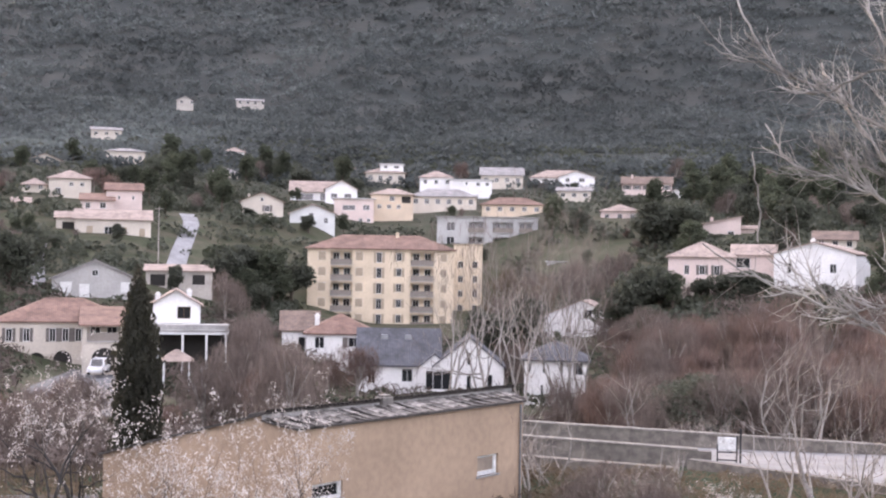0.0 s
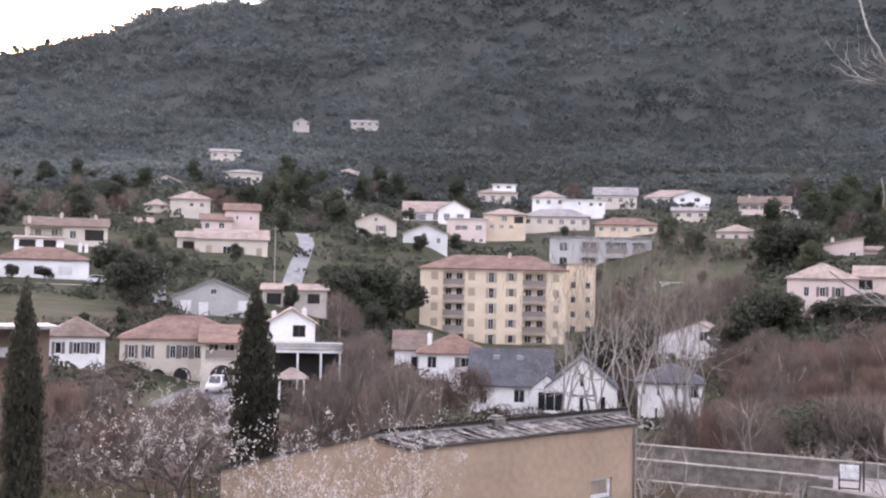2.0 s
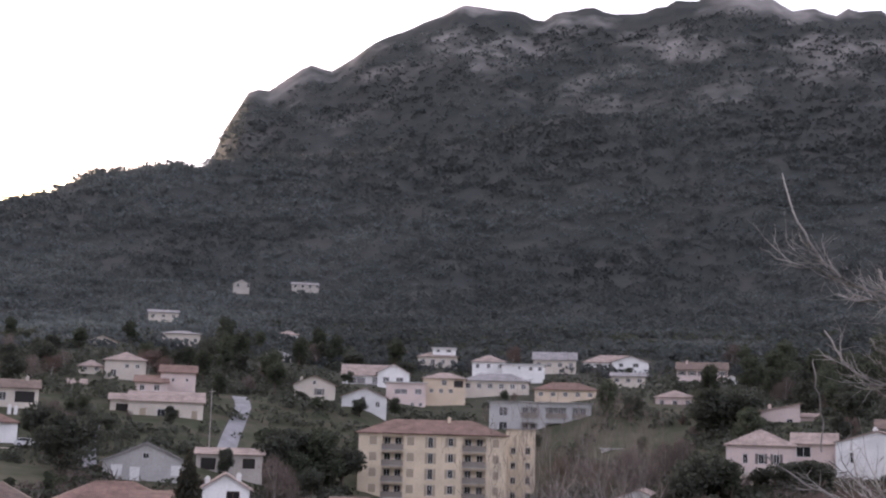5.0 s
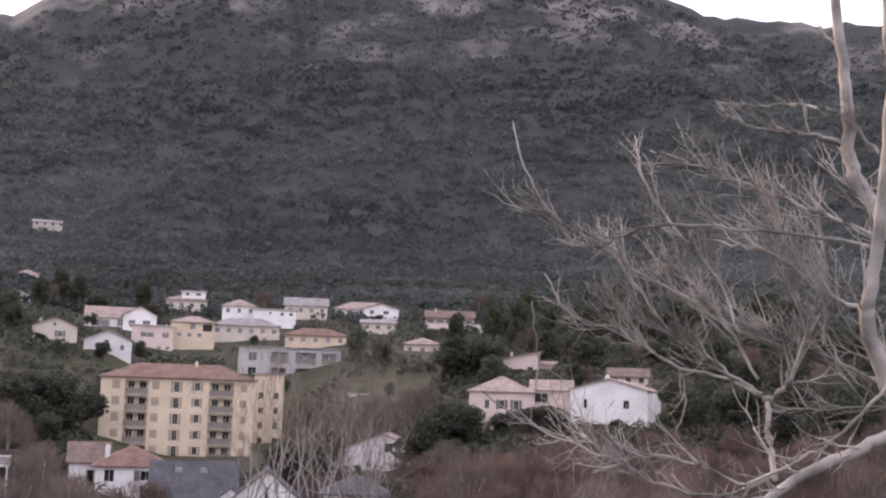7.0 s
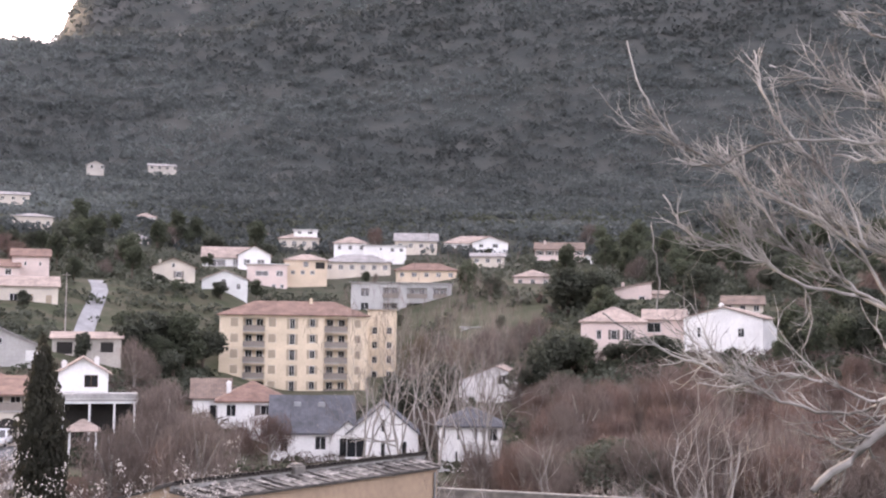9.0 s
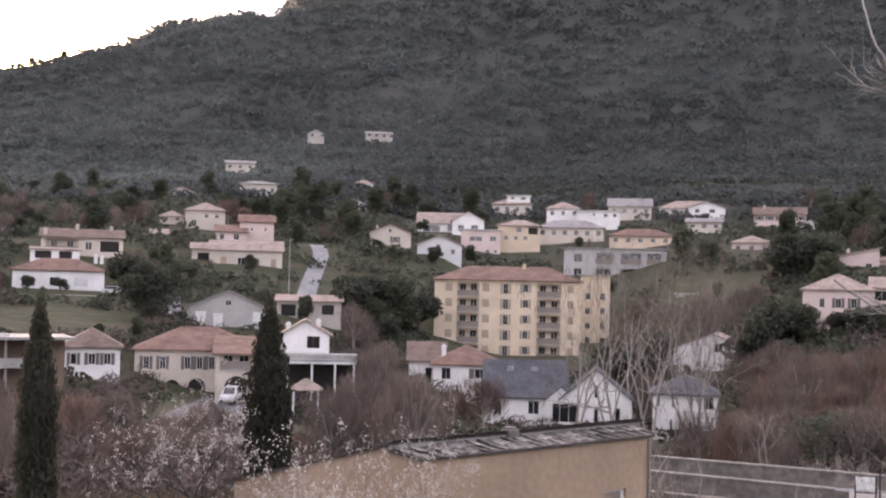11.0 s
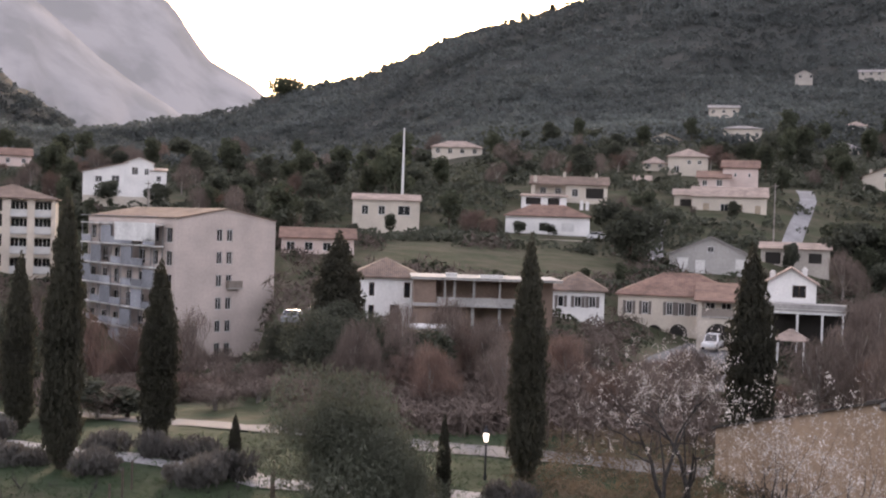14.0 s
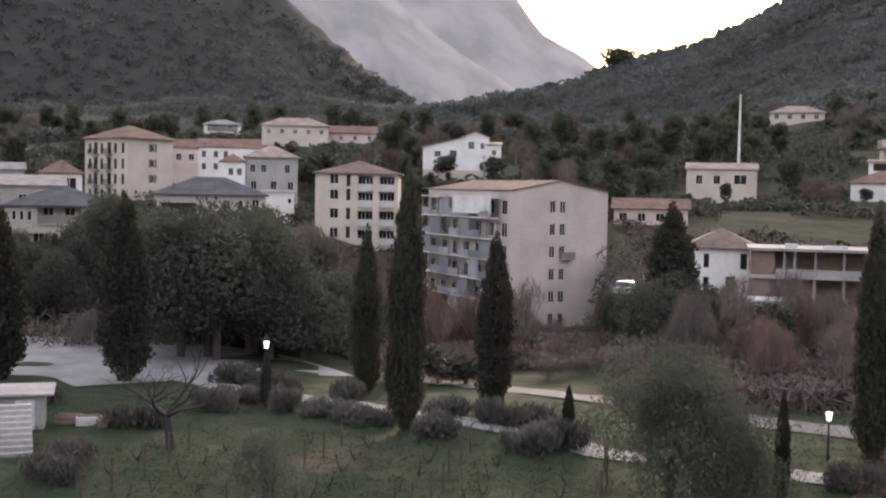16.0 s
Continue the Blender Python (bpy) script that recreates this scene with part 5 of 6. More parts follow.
def lamp_post(x, y, z, h):
    o = thing("street_lamp", "lit old-fashioned street lamp on a dark post", "street lamp", Matrix.Translation((x, y, z)), "garden lamps")
    bm = bmesh.new()
    for r0, r1, z0, z1 in ((.12, .11, -.3, .25), (.075, .06, .25, .6), (.045, .035, .6, h - .62), (.09, .05, h - .68, h - .6)):
        bmesh.ops.create_cone(bm, cap_ends=True, segments=10, radius1=r0, radius2=r1, depth=z1 - z0, matrix=Matrix.Translation((0, 0, (z0 + z1) / 2)))
    part("post", bm, metal_dark, o)
    bm = bmesh.new()
    bmesh.ops.create_cone(bm, cap_ends=True, segments=4, radius1=.085, radius2=.14, depth=.34, matrix=Matrix.Translation((0, 0, h - .36)) @ Matrix.Rotation(radians(45), 4, "Z"))
    part("lantern_glass", bm, mat("lit_lantern", (1.0, .93, .82), bump=0, emit=.75, stain=0), o, "glowing glass lantern")
    bm = bmesh.new()
    bmesh.ops.create_cone(bm, cap_ends=True, segments=4, radius1=.19, radius2=.05, depth=.2, matrix=Matrix.Translation((0, 0, h - .04)) @ Matrix.Rotation(radians(45), 4, "Z"))
    bmesh.ops.create_uvsphere(bm, u_segments=8, v_segments=6, radius=.06, matrix=Matrix.Translation((0, 0, h + .1)))
    part("cap", bm, metal_dark, o)


lamp_post(-47.3, 34.4, -0.26, 3.45)
lamp_post(-23.1, 44.3, -0.37, 2.5)
lx, ly, lz = -47.3, 34.4, -0.26
put(cyps[1], lx - .5, ly + .35, None, .3, 0, .27)


def shrub(name, label, seed, w, h, material, count, size, thin=.5):
    rnd = random.Random(seed)
    o = thing(name, label, "shrub", Matrix())
    cs = [(rnd.gauss(0, w * .2), rnd.gauss(0, w * .2), h * rnd.uniform(.25, .6)) for _ in range(7)]
    part("stems", limbs("stems", [[(Vector((0, 0, -.2)), .04), (Vector(c), .012)] for c in cs], bark, 4), None, o)
    part("foliage", leaves("foliage", cs, [(w * .3, w * .3, h * .42)] * 7, count, size, material, .4, .6, thin), None, o)
    return o


lav = [proto(shrub("lavender_bush", "rounded grey-brown winter bush beside the path", s, 2.2, 1.1, leaf["lavender"], 1500, .14, .3)) for s in (1, 2)]
for i, (x, y, z) in enumerate(((-55.16, 37.86, 0.10), (-53.34, 38.27, 0.10), (-50.68, 38.01, 0.10), (-49.11, 34.40, 0.10), (-46.02, 34.52, 0.10), (-43.69, 35.08, 0.10), (-41.19, 34.88, 0.10), (-40.06, 35.24, 0.10), (-36.49, 35.68, 0.10),
                               (-46.65, 38.91, 0.10), (-39.91, 39.17, 0.10), (-37.32, 39.73, 0.10), (-32.25, 36.39, 0.10), (-31.38, 36.62, 0.10), (-31.29, 37.57, 0.10), (-35.97, 40.35, 0.10), (-48.00, 32.00, 0.10), (-46.17, 27.00, 0.10),
                               (-23.44, 38.42, 0.10), (-20.00, 39.98, 0.10), (-41.49, 21.18, 0.10), (-39.01, 19.39, 0.10), (-55.07, 26.77, 0.10))):
    put(lav[i % 2], x, y, None, rng.uniform(.75, 1.1), i * 77, rng.uniform(.8, 1.2))

olives = [proto(leafy_tree("olive_tree", "silvery grey-green olive tree in the garden", s, 4.9, 5.8, leaf["olive"], 30000, .09, .05, 18, None, .25, .3)) for s in (31,)]
put(olives[0], -23.9, 34.6, None, 1.0, 20, 1.05)
put(olives[0], -21.16, 33.95, 0.99, .62, 120, .7)
small_olive = proto(leafy_tree("olive_shrub", "small pale olive shrub in the grass", 33, 2.6, 2.6, leaf["olive"], 2600, .07, .05, 9, None, .25, .5))
put(small_olive, -30.59, 22.55, 0.61, 1.0, 0, 1.0)
put(small_olive, -32.38, 23.49, 0.75, .9, 60, .9)
dark_bark = mat("dark_wet_bark", (0.028, 0.025, 0.023), (0.05, 0.047, 0.044), fine=8, bump=.4)
rnd = random.Random(8)
apple = thing("fruit_tree", "low bare pruned fruit tree in the grass", "tree", Matrix())
trunk_top = Vector((-.12, 0, 1.35))
twiggy = []
for k in range(7):
    a_ = k * 0.9 + rnd.uniform(-.2, .2)
    grow(rnd, trunk_top, Vector((math.cos(a_), math.sin(a_), rnd.uniform(.25, .95))), rnd.uniform(1.7, 2.2), .095, 2, twiggy, .55, .2, 3, .8, 5)
part("trunk", limbs("trunk", [[(Vector((.1, 0, -.3)), .22), (Vector((.02, 0, .6)), .16), (trunk_top, .17)]], dark_bark, 8), None, apple)
part("branchwork", limbs("branchwork", [q for l, q in twiggy if l == 2], dark_bark, 6), None, apple)
part("twig_crown", limbs("twig_crown", [q for l, q in twiggy if l < 2], dark_bark, 4), None, apple)
ax, ay, az_ = -41.12, 25.21, 0.10
apple.matrix_basis = pose(ax, ay, ground_z(ax, ay), 0, 0, 40)

# blossoming almonds in front of the tan house
al = [proto(bare_tree("almond_tree", "almond tree in pale blossom", s, hh, .5, dark_bark, bark, 4, 3, .02, st, .16, fl)) for s, hh, st, fl in ((41, 6.4, 2, 400), (42, 5.0, 3, 430), (43, 4.4, 3, 470))]
put(al[0], -14.4, 41.6, 1.80, .82, 0, 1.35)
put(al[1], -9.65, 38.82, 2.73, .9, 50, 1.0)
put(al[2], -8.97, 36.93, 3.17, .95, 10, 1.3)
put(al[1], -6.90, 35.33, 3.22, .8, 200, 1.1)
put(al[2], -5.08, 36.65, 2.99, .8, 100, 1.4)
for bx_, by_, bz_, k_ in ((14.11, 205.52, 8.44, .8), (17.86, 204.22, 8.04, 1.0), (21.47, 206.89, 8.36, .9), (25.28, 210.49, 8.78, .9), (28.69, 214.09, 9.61, .8), (12.04, 211.66, 9.33, .8)):
    put(bares[int(bx_) % 3], bx_, by_, None, k_, bx_ * 41 % 360, k_ * 1.1)
put(al[0], -13.9, 43.6, 1.81, .95, 130, 1.2)
put(al[2], -5.57, 35.57, 3.36, .75, 300, .8)
put(fine_oaks[1], 16.4, 87.0, 1.45, 1.1, 30, .68)
put(fine_oaks[0], 19.6, 87.5, 1.45, 1.0, 150, .55)
put(pales[1], 11.25, 83.24, None, .62, 20, .5)
put(pales[0], 20.35, 77.37, None, .75, 200, .66)
put(pales[2], 22.85, 78.37, None, .7, 90, .6)
for x, y, k_ in ((13.6, 84.6, .62), (20.6, 84.0, .6), (22.4, 83.0, .75), (12.0, 86.0, .7), (24.5, 84.0, .8)):
    put(bares[int(x) % 3], x, y, None, k_, x * 43 % 360, k_ * .95)
put(oaks[0], 18.66, 94.17, 1.13, .7, 80, .6)
put(al[1], 7.26, 49.47, -0.20, .7, 20, .5)
put(al[2], 10.03, 46.94, 0.49, .7, 90, .5)

plane = bare_tree("plane_tree", "leafless pollarded plane tree with knobby pale limbs", 71, 10, .4, bark_pale, twig_brown, 3, 3, .022, 1, .2)
tx, ty, tz = 13.93, 48.02, 2.21
plane.matrix_basis = pose(tx, ty, ground_z(tx, ty), 0, 0, 30)
plane.scale = (.8, .8, .8)
pollard = [proto(bare_tree("pollarded_shrub", "pale pollarded shrub beside the road", s, 3.0, .45, bark_pale, twig_grey, 3, 3, .025, 4, .3)) for s in (72, 73)]
for i, (x, y, z) in enumerate(((14.03, 78.76, -0.82), (15.26, 78.53, -0.76), (16.49, 78.28, -0.77), (10.41, 59.09, 0.35), (4.13, 57.85, 0.41), (3.96, 59.87, 2.02))):
    put(pollard[i % 2], x, y, None, (1, 1, 1, .8, 1.0, 1.4)[i], i * 70, (1, 1, 1, .9, 1.0, 1.5)[i])

for src, x, y, z, s, sz in ((pales[1], 3.24, 53.90, -0.18, .5, .5), (pales[0], 13.19, 50.30, 1.02, .5, .5), (pales[2], 15.12, 47.66, 1.59, .5, .52), (pales[0], 15.13, 43.44, 2.65, .5, .5), (bares[1], 5.65, 49.68, 0.96, .5, .4), (bares[0], 7.38, 47.43, 1.44, .5, .35)):
    put(src, x, y, None, s, x * 31 % 360, sz)

# vine rows: posts, wires and stubby vines
post_bm = boxes((-.03, -.03, -.3, .03, .03, 1.15))
vine_post = bpy.data.meshes.new("vine_post")
post_bm.to_mesh(vine_post)
post_bm.free()
vine_post.materials.append(bark)
vines = [proto(bare_tree("vine", "stubby pruned vine in the grass", s, 1.25, .5, dark_bark, dark_bark, 1, 2, .045, 1, .0)) for s in (51, 52)]
row_dir, row_side = Vector(polar(126, 1)), Vector(polar(36, 1))
origin = Vector(polar(52, 44))
for k in range(6):
    a = origin + row_side * (k - 3) * 2.3
    for j in range(-8, 12):
        q = a - row_dir * j * 1.35 * -1 + Vector((rng.normal() * .08, rng.normal() * .08))
        hd = math.degrees(math.atan2(-q.x, q.y))
        if not 30 < hd < 64 or not 36 < q.length < 49:
            continue
        if j % 4 == 0:
            o = tagged(new("vine_post", vine_post), "thin dark wooden vineyard post in grass", "post", "vineyard posts")
            o.location = (q.x, q.y, ground_z(q.x, q.y))
        else:
            put(vines[j % 2], q.x, q.y, None, rng.uniform(.95, 1.35), rng.uniform(0, 360))
gr = clumps("grass", "winter grass tufts on the garden slope", 22, 68, 34, 62, 9000, .42, mat("grass_blades", (0.040, 0.074, 0.030), (0.060, 0.078, 0.042), fine=.6, coarse=.15, bump=0, stain=.35), 9, 1.0, .12)
gr2 = clumps("dry_grass", "dry weeds and brambles on the bank", -26, 26, 28, 63, 9000, 1.2, leaf["dry"], 11, 1.0, .1)

# shed and steps at the garden's edge
gx, gy, gz = -43.65, 19.97, 1.09
st = thing("garden_steps", "weathered grey garden steps beside a shed", "steps", pose(gx, gy, 0, 0, 0, 66))
for i in range(9):
    part("step", boxes((-1.3, i * .34, -.5 + (i - 2) * .17, .75, i * .34 + .36, (i + 1) * .17), bevel=.012), concrete, st)
gx, gy, gz = -49.10, 22.47, 1.62
sh = thing("garden_shed", "low grey garden shed with pale roof", "shed", pose(gx, gy, ground_z(gx, gy), 0, 0, 62))
part("wall", boxes((-2.2, 0, -.5, 1.3, 2.4, 1.5)), plaster["grey"], sh)
part("roof", boxes((-2.5, -.35, 1.503, 1.7, 2.7, 1.62), bevel=.02), concrete, sh)
part("door", boxes((.1, -.04, 0, .9, -.002, 1.3)), frame_white, sh)
cx, cy, cz = -48.99, 25.00, 1.12
for i in range(3):
    cr_ = thing("planter", "low rectangular planter with soil in the garden", "planter", pose(cx + i * .9, cy + i * .5, ground_z(cx, cy), 0, 0, 50 + i * 8))
    part("trough", boxes((-.55, -.3, -.1, .55, .3, .42), bevel=.03), white_concrete if i % 2 else brick_red, cr_)
    part("soil", boxes((-.48, -.23, .42, .48, .23, .45)), bark, cr_)

# ---- tan house with canal-tile roof ----
tm = Matrix.Translation((-6.03, 43.08, 0)) @ Matrix.Rotation(radians(7.97 + 42.5), 4, "Z")
tan = thing("tan_house", "tan rendered house with long low tiled roof", "house", tm)
TW, EZ, RZ, RY, BZ, BY = 13.6, 4.45, 4.58, 1.8, 2.2, 12.0
UP = .26  # the far slope starts above the near one
bm = bmesh.new()
tan_win = [(11.15, 1.5, 1.45, .85), (1.61, 1.70, 1.60, 0.66)]
panel(bm, Matrix(), TW, -4, EZ, tan_win, .28)
SK = 1.45  # the end wall on the right runs askew
bm.faces.new([bm.verts.new(p) for p in ((0, 0, -4), (0, 0, EZ), (0, RY, RZ), (0, RY, RZ + UP), (0, BY, BZ), (0, BY, -4))])
bm.faces.new([bm.verts.new(p) for p in ((TW, 0, -4), (TW, 0, EZ), (TW + SK, RY, RZ), (TW + SK, RY, -4))])
bm.faces.new([bm.verts.new(p) for p in ((TW + SK, RY, -4), (TW + SK, RY, RZ + UP), (TW + SK, BY, BZ), (TW + SK, BY, -4))])
bm.faces.new([bm.verts.new(p) for p in ((0, BY, -4), (TW + SK, BY, -4), (TW + SK, BY, BZ), (0, BY, BZ))])
part("wall", bm, plaster["tan"], tan)
tw = part("window", boxes((10.43, .12, 1.5, 10.55, .24, 2.35), (11.69, .12, 1.5, 11.87, .24, 2.35), (10.55, .12, 1.5, 11.69, .24, 1.66), (10.55, .12, 2.25, 11.69, .24, 2.35)), frame_white, tan, "white-framed small window")
# Flat tan panel in place of a dark pane.
part("blind", boxes((10.55, .18, 1.66, 11.69, .2, 2.25)), mat("tan_blind", (0.29, 0.235, 0.185), (0.23, 0.185, 0.15), fine=3), tw, "flat tan panel filling the window")
part("sill", boxes((10.35, -.06, 1.42, 11.95, .16, 1.5), bevel=.01), concrete, tw)
tw = part("window", boxes((0.81, .12, 1.70, 0.91, .24, 2.36), (2.25, .12, 1.70, 2.41, .24, 2.36), (0.91, .12, 1.70, 2.25, .24, 1.84), (0.91, .12, 2.26, 2.25, .24, 2.36)), frame_white, tan, "white-framed window behind the blossom")
part("pane", boxes((0.91, .18, 1.84, 2.25, .2, 2.26)), glass, tw)
part("sill", boxes((0.73, -.06, 1.61, 2.49, .11, 1.70), bevel=.01), concrete, tw)
part("drainpipe", limbs("drainpipe", [[(Vector((TW - .25, -.08, -3)), .05), (Vector((TW - .25, -.08, EZ - .1)), .05)]], metal_grey, 8), None, tan)
bm = bmesh.new()
f = (RZ - EZ) / RY
for quad in (((-.12, -.14, EZ - .14 * f), (TW + .1, -.14, EZ - .14 * f), (TW + .1 + SK, RY, RZ), (-.12, RY, RZ)),
             ((-.12, RY - .12, RZ + UP), (TW + .1 + SK, RY - .12, RZ + UP), (TW + .1 + SK, BY + .2, BZ - .05), (-.12, BY + .2, BZ - .05))):
    up = [bm.verts.new((x, y, z + .09)) for x, y, z in quad]
    dn = [bm.verts.new((x, y, z + .004)) for x, y, z in quad]
    bm.faces.new(up)
    bm.faces.new(dn[::-1])
    for k in range(4):
        bm.faces.new((up[k], dn[k], dn[(k + 1) % 4], up[(k + 1) % 4]))
roof = part("roof", bm, mat("old_roof_bed", (0.075, 0.066, 0.06), (0.05, 0.044, 0.04), fine=5), tan)
dark_tile = mat("mossy_ridge_tile", (0.04, 0.035, 0.032), (0.028, 0.025, 0.023), fine=8, rnd=.25)


def canal(length, r0, r1, material, name):
    vs, fs = [], []
    for i, (yy, r) in enumerate(((0, r0), (length, r1))):
        for s_ in (1, .8):
            for k in range(6):
                a = math.pi * k / 5
                vs.append((math.cos(a) * r * s_, yy, math.sin(a) * r * s_ * .8))
    for k in range(5):
        fs += [(k, k + 1, k + 13, k + 12), (k + 7, k + 6, k + 18, k + 19), (k + 1, k, k + 6, k + 7), (k + 12, k + 13, k + 19, k + 18)]
    return mesh(name, vs, fs, material, False)


ridge_me = canal(.55, .14, .12, dark_tile, "ridge_tile")
part("upstand", boxes((-.1, RY - .06, RZ - .02, 5.3, RY - .004, RZ + UP + .002), (5.3, RY - .06, RZ - .02, TW + SK, RY - .004, RZ + UP + .002)), concrete, roof, "mortar step under the upper tiles")
slate_bits = mat("weathered_stone_slab", (0.205, 0.188, 0.17), (0.08, 0.073, 0.067), fine=4, coarse=.9, bump=.5, rnd=.5, stain=.45)
slabs = []
for s_ in (1.0, .8, 1.2):
    sb = boxes((-.17 * s_, -.5, 0, .17 * s_, .5, .05), bevel=.018)
    me_ = bpy.data.meshes.new("stone_slab")
    sb.to_mesh(me_)
    sb.free()
    me_.materials.append(slate_bits)
    slabs.append(me_)
srnd = random.Random(77)
xx = .15
while xx < TW + .5:
    for j in range(2):
        if srnd.random() < .94:
            o = new("stone_slab", slabs[srnd.randrange(3)])
            o.parent = roof
            yy = .38 + j * .86 + srnd.gauss(0, .06)
            o.matrix_basis = Matrix.Translation((xx + srnd.gauss(0, .03), yy, EZ + yy * f + .105 + j * .035)) @ Matrix.Rotation(f + srnd.gauss(.02, .02), 4, "X") @ Matrix.Rotation(srnd.gauss(0, .14), 4, "Y") @ Matrix.Rotation(srnd.gauss(-.08, .08), 4, "Z")
    xx += srnd.uniform(.5, .74)
for i in range(68):
    if .02 + i * .226 > TW + SK:
        continue
    for j in range(2):
        o = new("ridge_tile", ridge_me)
        o.parent = roof
        o.matrix_basis = Matrix.Translation((.02 + i * .226, RY - .22 + j * .48, RZ + UP + .09 - j * .1 + srnd.gauss(0, .008))) @ Matrix.Rotation(-.22, 4, "X") @ Matrix.Rotation(srnd.gauss(0, .04), 4, "Z")
part("chimney", boxes((6.15, RY - .3, RZ - .1, 6.75, RY + .25, RZ + .46), (6.22, RY - .22, RZ + .46, 6.68, RY + .17, RZ + .56), bevel=.03), mat("old_mortar", (0.21, 0.19, 0.17), (0.13, 0.12, 0.11), fine=5), roof, "stub of an old mortared chimney")

# ---- road with parapets on the right ----
def wall_run(name, label, p, q, height, thick, material, cap=None):
    """A free-standing wall from p to q, given by the middle of its top."""
    a, b = Vector(p), Vector(q)
    d = (b - a)
    yaw = math.atan2(d.y, d.x)
    n = Vector((d.x, d.y, 0)).length
    o = thing(name, label, "wall", Matrix.Translation(a) @ Matrix.Rotation(yaw, 4, "Z"), kind="structure")
    k = d.z / n
    bm = bmesh.new()
    for v in box(bm, 0, -thick / 2, -height, n, thick / 2, 0):
        v.co.z += v.co.x * k
    part("masonry", bm, material, o)
    if cap:
        bm = bmesh.new()
        for i in range(int(n / 1.5)):
            for v in box(bm, i * 1.5 + .01, -thick / 2 - .06, .002, i * 1.5 + 1.49, thick / 2 + .06, .12, .015):
                pass
        for v in bm.verts:
            v.co.z += v.co.x * k
        part("coping", bm, cap, o)
    return o


rubble = mat("rubble_wall", (0.19, 0.168, 0.145), (0.105, 0.094, 0.083), fine=2.5, coarse=.4, bump=.8, stain=.35)
wall_run("parapet", "far stone parapet of the road", (2.95, 77.94, 0.44), (28.92, 72.44, -0.08), 1.4, .4, rubble, mat("weathered_coping", (0.235, 0.215, 0.19), (0.15, 0.138, 0.125), fine=4))
wall_run("parapet", "near stone parapet with pale coping", (2.58, 67.95, 0.90), (13.73, 66.60, 0.44), 2.4, .4, rubble, mat("weathered_coping", (0.235, 0.215, 0.19), (0.15, 0.138, 0.125), fine=4))
wall_run("retaining_wall", "rough rubble retaining wall under the road", (2.45, 63.95, 0.50), (11.07, 62.02, 0.28), 4.5, .6, rubble)
wall_run("retaining_wall", "low roadside retaining wall with rough top", (12.32, 65.35, 0.21), (22.75, 54.44, 0.50), 3.0, .5, rubble)
ra, rb, rc, rd = (Vector(v) for v in ((12.75, 66.29, 0.06), (22.27, 55.71, 0.40), (28.78, 72.07, -0.50), (12.23, 76.63, -0.73)))
zr = (ra.z + rc.z) / 2
rv = []
for i in range(13):
    for j in range(7):
        u, w_ = i / 12, j / 6
        rv.append((ra.lerp(rb, u)).lerp(rd.lerp(rc, u), w_) + Vector((0, 0, noise.noise(Vector((i, j, 2)) * .6) * .05)))
tagged(new("road", mesh("road", rv, [(i * 7 + j, i * 7 + j + 7, i * 7 + j + 8, i * 7 + j + 1) for i in range(12) for j in range(6)], mat("worn_road", (0.225, 0.22, 0.215), (0.165, 0.16, 0.156), fine=6, coarse=.3, bump=.3), True)), "pale worn road beside the parapet", "road", kind="structure")
for p0, q0, hh in (((-94.34, 183.13, 9.11), (-79.56, 190.02, 8.94), 1.2), ((-72.70, 218.21, 13.43), (-58.22, 222.51, 13.34), 1.4), ((32.89, 187.13, 8.48), (38.33, 185.07, 8.61), 1.6), ((-49.60, 263.37, 19.43), (-40.46, 264.93, 19.39), 1.2),
                   ((-185.34, 175.14, 14.78), (-173.75, 186.64, 14.61), 1.3), ((-117.30, 171.77, 7.72), (-105.60, 179.20, 7.66), 1.4)):
    wall_run("garden_wall", "low pale garden wall below a hillside house", p0, q0, hh + 2, .25, plaster["beige"])
fa, fb = Vector((-24.34, 53.15, 0.10)), Vector((-15.90, 54.05, 0.10))
for i in range(12):
    q = fa.lerp(fb, i / 11)
    o = tagged(new("fence_post", vine_post), "dark fence post along the garden lane", "post", "lane fence posts")
    o.location, o.scale = (q.x, q.y, ground_z(q.x, q.y)), (1.6, 1.6, 1.2)
bx, by, bz = 14.34, 65.45, 0.15
board = thing("notice_board", "white board on a dark metal frame beside the road", "board", pose(bx, by, bz, 0, 0, -12))
part("panel", boxes((-.5, -.04, .55, .5, .04, 1.25), bevel=.02), frame_white, board)
part("post", boxes((-.55, -.05, -.4, -.47, .05, .9)), metal_dark, board)
part("post", boxes((.47, -.05, -.4, .55, .05, 1.35)), metal_dark, board)
part("crossbar", boxes((-.47, -.03, .4, .47, .03, .47)), metal_dark, board)
part("crossbar", boxes((-.47, -.03, -.02, .47, .03, .05)), metal_dark, board)
part("side_post", boxes((.66, -.05, -.4, .76, .05, 1.75)), metal_dark, board)


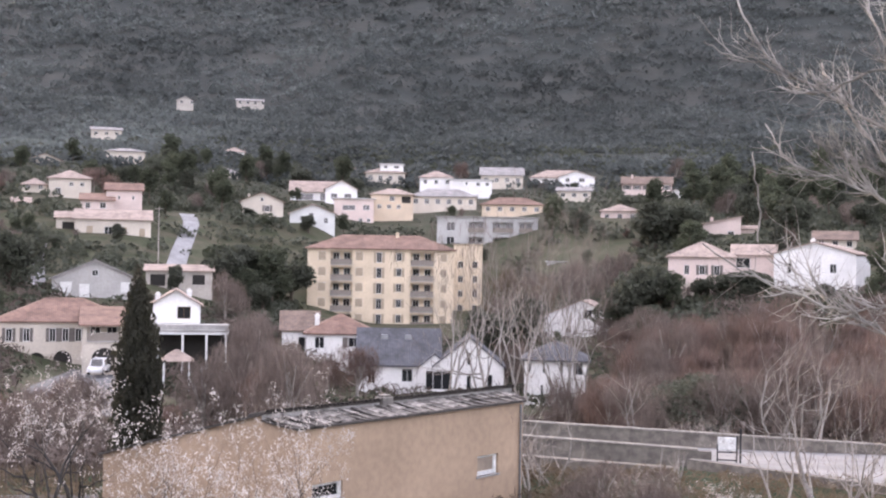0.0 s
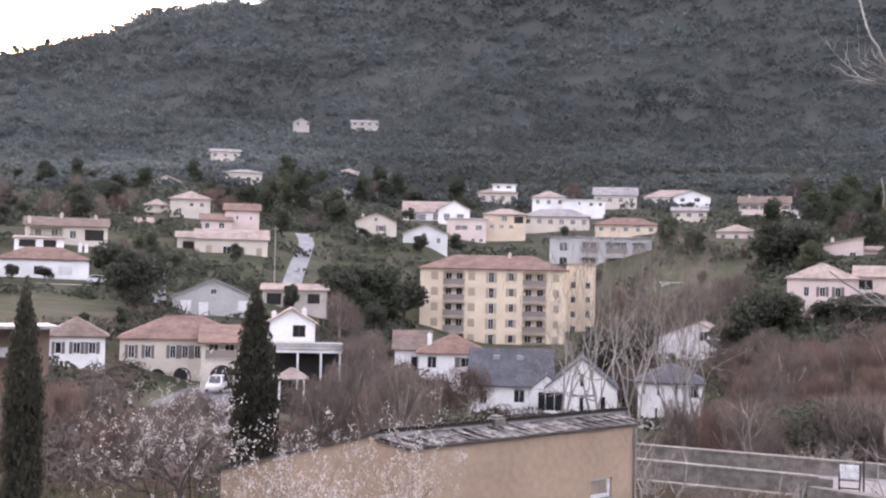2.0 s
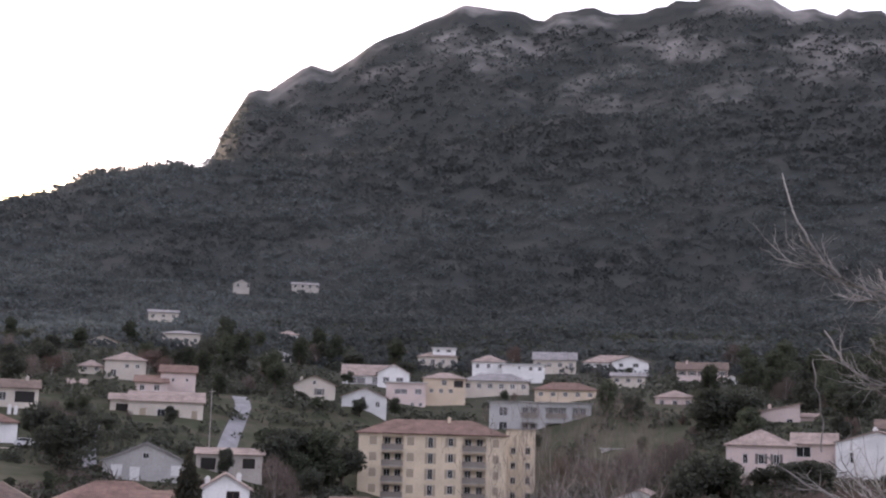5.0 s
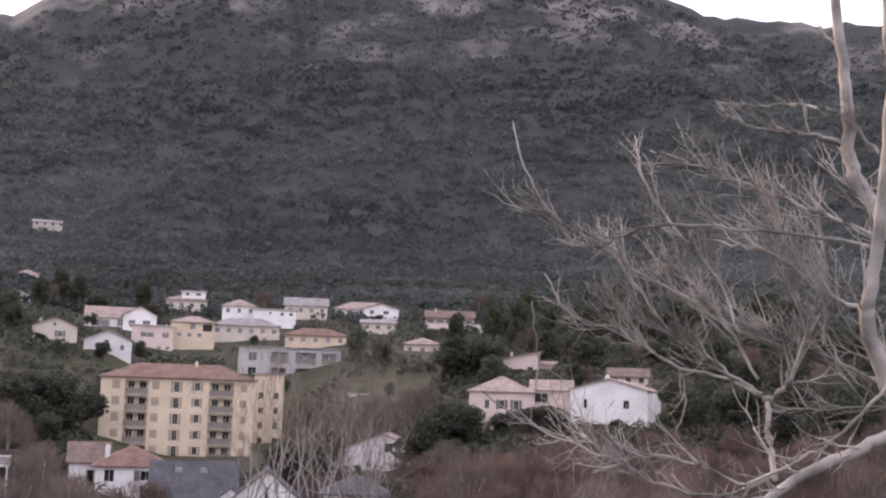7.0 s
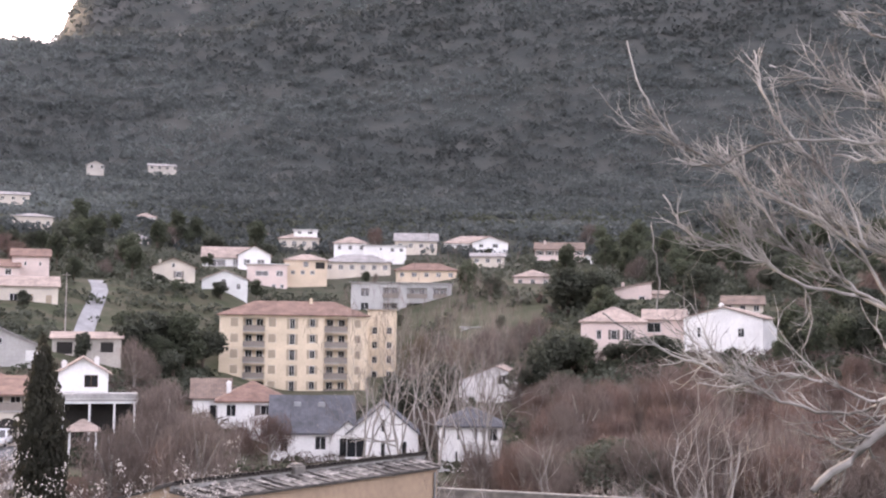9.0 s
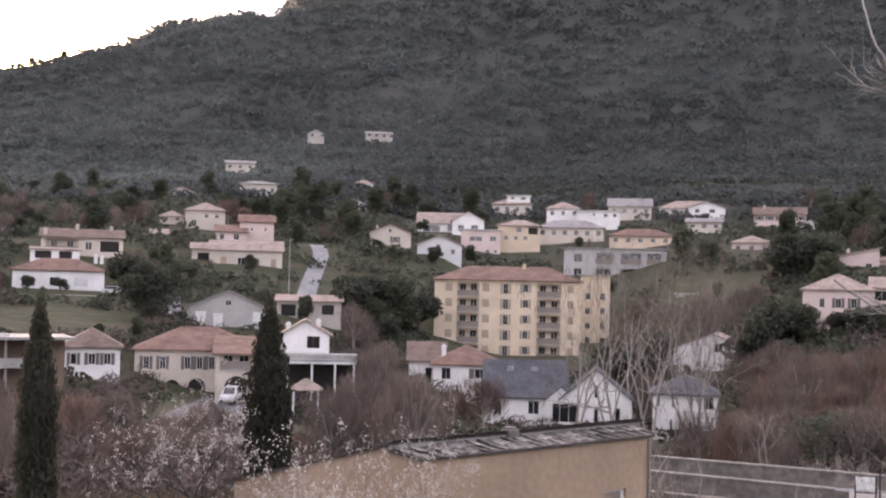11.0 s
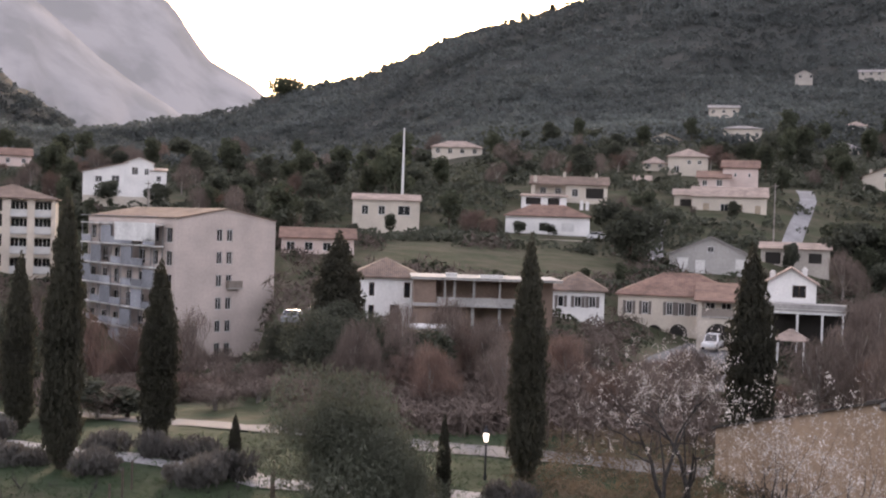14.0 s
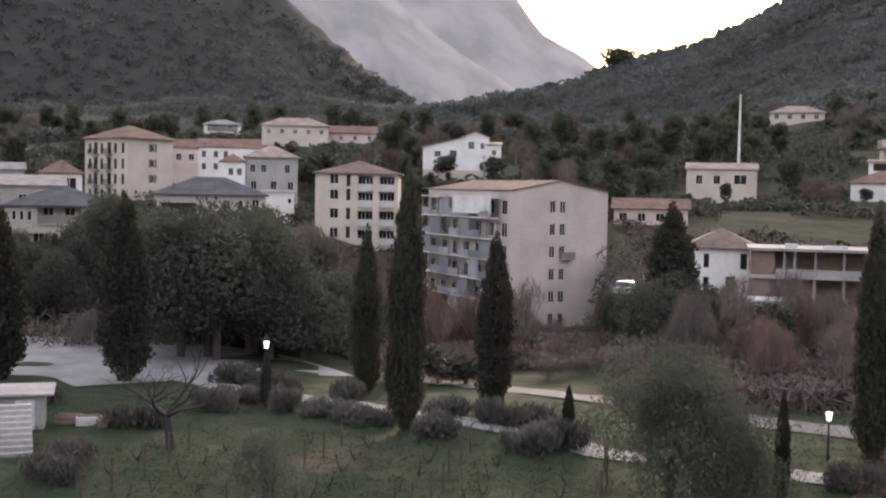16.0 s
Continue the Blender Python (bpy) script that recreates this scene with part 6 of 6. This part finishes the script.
# ---- cars ----
def car(label, x, y, z, turn, paint, tall=1.0, group=""):
    o = thing("car", label, "car", pose(x, y, z, 0, 0, turn), group)
    side = [(-2.1, .32), (2.08, .32), (2.12, .62), (2.0, .8), (1.05, .92), (.45, 1.38 * tall), (-1.25, 1.42 * tall), (-1.9, .98), (-2.12, .85)]
    bm = bmesh.new()
    rings = []
    for yy, k in ((-.86, .0), (-.8, 1), (.8, 1), (.86, 0)):
        rings.append([bm.verts.new((px * (1 if k else .985), yy * (1 if pz < .95 else .84), pz - (0 if k else .02) * (pz > .9))) for px, pz in side])
    for a, b in zip(rings, rings[1:]):
        for i in range(len(side)):
            j = (i + 1) % len(side)
            bm.faces.new((a[i], a[j], b[j], b[i]))
    bm.faces.new(rings[0])
    bm.faces.new(rings[-1])
    part("body", bm, paint, o)
    T = tall
    for s_ in (-1, 1):
        bm = bmesh.new()
        bm.faces.new([bm.verts.new((px, s_ * yy, pz)) for px, yy, pz in ((.85, .835, .97), (.38, .745, 1.31 * T), (-1.2, .745, 1.35 * T), (-1.7, .835, .99))])
        part("side_window", bm, glass, o)
    for pts in (((1.06, -.7, .93), (1.06, .7, .93), (.50, .62, 1.34 * T), (.50, -.62, 1.34 * T)), ((-1.93, -.68, 1.0), (-1.93, .68, 1.0), (-1.33, .62, 1.38 * T), (-1.33, -.62, 1.38 * T))):
        bm = bmesh.new()
        bm.faces.new([bm.verts.new((px + (.03 if px > 0 else -.03), py, pz + .02)) for px, py, pz in pts])
        part("windscreen", bm, glass, o)
    for px, py in ((1.3, .78), (1.3, -.78), (-1.3, .78), (-1.3, -.78)):
        bm = bmesh.new()
        bmesh.ops.create_cone(bm, cap_ends=True, segments=16, radius1=.33, radius2=.33, depth=.2, matrix=pose(px, py, .32, 90))
        w_ = part("tyre", bm, mat("tyre_rubber", (.02, .02, .02), bump=0), o)
        bm = bmesh.new()
        bmesh.ops.create_cone(bm, cap_ends=True, segments=12, radius1=.2, radius2=.2, depth=.22, matrix=pose(px, py, .32, 90))
        part("rim", bm, metal_grey, w_)
    for s_ in (-1, 1):
        part("headlight", boxes((2.02, s_ * .6 - .14, .62, 2.12, s_ * .6 + .14, .74)), frame_white, o)
    return o


paint_white = mat("white_car_paint", (.72, .72, .72), rough=.25, bump=0, spec=.5)
paint_silver = mat("silver_car_paint", (.40, .42, .45), rough=.25, bump=0, metal=.5)
paint_dark = mat("dark_car_paint", (.03, .035, .045), rough=.25, bump=0)
car("white van parked in front of the arch", -42.12, 137.70, -2.72, 197 + 90 - 12, paint_white, 1.25)
car("silver car parked behind the tan house", -16.39, 106.75, -2.46, 8, paint_silver)
car("white car parked by the hillside house", -79.26, 192.31, 9.14, 20, paint_white)
car("silver car on the lane", -70.82, 94.39, 0.58, 118, paint_silver)
car("dark car on the lane", -69.0, 95.9, 0.89, 118, paint_dark)
car("silver car outside the slate-roofed house", -138.15, 102.46, 3.49, 60, paint_silver)
car("white car outside the slate-roofed house", -130.06, 101.54, 3.06, 60, paint_white)

# ---- unfinished building, carport, scaffold, mast, ridge pine ----
m = Matrix.Translation((-59.2, 108.9, -0.19)) @ Matrix.Rotation(radians(28.5 + 4), 4, "Z")
ub = thing("unfinished_building", "unfinished two-storey building of bare brick and concrete slabs", "building", m)
FOOT.append((m.translation.x, m.translation.y, 8))
part("slab", boxes((-5.8, -.6, 2.55, 5.8, 8, 2.85)), concrete, ub)
part("roof_slab", boxes((-6.0, -.9, 5.3, 9.6, 8.4, 5.5)), concrete, ub)
part("roof_screed", boxes((-6.05, -.95, 5.5, 9.65, 8.45, 5.57)), concrete, ub)
part("parapet_block", boxes((-2.4, 1, 5.57, -1.2, 2.2, 5.95), (1.2, 1, 5.57, 3.6, 2, 5.85)), white_concrete, ub)
part("brick_wall", boxes((-5.7, 0, -4, -3.4, .25, 5.3), (-5.7, .25, -4, -5.45, 8, 5.3)), brick_red, ub)
part("brick_wall", boxes((-3.4, 3.2, -4, 9.2, 3.45, 5.3)), brick_red, ub)
part("brick_wall", boxes((-3.2, .6, -1.5, .2, .8, 2.55)), brick_red, ub)
part("railing", boxes((-3.3, -.5, 2.85, 5.7, -.4, 3.5)), concrete, ub)
for u in (-2.6, -1.6, .4, 3.1, 5.4):
    part("column", boxes((u, 0, 2.85, u + .22, .22, 5.3)), concrete, ub)
for u in (.3, 3.1, 5.4):
    part("column", boxes((u, 0, -4, u + .28, .28, 2.55)), concrete, ub)
m = Matrix.Translation((-32.6, 143.3, -1.15)) @ Matrix.Rotation(radians(12.8), 4, "Z")
cpt = thing("carport", "open carport with flat grey roof on white posts", "carport", m)
part("roof", boxes((-4.7, -.4, 3.1, 4.4, 4.2, 3.35), (-4.7, .4, 3.35, 4.4, 4.1, 3.9)), concrete, cpt)
part("beam", boxes((-4.2, -.3, 2.8, 4.3, -.1, 3.1)), frame_white, cpt)
for u in (-4.0, -1.1, 1.7, 4.0):
    part("post", boxes((u - .12, -.3, -3, u + .12, -.06, 2.8)), frame_white, cpt)
# Wall coloured near-black for the shade under the carport roof.
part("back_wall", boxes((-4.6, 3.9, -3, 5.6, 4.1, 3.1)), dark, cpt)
m = Matrix.Translation((-29.90, 124.46, -2.06)) @ Matrix.Rotation(radians(13), 4, "Z")
ps = thing("shelter", "small shelter with pale pink pitched roof", "shelter", m)
bm = bmesh.new()
roof_mesh(bm, "hip", 3.0, 2.6, 2.2, .9, .3, .1)
part("roof", bm, tile[("pink", "X")], ps)
for u, w_ in ((-1.3, 0), (1.3, 0), (-1.3, 2.5), (1.3, 2.5)):
    part("post", boxes((u - .09, w_ - .05, -2, u + .09, w_ + .1, 2.2)), frame_white, ps)

pb = part("balcony", boxes((.0, -.75, 9.35, 1.9, -.003, 9.5)), concrete, pale, "small projecting balcony")
part("railing", boxes((.0, -.75, 9.5, 1.9, -.70, 10.35), (.0, -.70, 9.5, .05, -.003, 10.35), (1.85, -.70, 9.5, 1.9, -.003, 10.35)), rail_tan, pb)
# scaffold with blue-grey netting along the left side of the pale block
sc = thing("scaffold", "steel scaffold with pale blue netting on the block", "scaffold", pale.matrix_basis @ Matrix.Translation((-6.93, 0, 0)))
net = mat("blue_netting", (.31, .325, .355), (.24, .25, .275), fine=3, bump=.2, rnd=.35)
for i in range(8):
    for dx in (-.25, -1.3):
        part("standard", boxes((dx - .05, 3 + i * 3 - .05, -9, dx + .05, 3 + i * 3 + .05, 17.2)), metal_grey, sc)
for j in range(7):
    part("deck", boxes((-1.35, 2.6, 1.3 + j * 2.6, -.2, 24.4, 1.42 + j * 2.6)), frame_white, sc)
    part("guard_rail", boxes((-1.36, 2.6, 2.3 + j * 2.6, -1.3, 24.4, 2.4 + j * 2.6)), metal_grey, sc)
part("netting", boxes((-1.40, 2.8, 14.9, -1.38, 14.0, 17.2)), frame_white, sc, "white sheet")
for j in range(6):
    for i in range(7):
        if (i * 3 + j * 5) % 4:
            part("netting", boxes((-1.40 + .004 * i, 3.05 + i * 3, 1.5 + j * 2.6, -1.392 + .004 * i, 5.95 + i * 3, 2.3 + j * 2.6 + (1.4 if (i + j) % 3 == 0 else 0))), net, sc)

px, py, pz = -118.72, 191.13, 19.38
ms = thing("mast", "tall thin pale mast on the hillside", "mast", Matrix.Translation((px, py, pz)))
part("pole", limbs("pole", [[(Vector((0, 0, -6)), .28), (Vector((0, 0, 5)), .2), (Vector((0, 0, 9.5)), .12)]], frame_white, 8), None, ms)
for x, y, z, hh in ((-51.07, 198.54, 12.01, 7.5), (-138.11, 144.66, 10.56, 4.2), (-131.31, 137.32, 11.20, 5)):
    o = thing("utility_pole", "thin pale utility pole among the houses", "pole", Matrix.Translation((x, y, z)))
    part("shaft", limbs("shaft", [[(Vector((0, 0, -6)), .12), (Vector((0, 0, hh)), .08)]], bark_pale, 7), None, o)
    part("crossarm", boxes((-.6, -.06, hh - .5, .6, .06, hh - .38)), bark_pale, o)

crown_pine = proto(leafy_tree("umbrella_pine", "umbrella pine standing on the ridge line", 61, 13, 23, leaf["pine"], 2600, .6, .62, 18))
rx, ry = polar(37.4, 850)
put(crown_pine, rx, ry, ground_z(rx, ry) - 6.5, 1.8, 0, 1.2)
for a, r in ((38.6, 845), (37.9, 848), (37.1, 848), (36.5, 850), (27.2, 850), (26.4, 850), (25.0, 845), (22.9, 845)):
    x, y = polar(a, r)
    put(pines[0], x, y, ground_z(x, y) - 2, rng.uniform(.6, 1.0))


# ---- the large bare tree beside the viewpoint ----
nt = thing("fig_tree", "large leafless grey tree beside the viewpoint", "tree", Matrix())
main, tw_, rnd = [], [], random.Random(9)


def limb(r0, r1, *pts, kids=6, length=.42, level=1):
    ps_ = [Vector(p) for p in pts]
    path = []
    n = 4
    for i in range(len(ps_) - 1):
        for k in range(n):
            u = k / n
            q = ps_[max(i - 1, 0)], ps_[i], ps_[i + 1], ps_[min(i + 2, len(ps_) - 1)]
            c = 0.5 * ((2 * q[1]) + (q[2] - q[0]) * u + (2 * q[0] - 5 * q[1] + 4 * q[2] - q[3]) * u * u + (3 * q[1] - q[0] - 3 * q[2] + q[3]) * u ** 3)
            path.append(c + Vector((rnd.gauss(0, .005), rnd.gauss(0, .005), rnd.gauss(0, .005))))
    path.append(ps_[-1])
    m_ = len(path) - 1
    main.append([(c, r0 + (r1 - r0) * i / m_) for i, c in enumerate(path)])
    left = Vector(polar(90, 1)).to_3d()
    for i in range(int(kids * 3.0)):
        j = rnd.randrange(m_ // 5, max(int(m_ * .88), m_ // 5 + 1))
        d = (path[j + 1] - path[j - 1]).normalized() if j < m_ else left
        side = (d * 1.0 + Vector((rnd.gauss(-.3, .4), rnd.gauss(.1, .4), rnd.gauss(.25, .5)))).normalized()
        grow(rnd, path[j], side, length * rnd.uniform(.25, .85) * (1.1 - .6 * j / m_), min(max((r0 + (r1 - r0) * j / m_) * .6, .0046), .0078), level, tw_, .26, .14, 2, .8, 5, .75)


limb(0.0447, 0.0214, (2.99, 4.86, 9.43), (2.93, 4.91, 10.26), (2.85, 4.99, 11.08), (2.77, 5.06, 11.38), (2.69, 5.13, 11.56), (2.65, 5.17, 11.72), (2.65, 5.20, 11.92), (2.65, 5.22, 12.14), (2.63, 5.26, 12.43), (2.63, 5.28, 12.83), kids=5)
limb(0.0466, 0.0176, (2.85, 4.70, 10.03), (2.69, 4.77, 10.52), (2.62, 4.79, 10.66), (2.56, 4.79, 10.80), (2.52, 4.79, 10.94), (2.52, 4.76, 11.04), (2.54, 4.73, 11.25), (2.56, 4.69, 11.57), (2.57, 4.66, 12.03), (2.55, 4.65, 12.37), kids=3)
limb(0.0277, 0.0151, (2.77, 4.64, 10.52), (2.56, 4.68, 10.45), (2.40, 4.69, 10.38), (2.21, 4.71, 10.28), (2.02, 4.72, 10.16), (1.87, 4.71, 10.04), (1.68, 4.71, 9.88), kids=5)
limb(0.0091, 0.0036, (2.65, 4.93, 11.27), (2.47, 5.08, 11.32), (2.14, 5.27, 11.38), (1.79, 5.44, 11.40), (1.70, 5.52, 11.37), (1.58, 5.60, 11.31), (1.49, 5.67, 11.31), (1.38, 5.74, 11.35), kids=8)
limb(0.0140, 0.0039, (2.85, 5.05, 10.65), (2.66, 5.21, 10.73), (2.46, 5.36, 10.82), (2.24, 5.51, 10.92), (2.01, 5.66, 11.08), (1.81, 5.77, 11.22), (1.66, 5.87, 11.34), (1.47, 5.97, 11.47), (1.37, 6.05, 11.62), (1.28, 6.12, 11.82), (1.24, 6.18, 12.04), kids=12)
limb(0.0051, 0.0039, (1.52, 6.01, 11.44), (1.38, 6.08, 11.52), (1.24, 6.14, 11.57), (1.12, 6.20, 11.65), kids=1)
limb(0.0092, 0.0036, (2.70, 5.02, 11.34), (2.59, 5.15, 11.42), (2.43, 5.30, 11.51), (2.29, 5.44, 11.60), (2.17, 5.56, 11.68), (2.01, 5.69, 11.78), (1.88, 5.80, 11.84), kids=9)
limb(0.0094, 0.0060, (2.63, 5.17, 11.79), (2.52, 5.24, 11.84), (2.43, 5.30, 11.86), (2.30, 5.38, 11.88), (2.23, 5.43, 11.92), (2.16, 5.47, 11.98), (2.12, 5.51, 12.04), kids=3)
limb(0.0092, 0.0048, (2.72, 5.01, 11.70), (2.66, 5.07, 11.81), (2.61, 5.13, 11.89), (2.53, 5.20, 11.96), (2.43, 5.28, 11.99), (2.32, 5.36, 12.00), (2.23, 5.43, 12.00), (2.13, 5.50, 12.04), kids=2)
limb(0.0072, 0.0036, (2.49, 5.35, 11.16), (2.45, 5.40, 11.29), (2.42, 5.44, 11.40), (2.40, 5.49, 11.51), (2.36, 5.53, 11.62), (2.27, 5.60, 11.67), (2.18, 5.67, 11.74), (2.09, 5.73, 11.86), kids=6)
limb(0.0114, 0.0038, (2.80, 4.96, 10.62), (2.63, 5.14, 10.74), (2.55, 5.26, 10.80), (2.42, 5.40, 10.87), (2.25, 5.55, 10.98), (2.13, 5.67, 11.07), (1.99, 5.79, 11.14), (1.81, 5.93, 11.22), kids=12)
limb(0.0091, 0.0038, (2.21, 5.14, 10.60), (2.09, 5.28, 10.68), (1.92, 5.42, 10.73), (1.77, 5.55, 10.83), (1.68, 5.66, 10.92), (1.58, 5.76, 10.94), (1.49, 5.86, 11.00), (1.45, 5.95, 11.08), (1.40, 6.04, 11.21), kids=10)
limb(0.0079, 0.0036, (2.20, 5.15, 10.61), (2.13, 5.25, 10.68), (2.04, 5.36, 10.77), (1.89, 5.48, 10.88), (1.73, 5.61, 10.97), (1.62, 5.71, 11.04), (1.55, 5.80, 11.15), kids=11)
limb(0.0137, 0.0070, (2.21, 5.14, 10.59), (2.28, 5.14, 10.62), (2.35, 5.15, 10.71), (2.40, 5.16, 10.81), (2.45, 5.16, 10.92), (2.48, 5.18, 11.03), (2.50, 5.20, 11.16), (2.53, 5.22, 11.32), kids=6)
limb(0.0140, 0.0113, (2.13, 4.85, 10.24), (2.16, 4.95, 10.37), (2.19, 5.05, 10.48), (2.22, 5.14, 10.59), kids=1)
limb(0.0056, 0.0046, (2.69, 4.80, 10.57), (2.42, 4.99, 10.55), (2.24, 5.13, 10.54), kids=3)
limb(0.0077, 0.0055, (2.58, 4.74, 10.65), (2.45, 4.79, 10.50), (2.34, 4.82, 10.39), (2.23, 4.85, 10.33), (2.11, 4.88, 10.25), (2.04, 4.89, 10.22), kids=3)
limb(0.0084, 0.0036, (2.15, 4.74, 10.31), (2.01, 4.83, 10.23), (1.96, 4.88, 10.18), (1.86, 4.95, 10.17), (1.74, 5.03, 10.20), (1.61, 5.10, 10.25), (1.53, 5.16, 10.30), (1.39, 5.23, 10.35), (1.22, 5.30, 10.42), (1.10, 5.36, 10.49), (0.97, 5.41, 10.59), kids=7)
limb(0.0044, 0.0036, (1.55, 5.17, 10.29), (1.43, 5.28, 10.39), (1.37, 5.36, 10.47), (1.26, 5.46, 10.57), kids=3)
limb(0.0064, 0.0036, (2.00, 4.80, 10.23), (1.91, 4.88, 10.26), (1.81, 4.96, 10.31), (1.67, 5.05, 10.33), (1.57, 5.13, 10.30), (1.44, 5.21, 10.24), kids=5)
limb(0.0048, 0.0036, (1.97, 5.56, 10.73), (1.99, 5.55, 10.57), (1.95, 5.57, 10.40), kids=1)
limb(0.0122, 0.0049, (2.58, 4.86, 10.98), (2.51, 5.01, 11.04), (2.42, 5.16, 11.15), (2.30, 5.32, 11.28), (2.20, 5.48, 11.33), (2.09, 5.62, 11.38), kids=9)
limb(0.0070, 0.0038, (1.94, 5.47, 10.84), (1.80, 5.65, 11.08), (1.72, 5.82, 11.29), (1.66, 5.97, 11.51), kids=5)
limb(0.0082, 0.0036, (2.26, 5.34, 10.68), (2.19, 5.45, 10.89), (2.09, 5.57, 11.09), (1.99, 5.69, 11.22), (1.94, 5.78, 11.33), kids=7)
limb(0.0081, 0.0036, (2.44, 5.15, 10.84), (2.41, 5.25, 11.05), (2.40, 5.33, 11.22), (2.40, 5.42, 11.48), (2.38, 5.51, 11.75), kids=7)
limb(0.0068, 0.0036, (2.44, 5.04, 10.84), (2.52, 5.15, 11.18), (2.54, 5.29, 11.44), (2.59, 5.41, 11.68), kids=6)
limb(0.0070, 0.0036, (2.18, 5.37, 10.90), (2.12, 5.48, 11.17), (1.93, 5.63, 11.44), (1.82, 5.74, 11.70), (1.81, 5.83, 11.92), kids=6)
limb(0.0068, 0.0036, (2.68, 4.92, 10.74), (2.57, 5.01, 10.89), (2.50, 5.08, 11.07), (2.47, 5.14, 11.20), kids=5)
limb(0.0052, 0.0036, (2.00, 4.80, 10.23), (1.96, 4.89, 10.10), (1.93, 4.97, 9.99), (1.90, 5.05, 9.84), kids=4)
limb(0.0045, 0.0032, (1.32, 5.85, 10.61), (1.33, 5.85, 10.76), (1.31, 5.85, 10.92), (1.30, 5.86, 11.05), kids=0)
part("trunk", limbs("trunk", main[:1], bark_near, 10), None, nt)
for path in main[1:]:
    part("limb", limbs("limb", [path], bark_near, 7), None, nt)
part("twig_crown", limbs("twig_crown", [p for l, p in tw_], bark_near, 4), None, nt)
for o in PROTO:
    for c in (*o.children_recursive, o):
        bpy.data.objects.remove(c)
